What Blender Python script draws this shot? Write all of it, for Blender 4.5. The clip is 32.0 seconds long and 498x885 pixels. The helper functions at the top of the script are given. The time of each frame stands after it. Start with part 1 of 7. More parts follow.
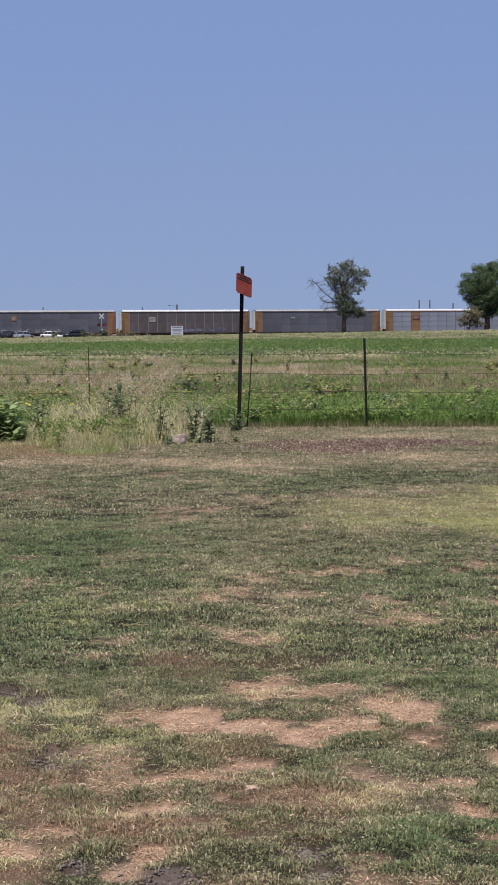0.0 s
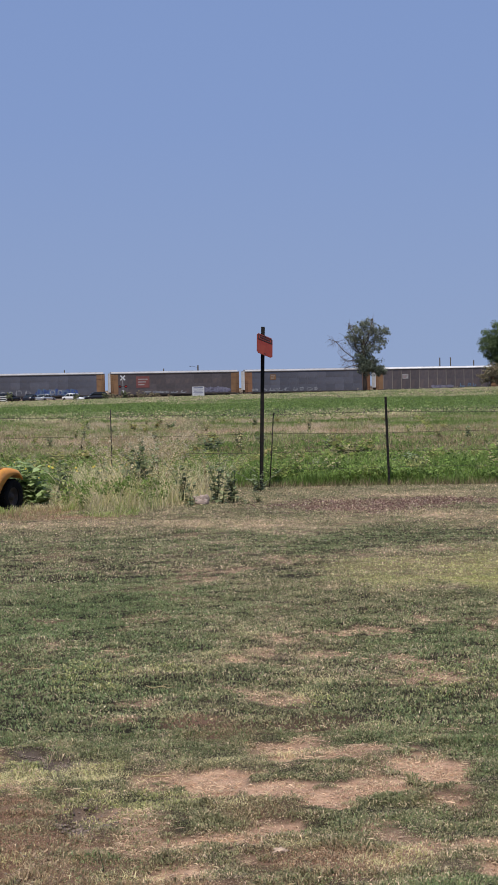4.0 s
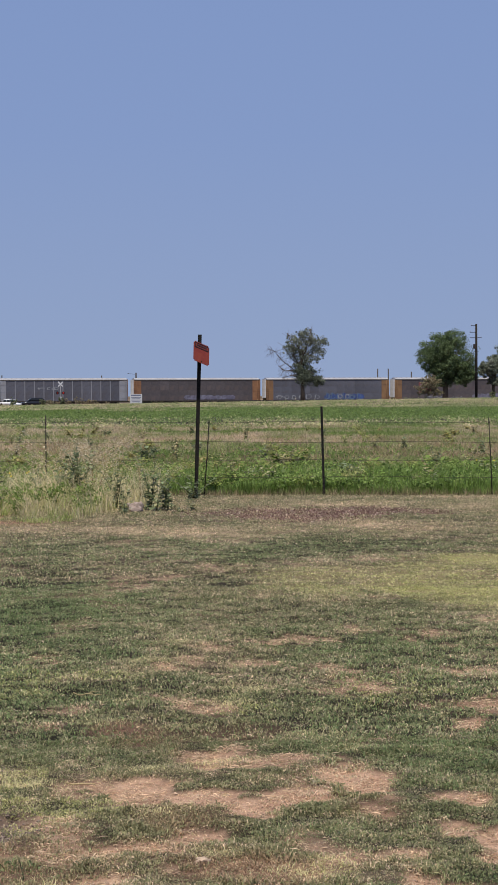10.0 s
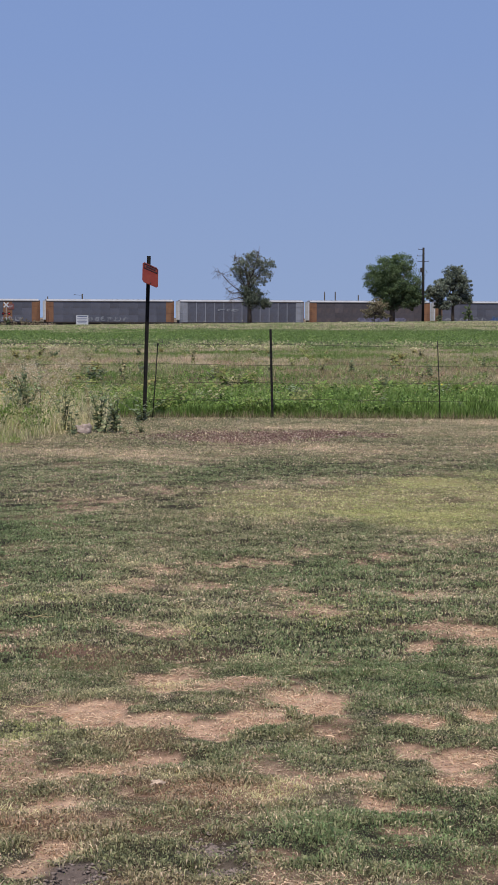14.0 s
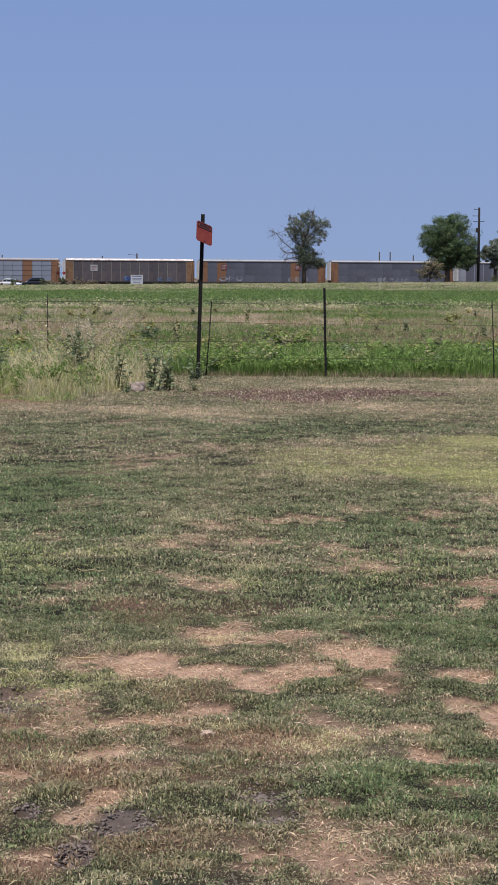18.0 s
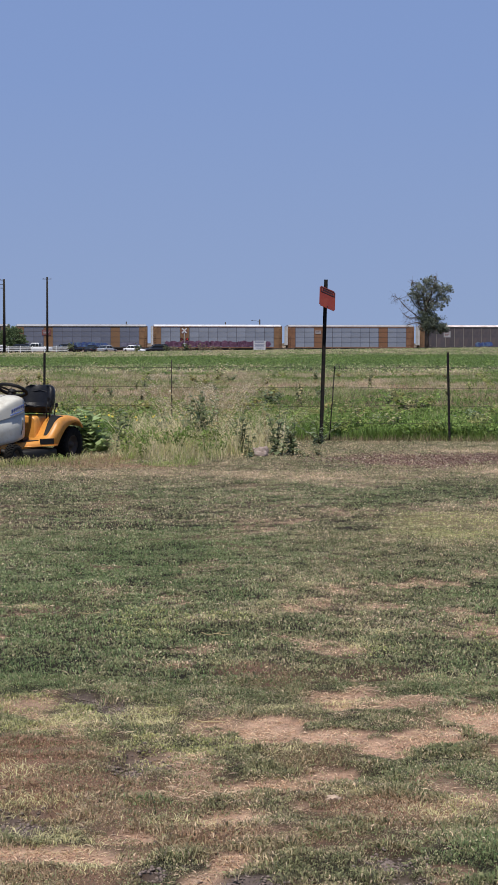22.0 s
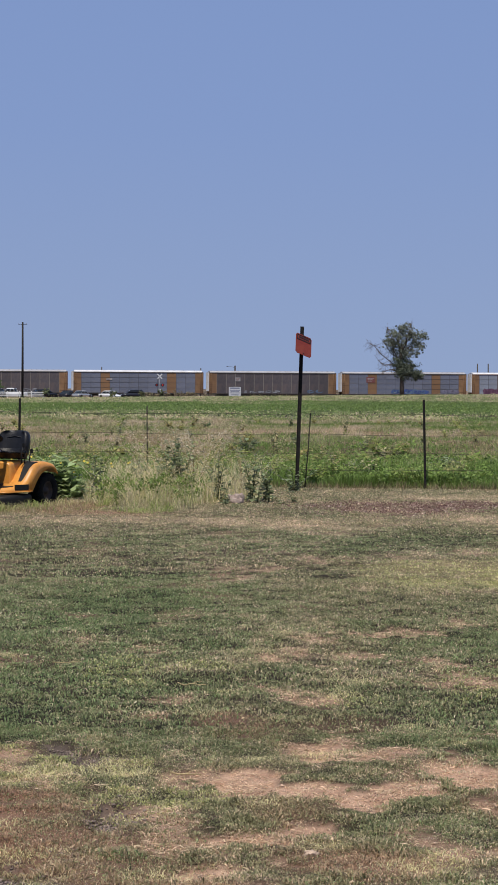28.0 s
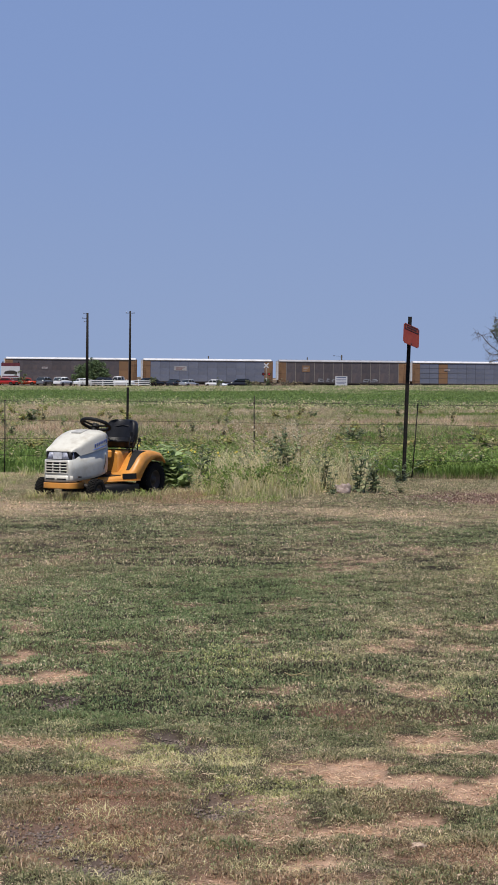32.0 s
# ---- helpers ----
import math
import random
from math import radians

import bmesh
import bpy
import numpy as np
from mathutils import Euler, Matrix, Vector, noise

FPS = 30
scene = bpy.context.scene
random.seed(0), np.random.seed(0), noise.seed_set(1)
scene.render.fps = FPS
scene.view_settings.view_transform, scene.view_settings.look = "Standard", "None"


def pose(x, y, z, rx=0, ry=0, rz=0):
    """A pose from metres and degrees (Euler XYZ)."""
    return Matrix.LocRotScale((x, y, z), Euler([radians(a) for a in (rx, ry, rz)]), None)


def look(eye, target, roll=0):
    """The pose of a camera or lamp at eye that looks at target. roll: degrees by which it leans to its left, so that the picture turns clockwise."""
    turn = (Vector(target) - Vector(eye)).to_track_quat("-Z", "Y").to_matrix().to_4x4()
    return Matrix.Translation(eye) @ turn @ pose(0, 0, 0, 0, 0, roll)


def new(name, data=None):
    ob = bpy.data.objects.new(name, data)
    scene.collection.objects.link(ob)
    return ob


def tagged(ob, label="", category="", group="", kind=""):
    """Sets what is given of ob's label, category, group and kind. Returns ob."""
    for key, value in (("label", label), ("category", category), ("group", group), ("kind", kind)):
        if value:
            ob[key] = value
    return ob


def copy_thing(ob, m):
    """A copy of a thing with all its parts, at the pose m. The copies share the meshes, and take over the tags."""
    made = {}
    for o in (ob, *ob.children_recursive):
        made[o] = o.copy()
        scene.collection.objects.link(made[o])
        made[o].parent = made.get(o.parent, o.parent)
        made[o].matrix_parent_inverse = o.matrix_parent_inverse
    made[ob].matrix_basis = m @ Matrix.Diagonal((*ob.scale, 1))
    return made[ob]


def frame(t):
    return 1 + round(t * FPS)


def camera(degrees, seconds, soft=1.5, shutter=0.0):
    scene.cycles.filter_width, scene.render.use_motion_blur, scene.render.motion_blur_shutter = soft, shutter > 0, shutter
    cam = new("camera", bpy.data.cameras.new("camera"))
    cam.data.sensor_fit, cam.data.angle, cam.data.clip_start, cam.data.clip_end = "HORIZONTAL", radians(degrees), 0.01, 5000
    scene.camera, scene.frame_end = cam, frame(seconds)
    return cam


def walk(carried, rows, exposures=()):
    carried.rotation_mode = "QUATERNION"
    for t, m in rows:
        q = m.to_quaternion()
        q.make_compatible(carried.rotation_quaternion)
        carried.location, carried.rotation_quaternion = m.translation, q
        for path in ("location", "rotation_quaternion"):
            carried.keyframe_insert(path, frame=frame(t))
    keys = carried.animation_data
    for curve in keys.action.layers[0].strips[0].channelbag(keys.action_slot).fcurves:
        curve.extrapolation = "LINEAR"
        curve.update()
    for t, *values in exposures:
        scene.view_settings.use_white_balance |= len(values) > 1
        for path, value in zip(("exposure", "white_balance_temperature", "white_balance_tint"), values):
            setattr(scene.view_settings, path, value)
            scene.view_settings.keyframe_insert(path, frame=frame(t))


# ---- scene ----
cam = camera(14.36, 32.0, soft=1.6)
PATH = [
    (0, (0.007, -0.052, 1.610), (0.134, 29.896, -0.142), -0.29),
    (0.5, (-0.000, -0.043, 1.612), (0.180, 29.906, -0.134), -1.18),
    (1, (-0.002, -0.031, 1.610), (-0.021, 29.871, -0.807), -1.83),
    (1.5, (-0.022, -0.028, 1.604), (-0.076, 29.881, -0.730), -0.61),
    (2, (-0.017, -0.026, 1.608), (-0.242, 29.918, -0.221), -0.25),
    (2.5, (-0.011, -0.044, 1.611), (-0.223, 29.913, 0.028), -0.39),
    (3, (-0.001, -0.058, 1.615), (-0.149, 29.918, 0.431), -0.41),
    (3.5, (0.000, -0.080, 1.618), (-0.255, 29.905, 0.721), -0.98),
    (5.5, (0.027, -0.022, 1.613), (0.150, 29.967, 0.806), -1.15),
    (6, (0.032, -0.010, 1.611), (0.755, 29.971, 0.859), -1.01),
    (6.5, (0.047, 0.005, 1.609), (1.110, 29.984, 1.300), -1.48),
    (7, (0.051, -0.003, 1.610), (1.040, 29.980, 1.466), -1.38),
    (7.5, (0.051, -0.007, 1.608), (0.979, 29.979, 1.574), -1.01),
    (8, (0.051, -0.009, 1.608), (1.523, 29.955, 1.590), -0.68),
    (8.5, (0.039, -0.020, 1.606), (1.061, 29.962, 1.416), -0.27),
    (9, (0.033, -0.022, 1.613), (0.947, 29.963, 1.429), -0.45),
    (9.5, (0.040, -0.030, 1.607), (0.939, 29.955, 1.264), -0.91),
    (10, (0.036, -0.025, 1.607), (0.789, 29.957, 0.886), -0.22),
    (10.5, (0.037, -0.028, 1.608), (1.450, 29.928, 0.827), 0.79),
    (11, (0.033, -0.006, 1.606), (1.549, 29.922, 0.202), -0.23),
    (11.5, (0.021, 0.002, 1.606), (1.005, 29.949, 0.133), -0.87),
    (12, (0.024, 0.009, 1.605), (1.542, 29.945, 0.385), -1.92),
    (12.5, (-0.018, 0.008, 1.605), (1.475, 29.947, 0.415), 0.26),
    (13, (-0.004, 0.018, 1.604), (1.488, 29.940, 0.048), 0.03),
    (13.5, (-0.002, 0.025, 1.609), (1.528, 29.928, -0.255), -0.03),
    (15.5, (-0.006, -0.026, 1.600), (1.586, 29.871, -0.300), 1.82),
    (16, (-0.015, -0.024, 1.597), (1.373, 29.890, -0.207), 2.16),
    (16.5, (-0.021, -0.032, 1.599), (1.110, 29.911, 0.149), 2.48),
    (17, (-0.017, -0.023, 1.595), (0.733, 29.929, 0.072), 1.18),
    (17.5, (-0.010, -0.013, 1.589), (0.857, 29.881, -0.783), 0.66),
    (18, (0.008, -0.005, 1.584), (0.762, 29.881, -0.918), 0.35),
    (18.5, (0.009, -0.019, 1.589), (0.746, 29.872, -0.855), 0.13),
    (19, (0.018, -0.012, 1.582), (0.416, 29.905, -0.613), 0.00),
    (19.5, (0.017, -0.007, 1.585), (0.272, 29.911, -0.614), -0.31),
    (20, (0.015, -0.011, 1.586), (1.077, 29.910, -0.311), -0.01),
    (20.5, (0.006, -0.018, 1.587), (0.485, 29.925, -0.200), 0.48),
    (21, (0.004, -0.019, 1.585), (-0.008, 29.931, -0.139), 0.05),
    (21.5, (0.001, -0.029, 1.585), (-0.470, 29.925, -0.012), 0.28),
    (22, (-0.001, -0.005, 1.576), (-1.111, 29.936, 0.057), 0.06),
    (22.5, (-0.008, -0.003, 1.579), (-1.028, 29.947, 0.187), 0.10),
    (23, (-0.028, -0.016, 1.575), (-0.972, 29.944, 0.356), 0.67),
    (23.5, (-0.017, 0.016, 1.570), (-1.139, 29.956, 0.030), 0.23),
    (24, (-0.005, 0.006, 1.571), (-1.846, 29.908, -0.003), 0.11),
    (24.5, (0.005, -0.010, 1.576), (-1.777, 29.897, 0.015), -0.48),
    (26.5, (0.005, 0.002, 1.602), (-1.362, 29.947, 0.399), -0.31),
    (27, (-0.013, 0.018, 1.590), (-1.734, 29.954, 0.648), 0.88),
    (27.5, (-0.006, 0.051, 1.589), (-1.503, 30.001, 0.714), -0.33),
    (28, (-0.015, 0.069, 1.584), (-0.748, 30.049, 0.764), 0.32),
    (28.5, (-0.036, 0.075, 1.581), (-0.346, 30.036, 0.088), 1.29),
    (29, (-0.034, 0.073, 1.597), (-0.321, 30.007, -0.360), 0.54),
    (29.5, (-0.045, 0.073, 1.593), (-1.027, 30.016, 0.036), 1.13),
    (30, (-0.050, 0.092, 1.591), (-1.267, 30.030, 0.093), 1.78),
    (30.5, (-0.041, 0.110, 1.591), (-1.428, 30.071, 0.918), 1.48),
    (31, (-0.032, 0.061, 1.591), (-2.167, 29.979, 0.974), 1.29),
    (31.5, (-0.034, 0.062, 1.592), (-2.300, 29.960, 0.601), 0.82),
    (32, (-0.027, 0.046, 1.595), (-2.365, 29.938, 0.599), 0.55),
]
# the white balance drifts a little as the view tilts
KELVIN = ((0, 6560), (1, 6430), (2, 6440), (3, 6520), (6, 6830), (8, 6860), (10, 6840), (12, 6680), (13, 6560), (16, 6410), (18, 6400), (20, 6340), (22, 6520), (24, 6590), (27, 6690), (29, 6660), (31, 6640), (32, 6640))
walk(cam, [(t, look(eye, target, roll)) for t, eye, target, roll in PATH], [(t, 0.0, k, 10.0) for t, k in KELVIN])

# ---- light ----
SUN_EL, SUN_AZ = 66.0, 192.0   # azimuth clockwise from +y
world = bpy.data.worlds.new("sky")
scene.world = world
world.use_nodes = True
wn = world.node_tree.nodes
wl = world.node_tree.links
sky = wn.new("ShaderNodeTexSky")
sky.sky_type, sky.sun_disc = "NISHITA", False
sky.sun_elevation, sky.sun_rotation = radians(SUN_EL), radians(SUN_AZ)
sky.altitude, sky.air_density, sky.dust_density, sky.ozone_density = 200, 1.0, 0.6, 5.0
# summer haze that lies over the low sky and thins with height
SKY_STRENGTH = 0.1
up = wn.new("ShaderNodeSeparateXYZ")
wl.new(wn.new("ShaderNodeTexCoord").outputs["Generated"], up.inputs[0])
haze = wn.new("ShaderNodeValToRGB")
haze.color_ramp.elements.new(0.13)
for _el, (_p, _c) in zip(haze.color_ramp.elements, ((0.0, (0.278, 0.371, 0.585)), (0.13, (0.222, 0.324, 0.592)), (0.5, (0.15, 0.25, 0.54)))):
    _el.position, _el.color = _p, (*_c, 1.0)
wl.new(up.outputs["Z"], haze.inputs["Fac"])
gain = wn.new("ShaderNodeVectorMath")
gain.operation = "SCALE"
gain.inputs["Scale"].default_value = 1 / SKY_STRENGTH
wl.new(haze.outputs["Color"], gain.inputs[0])
thin = wn.new("ShaderNodeMapRange")
thin.inputs["From Min"].default_value = 0.2
thin.inputs["From Max"].default_value, thin.inputs["To Min"].default_value, thin.inputs["To Max"].default_value = 0.7, 1.0, 0.25
wl.new(up.outputs["Z"], thin.inputs["Value"])
air = wn.new("ShaderNodeMixRGB")
wl.new(thin.outputs["Result"], air.inputs["Fac"])
wl.new(sky.outputs[0], air.inputs["Color1"])
wl.new(gain.outputs[0], air.inputs["Color2"])
wl.new(air.outputs[0], wn["Background"].inputs[0])
wn["Background"].inputs[1].default_value = SKY_STRENGTH
sun_data = bpy.data.lights.new("sun", "SUN")
sun_data.energy, sun_data.angle, sun_data.color = 4.6, radians(0.6), (1.0, 0.95, 0.87)
sun = new("sun", sun_data)
_e, _a = radians(SUN_EL), radians(SUN_AZ)
SUN_WAY = Vector((math.sin(_a) * math.cos(_e), math.cos(_a) * math.cos(_e), math.sin(_e)))
sun.matrix_world = look(SUN_WAY * 60, (0, 0, 0))


# ---- materials ----
def nodes_of(name):
    m = bpy.data.materials.new(name)
    m.use_nodes = True
    t = m.node_tree
    return m, t.nodes, t.links, t.nodes["Principled BSDF"]


def rgb(c):
    return (*c, 1.0)


def ramp(nd, stops):
    r = nd.new("ShaderNodeValToRGB")
    while len(r.color_ramp.elements) < len(stops):
        r.color_ramp.elements.new(0.5)
    for el, (p, c) in zip(r.color_ramp.elements, stops):
        el.position, el.color = p, rgb(c)
    return r


def noise_node(nd, ln, coord, scale, detail=4.0, rough=0.6):
    n = nd.new("ShaderNodeTexNoise")
    n.inputs["Scale"].default_value = scale
    n.inputs["Detail"].default_value = detail
    n.inputs["Roughness"].default_value = rough
    ln.new(coord, n.inputs["Vector"])
    return n


def surface(name, stops, scale=8.0, rough=0.6, metal=0.0, bump=0.0, bump_scale=40.0, each=0.0, spec=0.5, stains=None, stain_scale=1.5):
    """A worn surface: base colours from noise, wear stains from a coarser noise, fine bump, and a shift from object to object."""
    m, nd, ln, b = nodes_of(name)
    co = nd.new("ShaderNodeTexCoord").outputs["Object"]
    n = noise_node(nd, ln, co, scale)
    r = ramp(nd, stops)
    ln.new(n.outputs["Fac"], r.inputs["Fac"])
    col = r.outputs["Color"]
    if stains:
        n2 = noise_node(nd, ln, co, stain_scale, 6.0, 0.7)
        k = ramp(nd, [(0.48, (0, 0, 0)), (0.72, (1, 1, 1))])
        ln.new(n2.outputs["Fac"], k.inputs["Fac"])
        mx = nd.new("ShaderNodeMixRGB")
        ln.new(k.outputs["Color"], mx.inputs["Fac"])
        ln.new(col, mx.inputs["Color1"])
        mx.inputs["Color2"].default_value = rgb(stains)
        col = mx.outputs["Color"]
    if each:
        info = nd.new("ShaderNodeObjectInfo")
        hsv = nd.new("ShaderNodeHueSaturation")
        mr = nd.new("ShaderNodeMapRange")
        mr.inputs["To Min"].default_value, mr.inputs["To Max"].default_value = 1 - each, 1 + each
        ln.new(info.outputs["Random"], mr.inputs["Value"])
        ln.new(mr.outputs["Result"], hsv.inputs["Value"])
        ln.new(col, hsv.inputs["Color"])
        col = hsv.outputs["Color"]
    ln.new(col, b.inputs["Base Color"])
    b.inputs["Roughness"].default_value, b.inputs["Metallic"].default_value = rough, metal
    b.inputs["Specular IOR Level"].default_value = spec
    if bump:
        n3 = noise_node(nd, ln, co, bump_scale, 3.0)
        bp = nd.new("ShaderNodeBump")
        bp.inputs["Strength"].default_value, bp.inputs["Distance"].default_value = bump, 0.02
        ln.new(n3.outputs["Fac"], bp.inputs["Height"])
        ln.new(bp.outputs["Normal"], b.inputs["Normal"])
    return m


def near(c, d):
    return tuple(max(0.0, min(1.0, v * d)) for v in c)


def two(c, lo=0.8, hi=1.2):
    return [(0.35, near(c, lo)), (0.65, near(c, hi))]


def glass(name, tint=(0.02, 0.025, 0.03)):
    m, nd, ln, b = nodes_of(name)
    b.inputs["Base Color"].default_value = rgb(tint)
    b.inputs["Roughness"].default_value = 0.05
    return m


def glow(name, c, strength):
    m, nd, ln, b = nodes_of(name)
    b.inputs["Base Color"].default_value = rgb(c)
    b.inputs["Emission Color"].default_value = rgb(c)
    b.inputs["Emission Strength"].default_value = strength
    return m


def blade_mat(name, green, dry, island=0.45, through_light=0.45, mid=None, gloss=0.5):
    """Grass and leaves: from green to dry by the mesh's own 'dry' value, with a shift from blade to blade."""
    m, nd, ln, b = nodes_of(name)
    at = nd.new("ShaderNodeAttribute")
    at.attribute_name = "dry"
    geo = nd.new("ShaderNodeNewGeometry")
    co = nd.new("ShaderNodeTexCoord").outputs["Object"]
    r = ramp(nd, [(0.0, near(green, 0.75)), (0.3, green), (0.6, mid or tuple((a + c) / 2 for a, c in zip(green, dry))), (1.0, dry)])
    add = nd.new("ShaderNodeMath")
    add.operation = "MULTIPLY_ADD"
    add.inputs[1].default_value, add.inputs[2].default_value = 0.3, -0.15
    ln.new(geo.outputs["Random Per Island"], add.inputs[0])
    s = nd.new("ShaderNodeMath")
    s.operation = "ADD"
    ln.new(at.outputs["Fac"], s.inputs[0])
    ln.new(add.outputs[0], s.inputs[1])
    ln.new(s.outputs[0], r.inputs["Fac"])
    hsv = nd.new("ShaderNodeHueSaturation")
    mr = nd.new("ShaderNodeMapRange")
    mr.inputs["To Min"].default_value, mr.inputs["To Max"].default_value = 1 - island, 1 + island
    w = nd.new("ShaderNodeTexWhiteNoise")
    w.noise_dimensions = "1D"
    ln.new(geo.outputs["Random Per Island"], w.inputs["W"])
    ln.new(w.outputs["Value"], mr.inputs["Value"])
    ln.new(mr.outputs["Result"], hsv.inputs["Value"])
    rust = nd.new("ShaderNodeAttribute")
    rust.attribute_name = "rust"
    dead = nd.new("ShaderNodeMixRGB")
    dead.inputs["Color2"].default_value = (0.45, 0.28, 0.19, 1.0)
    ln.new(rust.outputs["Fac"], dead.inputs["Fac"])
    ln.new(r.outputs["Color"], dead.inputs["Color1"])
    ln.new(dead.outputs["Color"], hsv.inputs["Color"])
    ln.new(hsv.outputs["Color"], b.inputs["Base Color"])
    b.inputs["Roughness"].default_value = gloss
    b.inputs["Specular IOR Level"].default_value = 0.3
    if through_light:
        tr = nd.new("ShaderNodeBsdfTranslucent")
        ln.new(hsv.outputs["Color"], tr.inputs["Color"])
        mix = nd.new("ShaderNodeMixShader")
        mix.inputs["Fac"].default_value = through_light
        ln.new(b.outputs[0], mix.inputs[1])
        ln.new(tr.outputs[0], mix.inputs[2])
        ln.new(mix.outputs[0], nd["Material Output"].inputs["Surface"])
    return m


LAWN_BLADE = blade_mat("lawn_blade", (0.31, 0.318, 0.162), (0.82, 0.63, 0.455), 0.42, mid=(0.52, 0.44, 0.27), gloss=0.7)
COOL_BLADE = blade_mat("cool_green_blade", (0.255, 0.345, 0.145), (0.70, 0.62, 0.44), 0.42, mid=(0.43, 0.44, 0.235), gloss=0.6)
YELLOW_BLADE = blade_mat("yellow_blade", (0.49, 0.51, 0.19), (0.82, 0.73, 0.43), 0.2, mid=(0.70, 0.66, 0.33), gloss=0.6)
TALL_BLADE = blade_mat("tall_grass_blade", (0.40, 0.50, 0.15), (0.80, 0.68, 0.47), 0.45, 0.55, mid=(0.64, 0.58, 0.31))
FIELD_BLADE = blade_mat("field_blade", (0.225, 0.33, 0.08), (0.58, 0.465, 0.33), 0.45, mid=(0.40, 0.37, 0.185))
FAR_BLADE = blade_mat("far_field_blade", (0.29, 0.385, 0.135), (0.72, 0.61, 0.41), 0.22, mid=(0.55, 0.53, 0.27), gloss=0.9)
GREEN_LEAF = blade_mat("green_leaf", (0.23, 0.33, 0.085), (0.50, 0.42, 0.20), 0.45, 0.5)
WEED_LEAF = blade_mat("weed_leaf", (0.25, 0.305, 0.165), (0.48, 0.40, 0.22), 0.4, 0.4)
TREE_LEAF = blade_mat("tree_leaf", (0.14, 0.20, 0.09), (0.34, 0.25, 0.175), 0.5, 0.38, gloss=0.7)
# a greyer green than tree_leaf, for three of the oaks
GREY_LEAF = blade_mat("grey_leaf", (0.165, 0.195, 0.14), (0.33, 0.305, 0.27), 0.5, 0.3, gloss=0.6)
BUSH_LEAF = blade_mat("bush_leaf", (0.40, 0.50, 0.24), (0.58, 0.54, 0.28), 0.5, 0.6, gloss=0.35)
STALK = blade_mat("brown_stalk", (0.15, 0.13, 0.06), (0.36, 0.26, 0.17), 0.5, 0.2)
BARK = surface("bark", two((0.10, 0.075, 0.055)), 6, 0.9, bump=0.5)
POST_STEEL = surface("post_steel", [(0.3, (0.008, 0.008, 0.008)), (0.7, (0.018, 0.016, 0.015))], 14, 0.7, 0.0, 0.2, stains=(0.03, 0.02, 0.014), stain_scale=9, spec=0.25)
STAKE_STEEL = surface("stake_steel", two((0.04, 0.036, 0.026)), 14, 0.8, 0.0, 0.2, spec=0.2)
WIRE = surface("wire", two((0.055, 0.042, 0.036)), 30, 0.8, spec=0.2)
SIGN_ORANGE = surface("sign_orange", [(0.3, (0.165, 0.022, 0.012)), (0.7, (0.22, 0.032, 0.014))], 9, 0.5, 0, 0.05, stains=(0.22, 0.045, 0.02), stain_scale=7)
SIGN_BLACK = surface("sign_black", two((0.03, 0.012, 0.01)), 9, 0.5)
POLE_WOOD = surface("pole_wood", two((0.022, 0.019, 0.017)), 5, 0.9, bump=0.4, spec=0.2)
WHITE_PAINT = surface("white_paint", two((0.78, 0.78, 0.76), 0.93, 1.03), 5, 0.45, stains=(0.55, 0.52, 0.47))


# ---- numbers of the ground ----
# spots of the lawn: x, y, half widths across and along, amount
BARE_MIDDLE = [
    (-0.19, 8.06, 0.15, 0.33, 1), (0.04, 7.87, 0.15, 0.21, 1), (0.25, 7.71, 0.11, 0.19, 1), (0.37, 7.86, 0.12, 0.17, 1), (0.46, 8.0, 0.13, 0.23, 1), (0.67, 8.24, 0.16, 0.36, 1), (-0.46, 8.12, 0.12, 0.21, 0.6),
    (0.09, 8.64, 0.19, 0.31, 0.75), (-0.19, 6.99, 0.15, 0.2, 0.95), (0.01, 7.19, 0.1, 0.16, 0.85), (-0.31, 6.5, 0.1, 0.14, 0.85), (0.01, 6.68, 0.1, 0.12, 0.55), (0.72, 7.58, 0.08, 0.13, 0.6),
    (-0.28, 5.93, 0.07, 0.13, 0.8), (-0.82, 5.98, 0.26, 0.12, 1), (-0.62, 6.22, 0.08, 0.09, 0.8), (-0.36, 5.78, 0.07, 0.11, 0.7), (0.39, 5.79, 0.06, 0.09, 0.65), (0.17, 5.29, 0.07, 0.16, 0.65), (-0.43, 5.33, 0.06, 0.09, 0.6), (-0.63, 6.89, 0.06, 0.13, 0.4),
]
BARE_EAST = [
    (1.07, 7.77, 0.1, 0.16, 0.9), (1.36, 7.87, 0.07, 0.17, 0.8), (1.01, 7.3, 0.11, 0.17, 0.8), (1.16, 7.16, 0.14, 0.21, 1), (1.12, 6.8, 0.12, 0.19, 0.8), (0.76, 6.84, 0.11, 0.12, 0.75),
    (0.77, 6.48, 0.07, 0.16, 0.85), (0.88, 6.34, 0.09, 0.1, 0.8), (1.35, 9.6, 0.1, 0.23, 0.8), (1.7, 10.1, 0.14, 0.27, 0.85), (1.43, 10.13, 0.12, 0.16, 0.5),
]
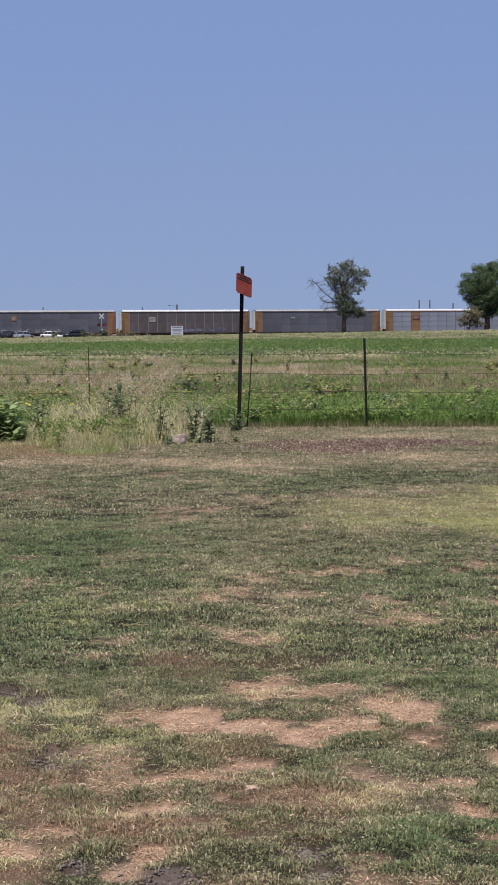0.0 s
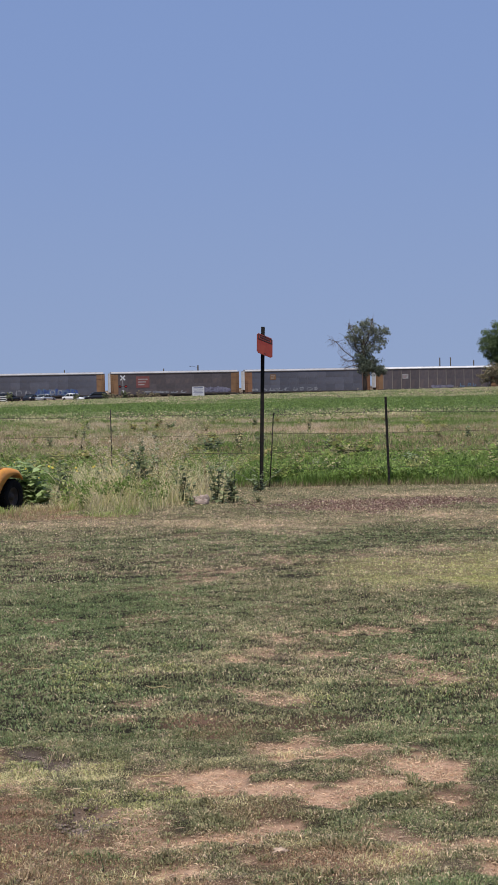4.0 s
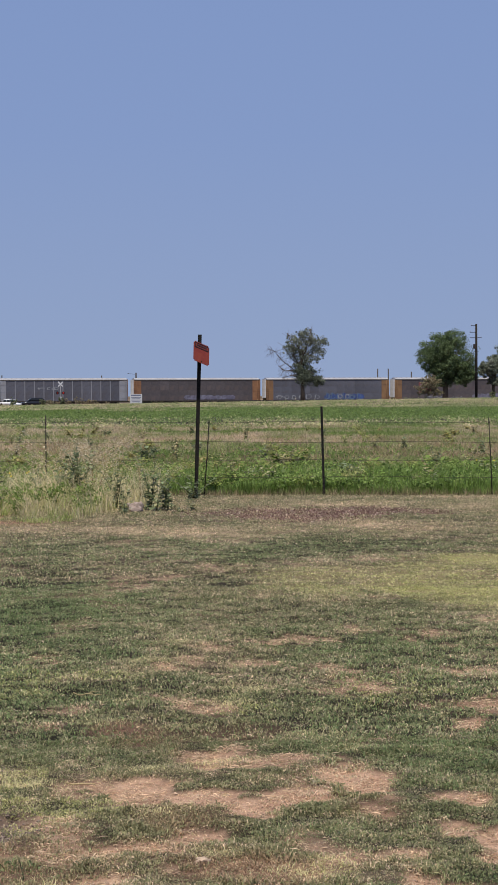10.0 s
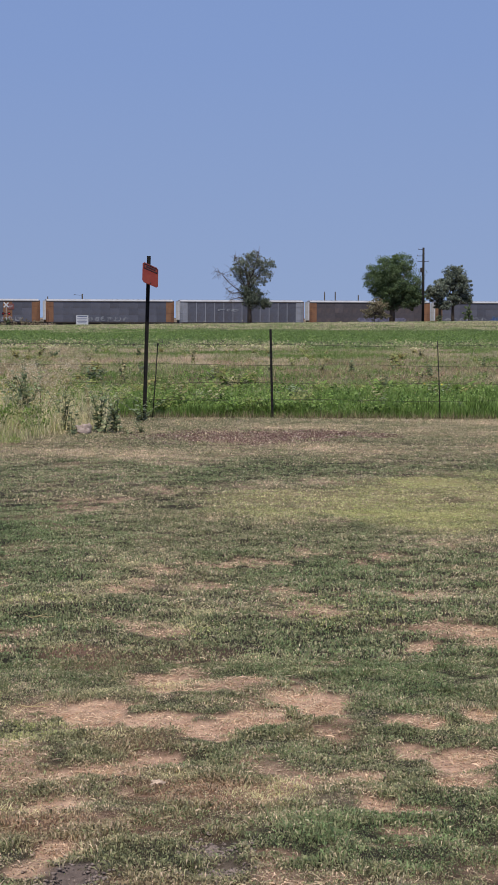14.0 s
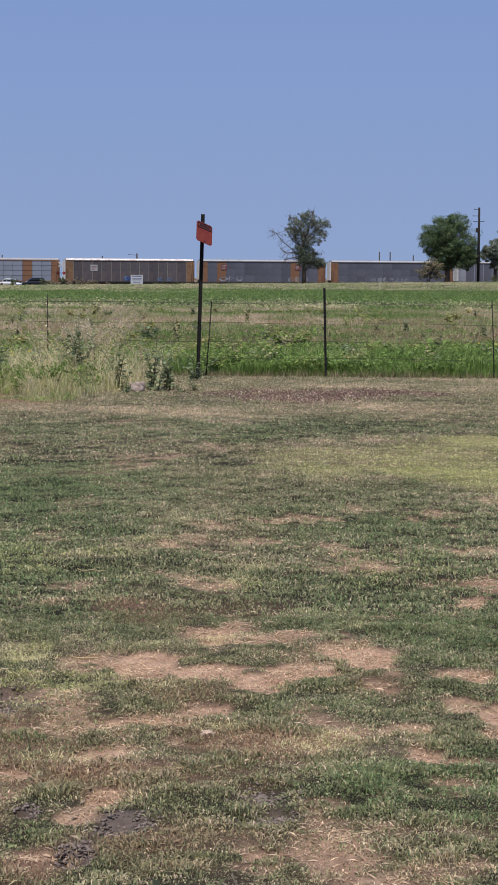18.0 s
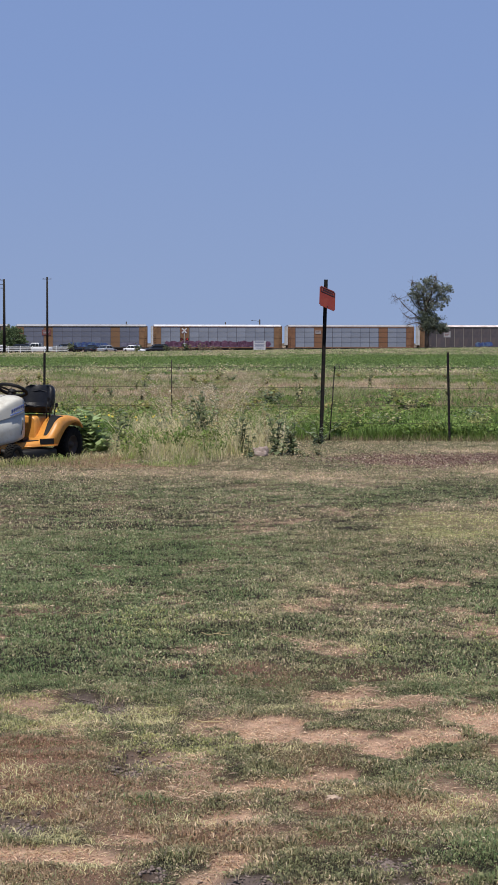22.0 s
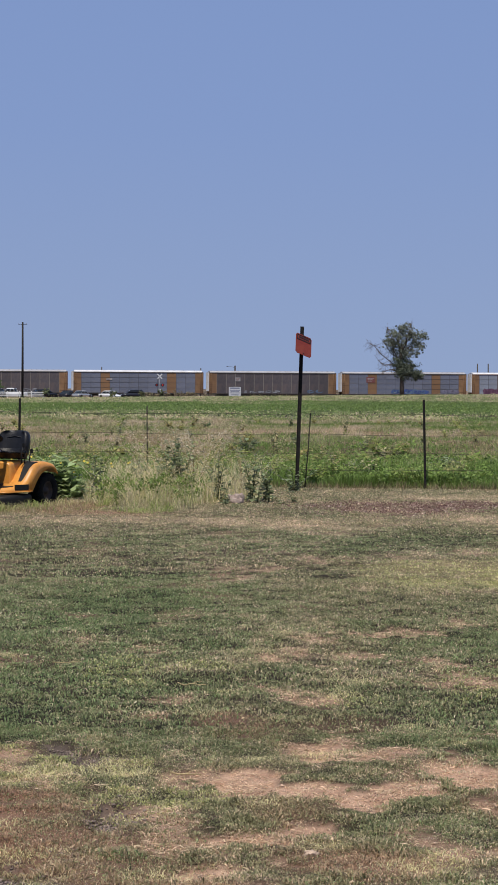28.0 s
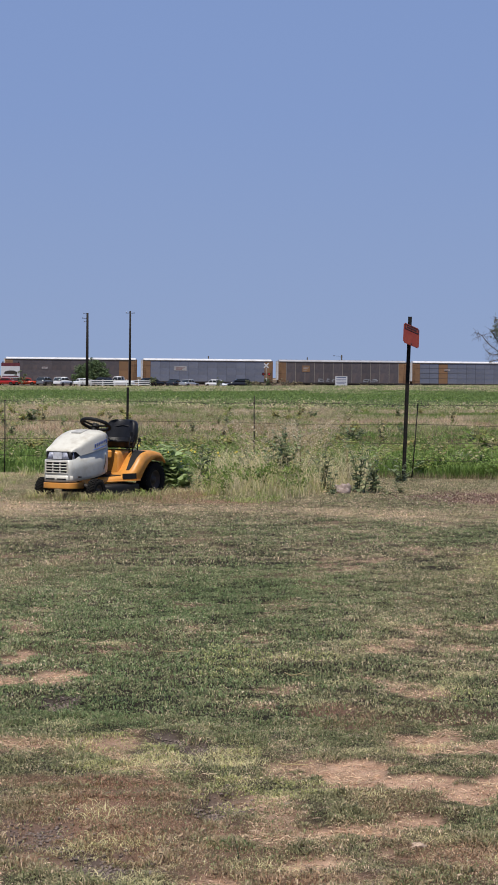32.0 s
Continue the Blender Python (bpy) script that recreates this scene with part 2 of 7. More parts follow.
BARE_FAR = [
    (-0.18, 11.72, 0.13, 0.16, 0.85), (0.11, 12.59, 0.13, 0.3, 0.6), (0.36, 11.86, 0.14, 0.27, 0.75), (0.58, 12.92, 0.3, 0.3, 0.75), (0.26, 18.47, 0.24, 0.43, 0.5), (-0.89, 12.03, 0.15, 0.29, 0.55),
    (1.64, 11.46, 0.15, 0.28, 0.6), (0.1, 10.11, 0.12, 0.26, 0.5), (0.89, 10.69, 0.26, 0.19, 0.5), (-0.64, 10.08, 0.12, 0.17, 0.4), (1.38, 13.0, 0.09, 0.22, 0.55), (1.58, 13.22, 0.08, 0.22, 0.6),
    (2.08, 13.79, 0.1, 0.3, 0.6), (1.13, 13.46, 0.13, 0.31, 0.5), (-0.6, 17.27, 0.17, 0.38, 0.45), (-0.22, 17.45, 0.14, 0.33, 0.5),
]
BARE_WEST = [
    (-2.2, 11.06, 0.09, 0.33, 0.8), (-1.86, 10.37, 0.16, 0.28, 0.9), (-0.6, 16.66, 0.24, 0.5, 0.5), (-3.45, 17.19, 0.1, 0.54, 0.4), (-2.92, 17.29, 0.15, 0.54, 0.4), (-1.32, 12.4, 0.12, 0.19, 0.5), (-2.45, 13.34, 0.08, 0.21, 0.4),
]
BARE = BARE_MIDDLE + BARE_EAST + BARE_FAR + BARE_WEST
SOIL = [
    # the spot at (-1.02, 8.61) is a hole's shadow, coloured as soil
    (-0.91, 8.43, 0.08, 0.2, 0.7), (-0.69, 7.3, 0.09, 0.21, 1), (-1.27, 6.81, 0.14, 0.18, 0.6), (-1.0, 6.47, 0.15, 0.19, 1), (-1.02, 8.61, 0.09, 0.11, 0.8), (-1.68, 9.49, 0.07, 0.15, 0.6),
    (-0.21, 5.64, 0.07, 0.1, 1), (-0.33, 5.34, 0.04, 0.11, 0.8), (0.2, 5.91, 0.07, 0.1, 0.4), (0.22, 5.7, 0.07, 0.05, 0.4), (-0.5, 5.78, 0.03, 0.06, 0.6),
]
STRAW = [
    (2.25, 17.06, 0.83, 1.69, 1.0), (2.87, 19.11, 0.6, 0.69, 1.0), (1.18, 17.78, 0.61, 0.71, 0.75), (0.94, 16.32, 0.42, 1.02, 0.55), (3.3, 17.6, 0.9, 2.0, 0.9),
]
YELLOWED = [
    (-1.22, 8.57, 0.18, 0.23, 0.8), (-1.03, 8.24, 0.13, 0.24, 0.8), (-0.73, 8.28, 0.09, 0.25, 0.9), (-0.55, 7.67, 0.2, 0.26, 0.8), (-1.07, 7.94, 0.23, 0.17, 0.6), (-0.96, 11.09, 0.2, 0.44, 0.6),
    (-0.59, 11.26, 0.27, 0.34, 0.5), (0.49, 6.68, 0.08, 0.13, 1.0), (0.23, 10.04, 0.14, 0.37, 0.5), (1.04, 10.61, 0.28, 0.57, 0.5),
]
LITTER = [
    (1.6, 26.3, 1.2, 1.3, 0.75), (2.2, 26.9, 0.9, 0.9, 1.0), (3.05, 26.78, 0.45, 0.6, 0.6),
]
GREENER = [
    (0.67, 5.99, 0.3, 0.37, 1), (0.64, 6.18, 0.11, 0.18, 1), (-0.47, 5.55, 0.09, 0.13, 1), (-0.56, 6.56, 0.11, 0.2, 0.8), (0.22, 6.24, 0.16, 0.24, 0.6), (0.98, 9.73, 0.56, 0.7, 0.6), (-0.83, 13.22, 0.49, 0.95, 0.8),
    (0.46, 7.08, 0.31, 0.23, 0.5), (1.06, 8.11, 0.24, 0.37, 0.5), (-1.96, 12.06, 0.51, 0.66, 0.8), (-1.5, 9.39, 0.43, 0.67, 1), (-1.98, 15.0, 1.05, 1.6, 0.7), (-0.77, 9.18, 0.46, 0.38, 0.5), (1.1, 9.0, 0.5, 0.8, 0.8), (1.5, 11.8, 0.8, 1.6, 0.8), (0.4, 20.6, 4.5, 1.0, 0.8),
]
RUST = [
    (-1.21, 7.62, 0.36, 0.14, 1), (-1.13, 7.25, 0.3, 0.24, 1), (-1.33, 6.86, 0.12, 0.26, 0.8), (-1.23, 6.42, 0.12, 0.19, 0.9), (-0.23, 9.24, 0.18, 0.23, 0.6), (-0.49, 6.11, 0.12, 0.1, 0.7), (-0.34, 6.2, 0.17, 0.16, 0.9),
    (-0.95, 6.95, 0.42, 0.3, 0.9), (-0.55, 6.5, 0.25, 0.25, 0.6), (-0.75, 5.75, 0.3, 0.2, 0.8), (-2.76, 26.0, 0.22, 0.5, 1.6), (-2.4, 24.9, 0.8, 0.4, 1.2), (-0.43, 5.22, 0.09, 0.17, 1), (0.16, 6.68, 0.25, 0.17, 0.8), (-0.06, 7.47, 0.22, 0.21, 0.5), (-0.38, 9.46, 0.14, 0.21, 0.7), (-0.24, 6.01, 0.16, 0.13, 0.5), (0.71, 7.58, 0.11, 0.21, 0.5), (-0.04, 5.19, 0.12, 0.1, 0.5), (-0.1, 5.5, 0.25, 0.2, 0.6), (-0.05, 6.1, 0.22, 0.2, 0.5),
]


def lattice(ix, iy, seed):
    h = (ix.astype(np.int64) * 374761393 + iy.astype(np.int64) * 668265263 + seed * 1442695041) & 0xFFFFFFFF
    h = ((h ^ (h >> 13)) * 1274126177) & 0xFFFFFFFF
    return ((h ^ (h >> 16)) & 0xFFFF) / 65535.0


def value_noise(x, y, seed):
    ix, iy = np.floor(x), np.floor(y)
    fx, fy = x - ix, y - iy
    fx, fy = fx * fx * (3 - 2 * fx), fy * fy * (3 - 2 * fy)
    a, b = lattice(ix, iy, seed), lattice(ix + 1, iy, seed)
    c, d = lattice(ix, iy + 1, seed), lattice(ix + 1, iy + 1, seed)
    return (a * (1 - fx) + b * fx) * (1 - fy) + (c * (1 - fx) + d * fx) * fy


def cloud(x, y, size, seed=0, octaves=4):
    out, amp, tot = 0.0, 1.0, 0.0
    for o in range(octaves):
        out = out + amp * value_noise(x / size * 2**o + 17.3 * o, y / size * 2**o + 5.1 * o, seed + o)
        tot += amp
        amp *= 0.55
    return out / tot


def step(a, b, v):
    k = np.clip((v - a) / (b - a), 0, 1)
    return k * k * (3 - 2 * k)


def blobs(x, y, rows, ragged, seed, soft=0.6, rough=1.9):
    out = np.zeros_like(x)
    n = (cloud(x, y, ragged, seed, 6) - 0.5) * rough
    for cx, cy, rx, ry, amount in rows:
        d = np.hypot((x - cx) / rx, (y - cy) / ry)
        out = np.maximum(out, amount * (1 - step(1 - soft, 1 + soft, d + n)))
    return out


def bare_mask(x, y):
    worn = blobs(x, y, [(a, b, c * 1.06, d * 0.92, e) for a, b, c, d, e in BARE], 0.15, 5, 0.38, 1.1)
    worn = worn * (1 - 0.22 * step(9.0, 12.0, y))
    return np.clip(1.1 * worn - 0.7 * step(0.5, 0.68, cloud(x, y, 0.09, 8, 3)) * step(1.0, 0.5, worn), 0, 1)


def ground_z(x, y):
    x, y = np.asarray(x, float), np.asarray(y, float)
    rise = step(60, 300, y) * (0.45 + 0.0125 * np.clip(x, -70, 70))
    drop = step(312, 350, y)
    return rise * (1 - drop) - 0.42 * drop - 0.6 * step(388, 404, y) + 0.05 * (cloud(x, y, 6.0, 40, 2) - 0.5) * step(8, 30, y) * (1 - step(55, 90, y))


def lawn_z(x, y):
    """The ground with the small humps of the lawn."""
    near_ = (1 - step(18, 31, y)) * step(2, 5, y)
    bare = bare_mask(x, y)
    return ground_z(x, y) + near_ * (0.055 * (cloud(x, y, 0.55, 80, 3) - 0.5) + 0.022 * (cloud(x, y, 0.16, 84, 2) - 0.5) - 0.02 * bare - 0.045 * blobs(x, y, SOIL, 0.15, 9, 0.4))


def rust_mask(x, y):
    """Where the lawn has died to a reddish brown."""
    spots = blobs(x, y, RUST, 0.3, 26, 0.7)
    return np.clip(np.maximum(0.95 * spots, 0.25 * step(0.60, 0.74, cloud(x, y * 0.8, 0.9, 28, 5))) * (1 - 0.8 * step(9, 13, y) + 0.5 * step(22, 24, y)), 0, 1)


def straw_mask(x, y):
    """Where the lawn has yellowed."""
    body = blobs(x, y * 0.55, [(a, c * 0.55, e, g * 0.55, h) for a, c, e, g, h in STRAW], 0.8, 14, 0.5, 1.8)
    return 0.95 * body * (0.62 + 0.38 * step(0.36, 0.62, cloud(x * 0.12, y, 0.55, 15, 4)))


def yellow_mask(x, y):
    """Where single yellow-green tufts mix into the lawn."""
    return blobs(x, y, YELLOWED, 0.35, 17, 0.5, 2.2)


def cool_mask(x, y):
    """Where a deeper, bluer green grass holds out against the drought."""
    body = blobs(x, y, [(a, b, c * 1.3, d * 1.3, 0.5 * e) for a, b, c, d, e in GREENER] + [(-2.0, 13.2, 1.6, 4.0, 0.65), (-0.2, 19.4, 1.6, 0.7, 0.5)], 0.5, 36, 0.6, 2.0)
    return np.clip(body + 0.1 * step(0.5, 0.64, cloud(x, y, 0.7, 38, 4)), 0, 0.9) * (0.55 + 0.45 * np.maximum(step(8.0, 9.2, y), step(0.3, 0.5, x)))


def ground_masks(x, y):
    """bare earth, dark soil, dryness, lushness and brown litter at points of the ground."""
    bare = bare_mask(x, y)
    soil = blobs(x, y, [(a, b, c * 1.2, d * 1.1, e) for a, b, c, d, e in SOIL], 0.12, 9, 0.45, 2.4) * (0.35 + 0.65 * step(0.36, 0.55, cloud(x, y, 0.07, 13, 2)))
    straw = straw_mask(x, y)
    litter = blobs(x, y, LITTER, 0.7, 21, 0.5)
    dry = 0.35 + 0.20 * step(0.51, 0.64, cloud(x * 0.7, y * 0.5, 0.8, 58, 5)) * step(7, 10, y) + 0.4 * (cloud(x, y, 1.3, 31) - 0.5) + (0.75 - 0.1 * step(10, 14, y)) * (cloud(x, y, 0.24, 37, 5) - 0.5)
    dry = dry + 0.14 * step(0.5, 0.62, cloud(x, y * 0.6, 2.2, 44, 6)) * step(8, 11, y) + 0.16 * yellow_mask(x, y)
    dry = dry - 0.20 * blobs(x, y, GREENER, 0.4, 33, 0.6)
    dry = dry - 0.13 * step(-0.4, -1.3, x) * step(8.4, 9.4, y) * (1 - step(15, 19, y))
    wave = 0.8 * (cloud(x, y, 3.0, 47) - 0.5)
    strip = np.exp(-(((y - 23.7 - wave) / 1.0) ** 2))
    verge = step(26.6, 28.4, y - wave)
    dry = np.clip(dry + 0.4 * bare + 0.3 * litter + (0.20 + 0.15 * step(0.5, -1.0, x)) * strip + 0.15 * verge + 0.07 * step(14, 19, y), 0, 1)
    dry = dry * (1 - straw) + straw * (0.58 + 0.3 * (cloud(x, y, 0.6, 50) - 0.5) + 0.5 * (cloud(x * 0.15, y, 0.5, 52, 3) - 0.5))
    speck = step(0.61, 0.75, cloud(x, y * 0.7, 0.42, 55, 6)) * (1 - step(20, 32, y)) * (0.7 - 0.45 * step(10, 14, y)) * (1 - straw)
    bare = np.maximum(bare, speck)
    # pasture past the fence, in bands
    f = step(31.3, 31.9, y)
    n = cloud(x, y * 0.5, 9.0, 61) - 0.5
    m = cloud(x, y * 0.6, 2.2, 66) - 0.5
    yy = y * (1 + (0.9 * n + 0.7 * (cloud(x, y * 0.4, 3.5, 63, 3) - 0.5)) * (1 - 0.75 * step(90, 120, y))) + 0.25 * np.clip(x, -20, 20)
    band = np.interp(yy, (31, 36, 41, 46, 49, 53, 57, 65, 71, 75, 86, 93, 99, 124, 133, 182, 202, 320), (0.02, 0.08, 0.26, 0.50, 0.62, 0.55, 0.42, 0.44, 0.62, 0.84, 0.84, 0.58, 0.38, 0.30, 0.02, 0.03, 0.52, 0.60))
    band = band + 0.18 * step(0, -5, x * 60 / y) * step(40, 47, y) * (1 - step(90, 110, y))
    dry = dry * (1 - f) + f * np.clip(band + ((0.9 + 0.8 * step(60, 110, y)) * m + 0.5 * n) * (1 - 0.75 * step(122, 134, yy) * (1 - step(182, 200, yy))), 0, 1)
    lush = np.clip(blobs(x, y, [(2.0, 35.0, 14.0, 4.0, 1.0)], 2.0, 70) * f + 0.5 * f * step(122, 134, yy) * (1 - step(182, 200, yy)), 0, 1)
    return bare * (1 - f), soil * (1 - f), dry, lush, litter * (1 - f)


def new_mesh(name, verts, faces, mat, smooth=False):
    """A mesh from arrays; every face has the same count of corners."""
    me = bpy.data.meshes.new(name)
    verts, faces = np.ascontiguousarray(verts, np.float32), np.ascontiguousarray(faces, np.int32)
    k = faces.shape[1]
    me.vertices.add(len(verts))
    me.vertices.foreach_set("co", verts.ravel())
    me.loops.add(faces.size)
    me.loops.foreach_set("vertex_index", faces.ravel())
    me.polygons.add(len(faces))
    me.polygons.foreach_set("loop_start", np.arange(0, faces.size, k, dtype=np.int32))
    if smooth:
        me.polygons.foreach_set("use_smooth", np.ones(len(faces), bool))
    me.update()
    me.validate()
    if mat:
        me.materials.append(mat)
    return me


def value_of(me, name, values):
    at = me.attributes.new(name, "FLOAT", "POINT")
    at.data.foreach_set("value", np.ascontiguousarray(values, np.float32))


def ground_mat():
    m, nd, ln, b = nodes_of("ground_grass")
    co = nd.new("ShaderNodeTexCoord").outputs["Object"]

    def attr(n):
        a = nd.new("ShaderNodeAttribute")
        a.attribute_name = n
        return a.outputs["Fac"]

    def blend(fac, a, c):
        mx = nd.new("ShaderNodeMixRGB")
        ln.new(fac, mx.inputs["Fac"])
        for sock, v in ((mx.inputs["Color1"], a), (mx.inputs["Color2"], c)):
            if isinstance(v, tuple):
                sock.default_value = rgb(v)
            else:
                ln.new(v, sock)
        return mx.outputs["Color"]

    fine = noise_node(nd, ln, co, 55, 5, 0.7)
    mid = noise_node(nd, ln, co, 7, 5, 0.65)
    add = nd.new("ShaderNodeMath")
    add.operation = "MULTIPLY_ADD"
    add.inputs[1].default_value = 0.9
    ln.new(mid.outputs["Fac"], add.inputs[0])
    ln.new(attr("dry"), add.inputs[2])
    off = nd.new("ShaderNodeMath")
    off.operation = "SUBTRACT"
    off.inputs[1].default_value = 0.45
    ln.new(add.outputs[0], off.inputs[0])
    # the near-black low end puts the shade between green blades into the colour
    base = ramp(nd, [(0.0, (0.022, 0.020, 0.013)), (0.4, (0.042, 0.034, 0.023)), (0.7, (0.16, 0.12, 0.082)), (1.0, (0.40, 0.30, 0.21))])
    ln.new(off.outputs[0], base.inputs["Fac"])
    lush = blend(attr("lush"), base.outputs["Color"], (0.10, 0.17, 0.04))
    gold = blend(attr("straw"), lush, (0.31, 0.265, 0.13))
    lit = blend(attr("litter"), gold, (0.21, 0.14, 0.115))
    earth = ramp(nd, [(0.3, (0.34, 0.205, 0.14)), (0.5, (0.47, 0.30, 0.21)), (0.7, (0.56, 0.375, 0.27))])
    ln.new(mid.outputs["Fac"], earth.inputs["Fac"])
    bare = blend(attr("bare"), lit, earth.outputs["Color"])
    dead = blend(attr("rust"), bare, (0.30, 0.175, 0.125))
    soil = blend(attr("soil"), dead, (0.145, 0.112, 0.10))
    mul = nd.new("ShaderNodeMixRGB")
    mul.blend_type = "MULTIPLY"
    mul.inputs["Fac"].default_value = 1.0
    k = ramp(nd, [(0.25, (0.6, 0.6, 0.6)), (0.75, (1.3, 1.3, 1.3))])
    ln.new(fine.outputs["Fac"], k.inputs["Fac"])
    ln.new(soil, mul.inputs["Color1"])
    ln.new(k.outputs["Color"], mul.inputs["Color2"])
    ln.new(mul.outputs["Color"], b.inputs["Base Color"])
    b.inputs["Roughness"].default_value = 0.95
    b.inputs["Specular IOR Level"].default_value = 0.1
    bp = nd.new("ShaderNodeBump")
    bp.inputs["Strength"].default_value, bp.inputs["Distance"].default_value = 0.8, 0.02
    ln.new(fine.outputs["Fac"], bp.inputs["Height"])
    ln.new(bp.outputs["Normal"], b.inputs["Normal"])
    return m


def spread(*runs):
    return np.unique(np.concatenate([np.arange(a, b, s) for a, b, s in runs]).round(4))


def build_ground():
    xs = spread((-6000, -400, 700), (-400, -100, 30), (-100, -16, 4), (-16, -3.2, 0.5), (-3.2, 3.4, 0.036), (3.4, 16, 0.5), (16, 100, 4), (100, 400, 30), (400, 6001, 700))
    ys = spread((-3000, -300, 450), (-300, -20, 20), (-20, -6, 1), (-6, 4, 0.12), (4, 10, 0.036), (10, 15, 0.06), (15, 34, 0.12), (34, 60, 0.5), (60, 420, 3), (420, 900, 30), (900, 6001, 500))
    gx, gy = np.meshgrid(xs, ys)
    x, y = gx.ravel(), gy.ravel()
    bare, soil, dry, lush, litter = ground_masks(x, y)
    z = lawn_z(x, y)
    w, h = len(xs), len(ys)
    i = (np.arange(h - 1)[:, None] * w + np.arange(w - 1)).ravel()
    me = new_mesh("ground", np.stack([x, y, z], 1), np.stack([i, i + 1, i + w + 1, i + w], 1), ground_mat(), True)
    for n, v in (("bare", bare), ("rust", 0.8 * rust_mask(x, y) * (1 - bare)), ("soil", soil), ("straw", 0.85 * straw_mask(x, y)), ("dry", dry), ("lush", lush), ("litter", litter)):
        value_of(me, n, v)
    return tagged(new("ground", me), "patchy dry lawn and pasture with bare earth spots", "ground", kind="structure")


build_ground()


# ---- small mesh tools ----
def part(name, bm, material, parent=None, label=""):
    """Links a bmesh as one mesh object under a thing or under a part."""
    me = bpy.data.meshes.new(name)
    bm.to_mesh(me)
    bm.free()
    me.materials.append(material)
    ob = new(name, me)
    ob.parent = parent
    if label:
        ob["label"] = label
    return ob


def shaded(bm):
    for f in bm.faces:
        f.smooth = True
    return bm


def box(bm, x0, x1, y0, y1, z0, z1, bevel=0.0, m=None):
    made = bmesh.ops.create_cube(bm, size=1.0)["verts"]
    for v in made:
        v.co = Vector(((x0 + x1) / 2 + v.co.x * (x1 - x0), (y0 + y1) / 2 + v.co.y * (y1 - y0), (z0 + z1) / 2 + v.co.z * (z1 - z0)))
    if bevel:
        out = bmesh.ops.bevel(bm, geom=list({e for v in made for e in v.link_edges}), offset=bevel, segments=2, affect="EDGES")
        made = out["verts"]
    if m is not None:
        bmesh.ops.transform(bm, matrix=m, verts=made)
    return bm


def tube(bm, points, radii, sides=8, cap=True):
    """A tube along points with a radius at each."""
    rings = []
    pts = [Vector(p) for p in points]
    for i, p in enumerate(pts):
        way = (pts[min(i + 1, len(pts) - 1)] - pts[max(i - 1, 0)]).normalized()
        side = way.cross(Vector((0, 0, 1)) if abs(way.z) < 0.9 else Vector((0, 1, 0))).normalized()
        up = side.cross(way)
        r = radii[i] if isinstance(radii, (list, tuple)) else radii
        rings.append([bm.verts.new(p + side * r * math.cos(2 * math.pi * k / sides) + up * r * math.sin(2 * math.pi * k / sides)) for k in range(sides)])
    for a, b in zip(rings, rings[1:]):
        for k in range(sides):
            f = bm.faces.new((a[k], a[(k + 1) % sides], b[(k + 1) % sides], b[k]))
            f.smooth = True
    if cap:
        bm.faces.new(rings[0][::-1])
        bm.faces.new(rings[-1])
    return bm


def thing(name, m, label, category, group=""):
    ob = new(name)
    ob.empty_display_size = 0.2
    ob.matrix_world = m
    return tagged(ob, label, category, group)


def gz(x, y):
    return float(ground_z(np.array([x]), np.array([y]))[0])


# ---- fence ----
def t_post(name, x, y, h, lean, label):
    post = thing(name, pose(x, y, gz(x, y), 0, lean, 8), label, "fence post", "posts of the wire fence")
    bm = bmesh.new()
    box(bm, -0.019, 0.019, -0.004, 0.004, -0.15, h, 0.001)
    box(bm, -0.004, 0.004, 0.004, 0.034, -0.15, h, 0.001)
    part("stem", bm, POST_STEEL, post)
    for k in range(int(h / 0.11)):
        bm = bmesh.new()
        box(bm, -0.012, 0.012, -0.012, -0.004, 0.08 + k * 0.11, 0.10 + k * 0.11, 0.002)
        part("stud", bm, POST_STEEL, post)
    return post


t_post("fence_post", 2.03, 31.6, 1.42, -1.5, "black steel fence post at the edge of the lawn")
t_post("fence_post", -4.42, 31.25, 1.40, 0.5, "black steel fence post behind the lawn tractor")
t_post("fence_post", 8.6, 32.0, 1.40, -0.5, "black steel fence post at the edge of the lawn")
t_post("fence_post", -10.9, 31.0, 1.40, 0.5, "black steel fence post at the edge of the lawn")


def stake(x, y, h, lean):
    s = thing("wire_stake", pose(x, y, gz(x, y), 0, lean, 0), "thin rusty wire stay of the fence", "stake", "stays of the wire fence")
    bm = bmesh.new()
    tube(bm, [(0, 0, -0.1), (0.005, 0, h * 0.5), (0, 0, h)], 0.009, 6)
    part("stem", bm, STAKE_STEEL, s)
    for z in (0.29, 0.56, 0.85, 1.17):
        if z < h:
            bm = bmesh.new()
            box(bm, -0.014, 0.014, -0.012, 0.012, z - 0.012, z + 0.012, 0.003)
            part("clip", bm, WIRE, s)


for _x, _h, _l in ((-2.41, 1.29, 0), (0.11, 1.2, 4), (4.72, 1.25, -2.5), (-6.44, 1.18, 0), (-8.6, 1.25, 1), (6.9, 1.2, -1)):
    stake(_x, 31.5, _h, _l)


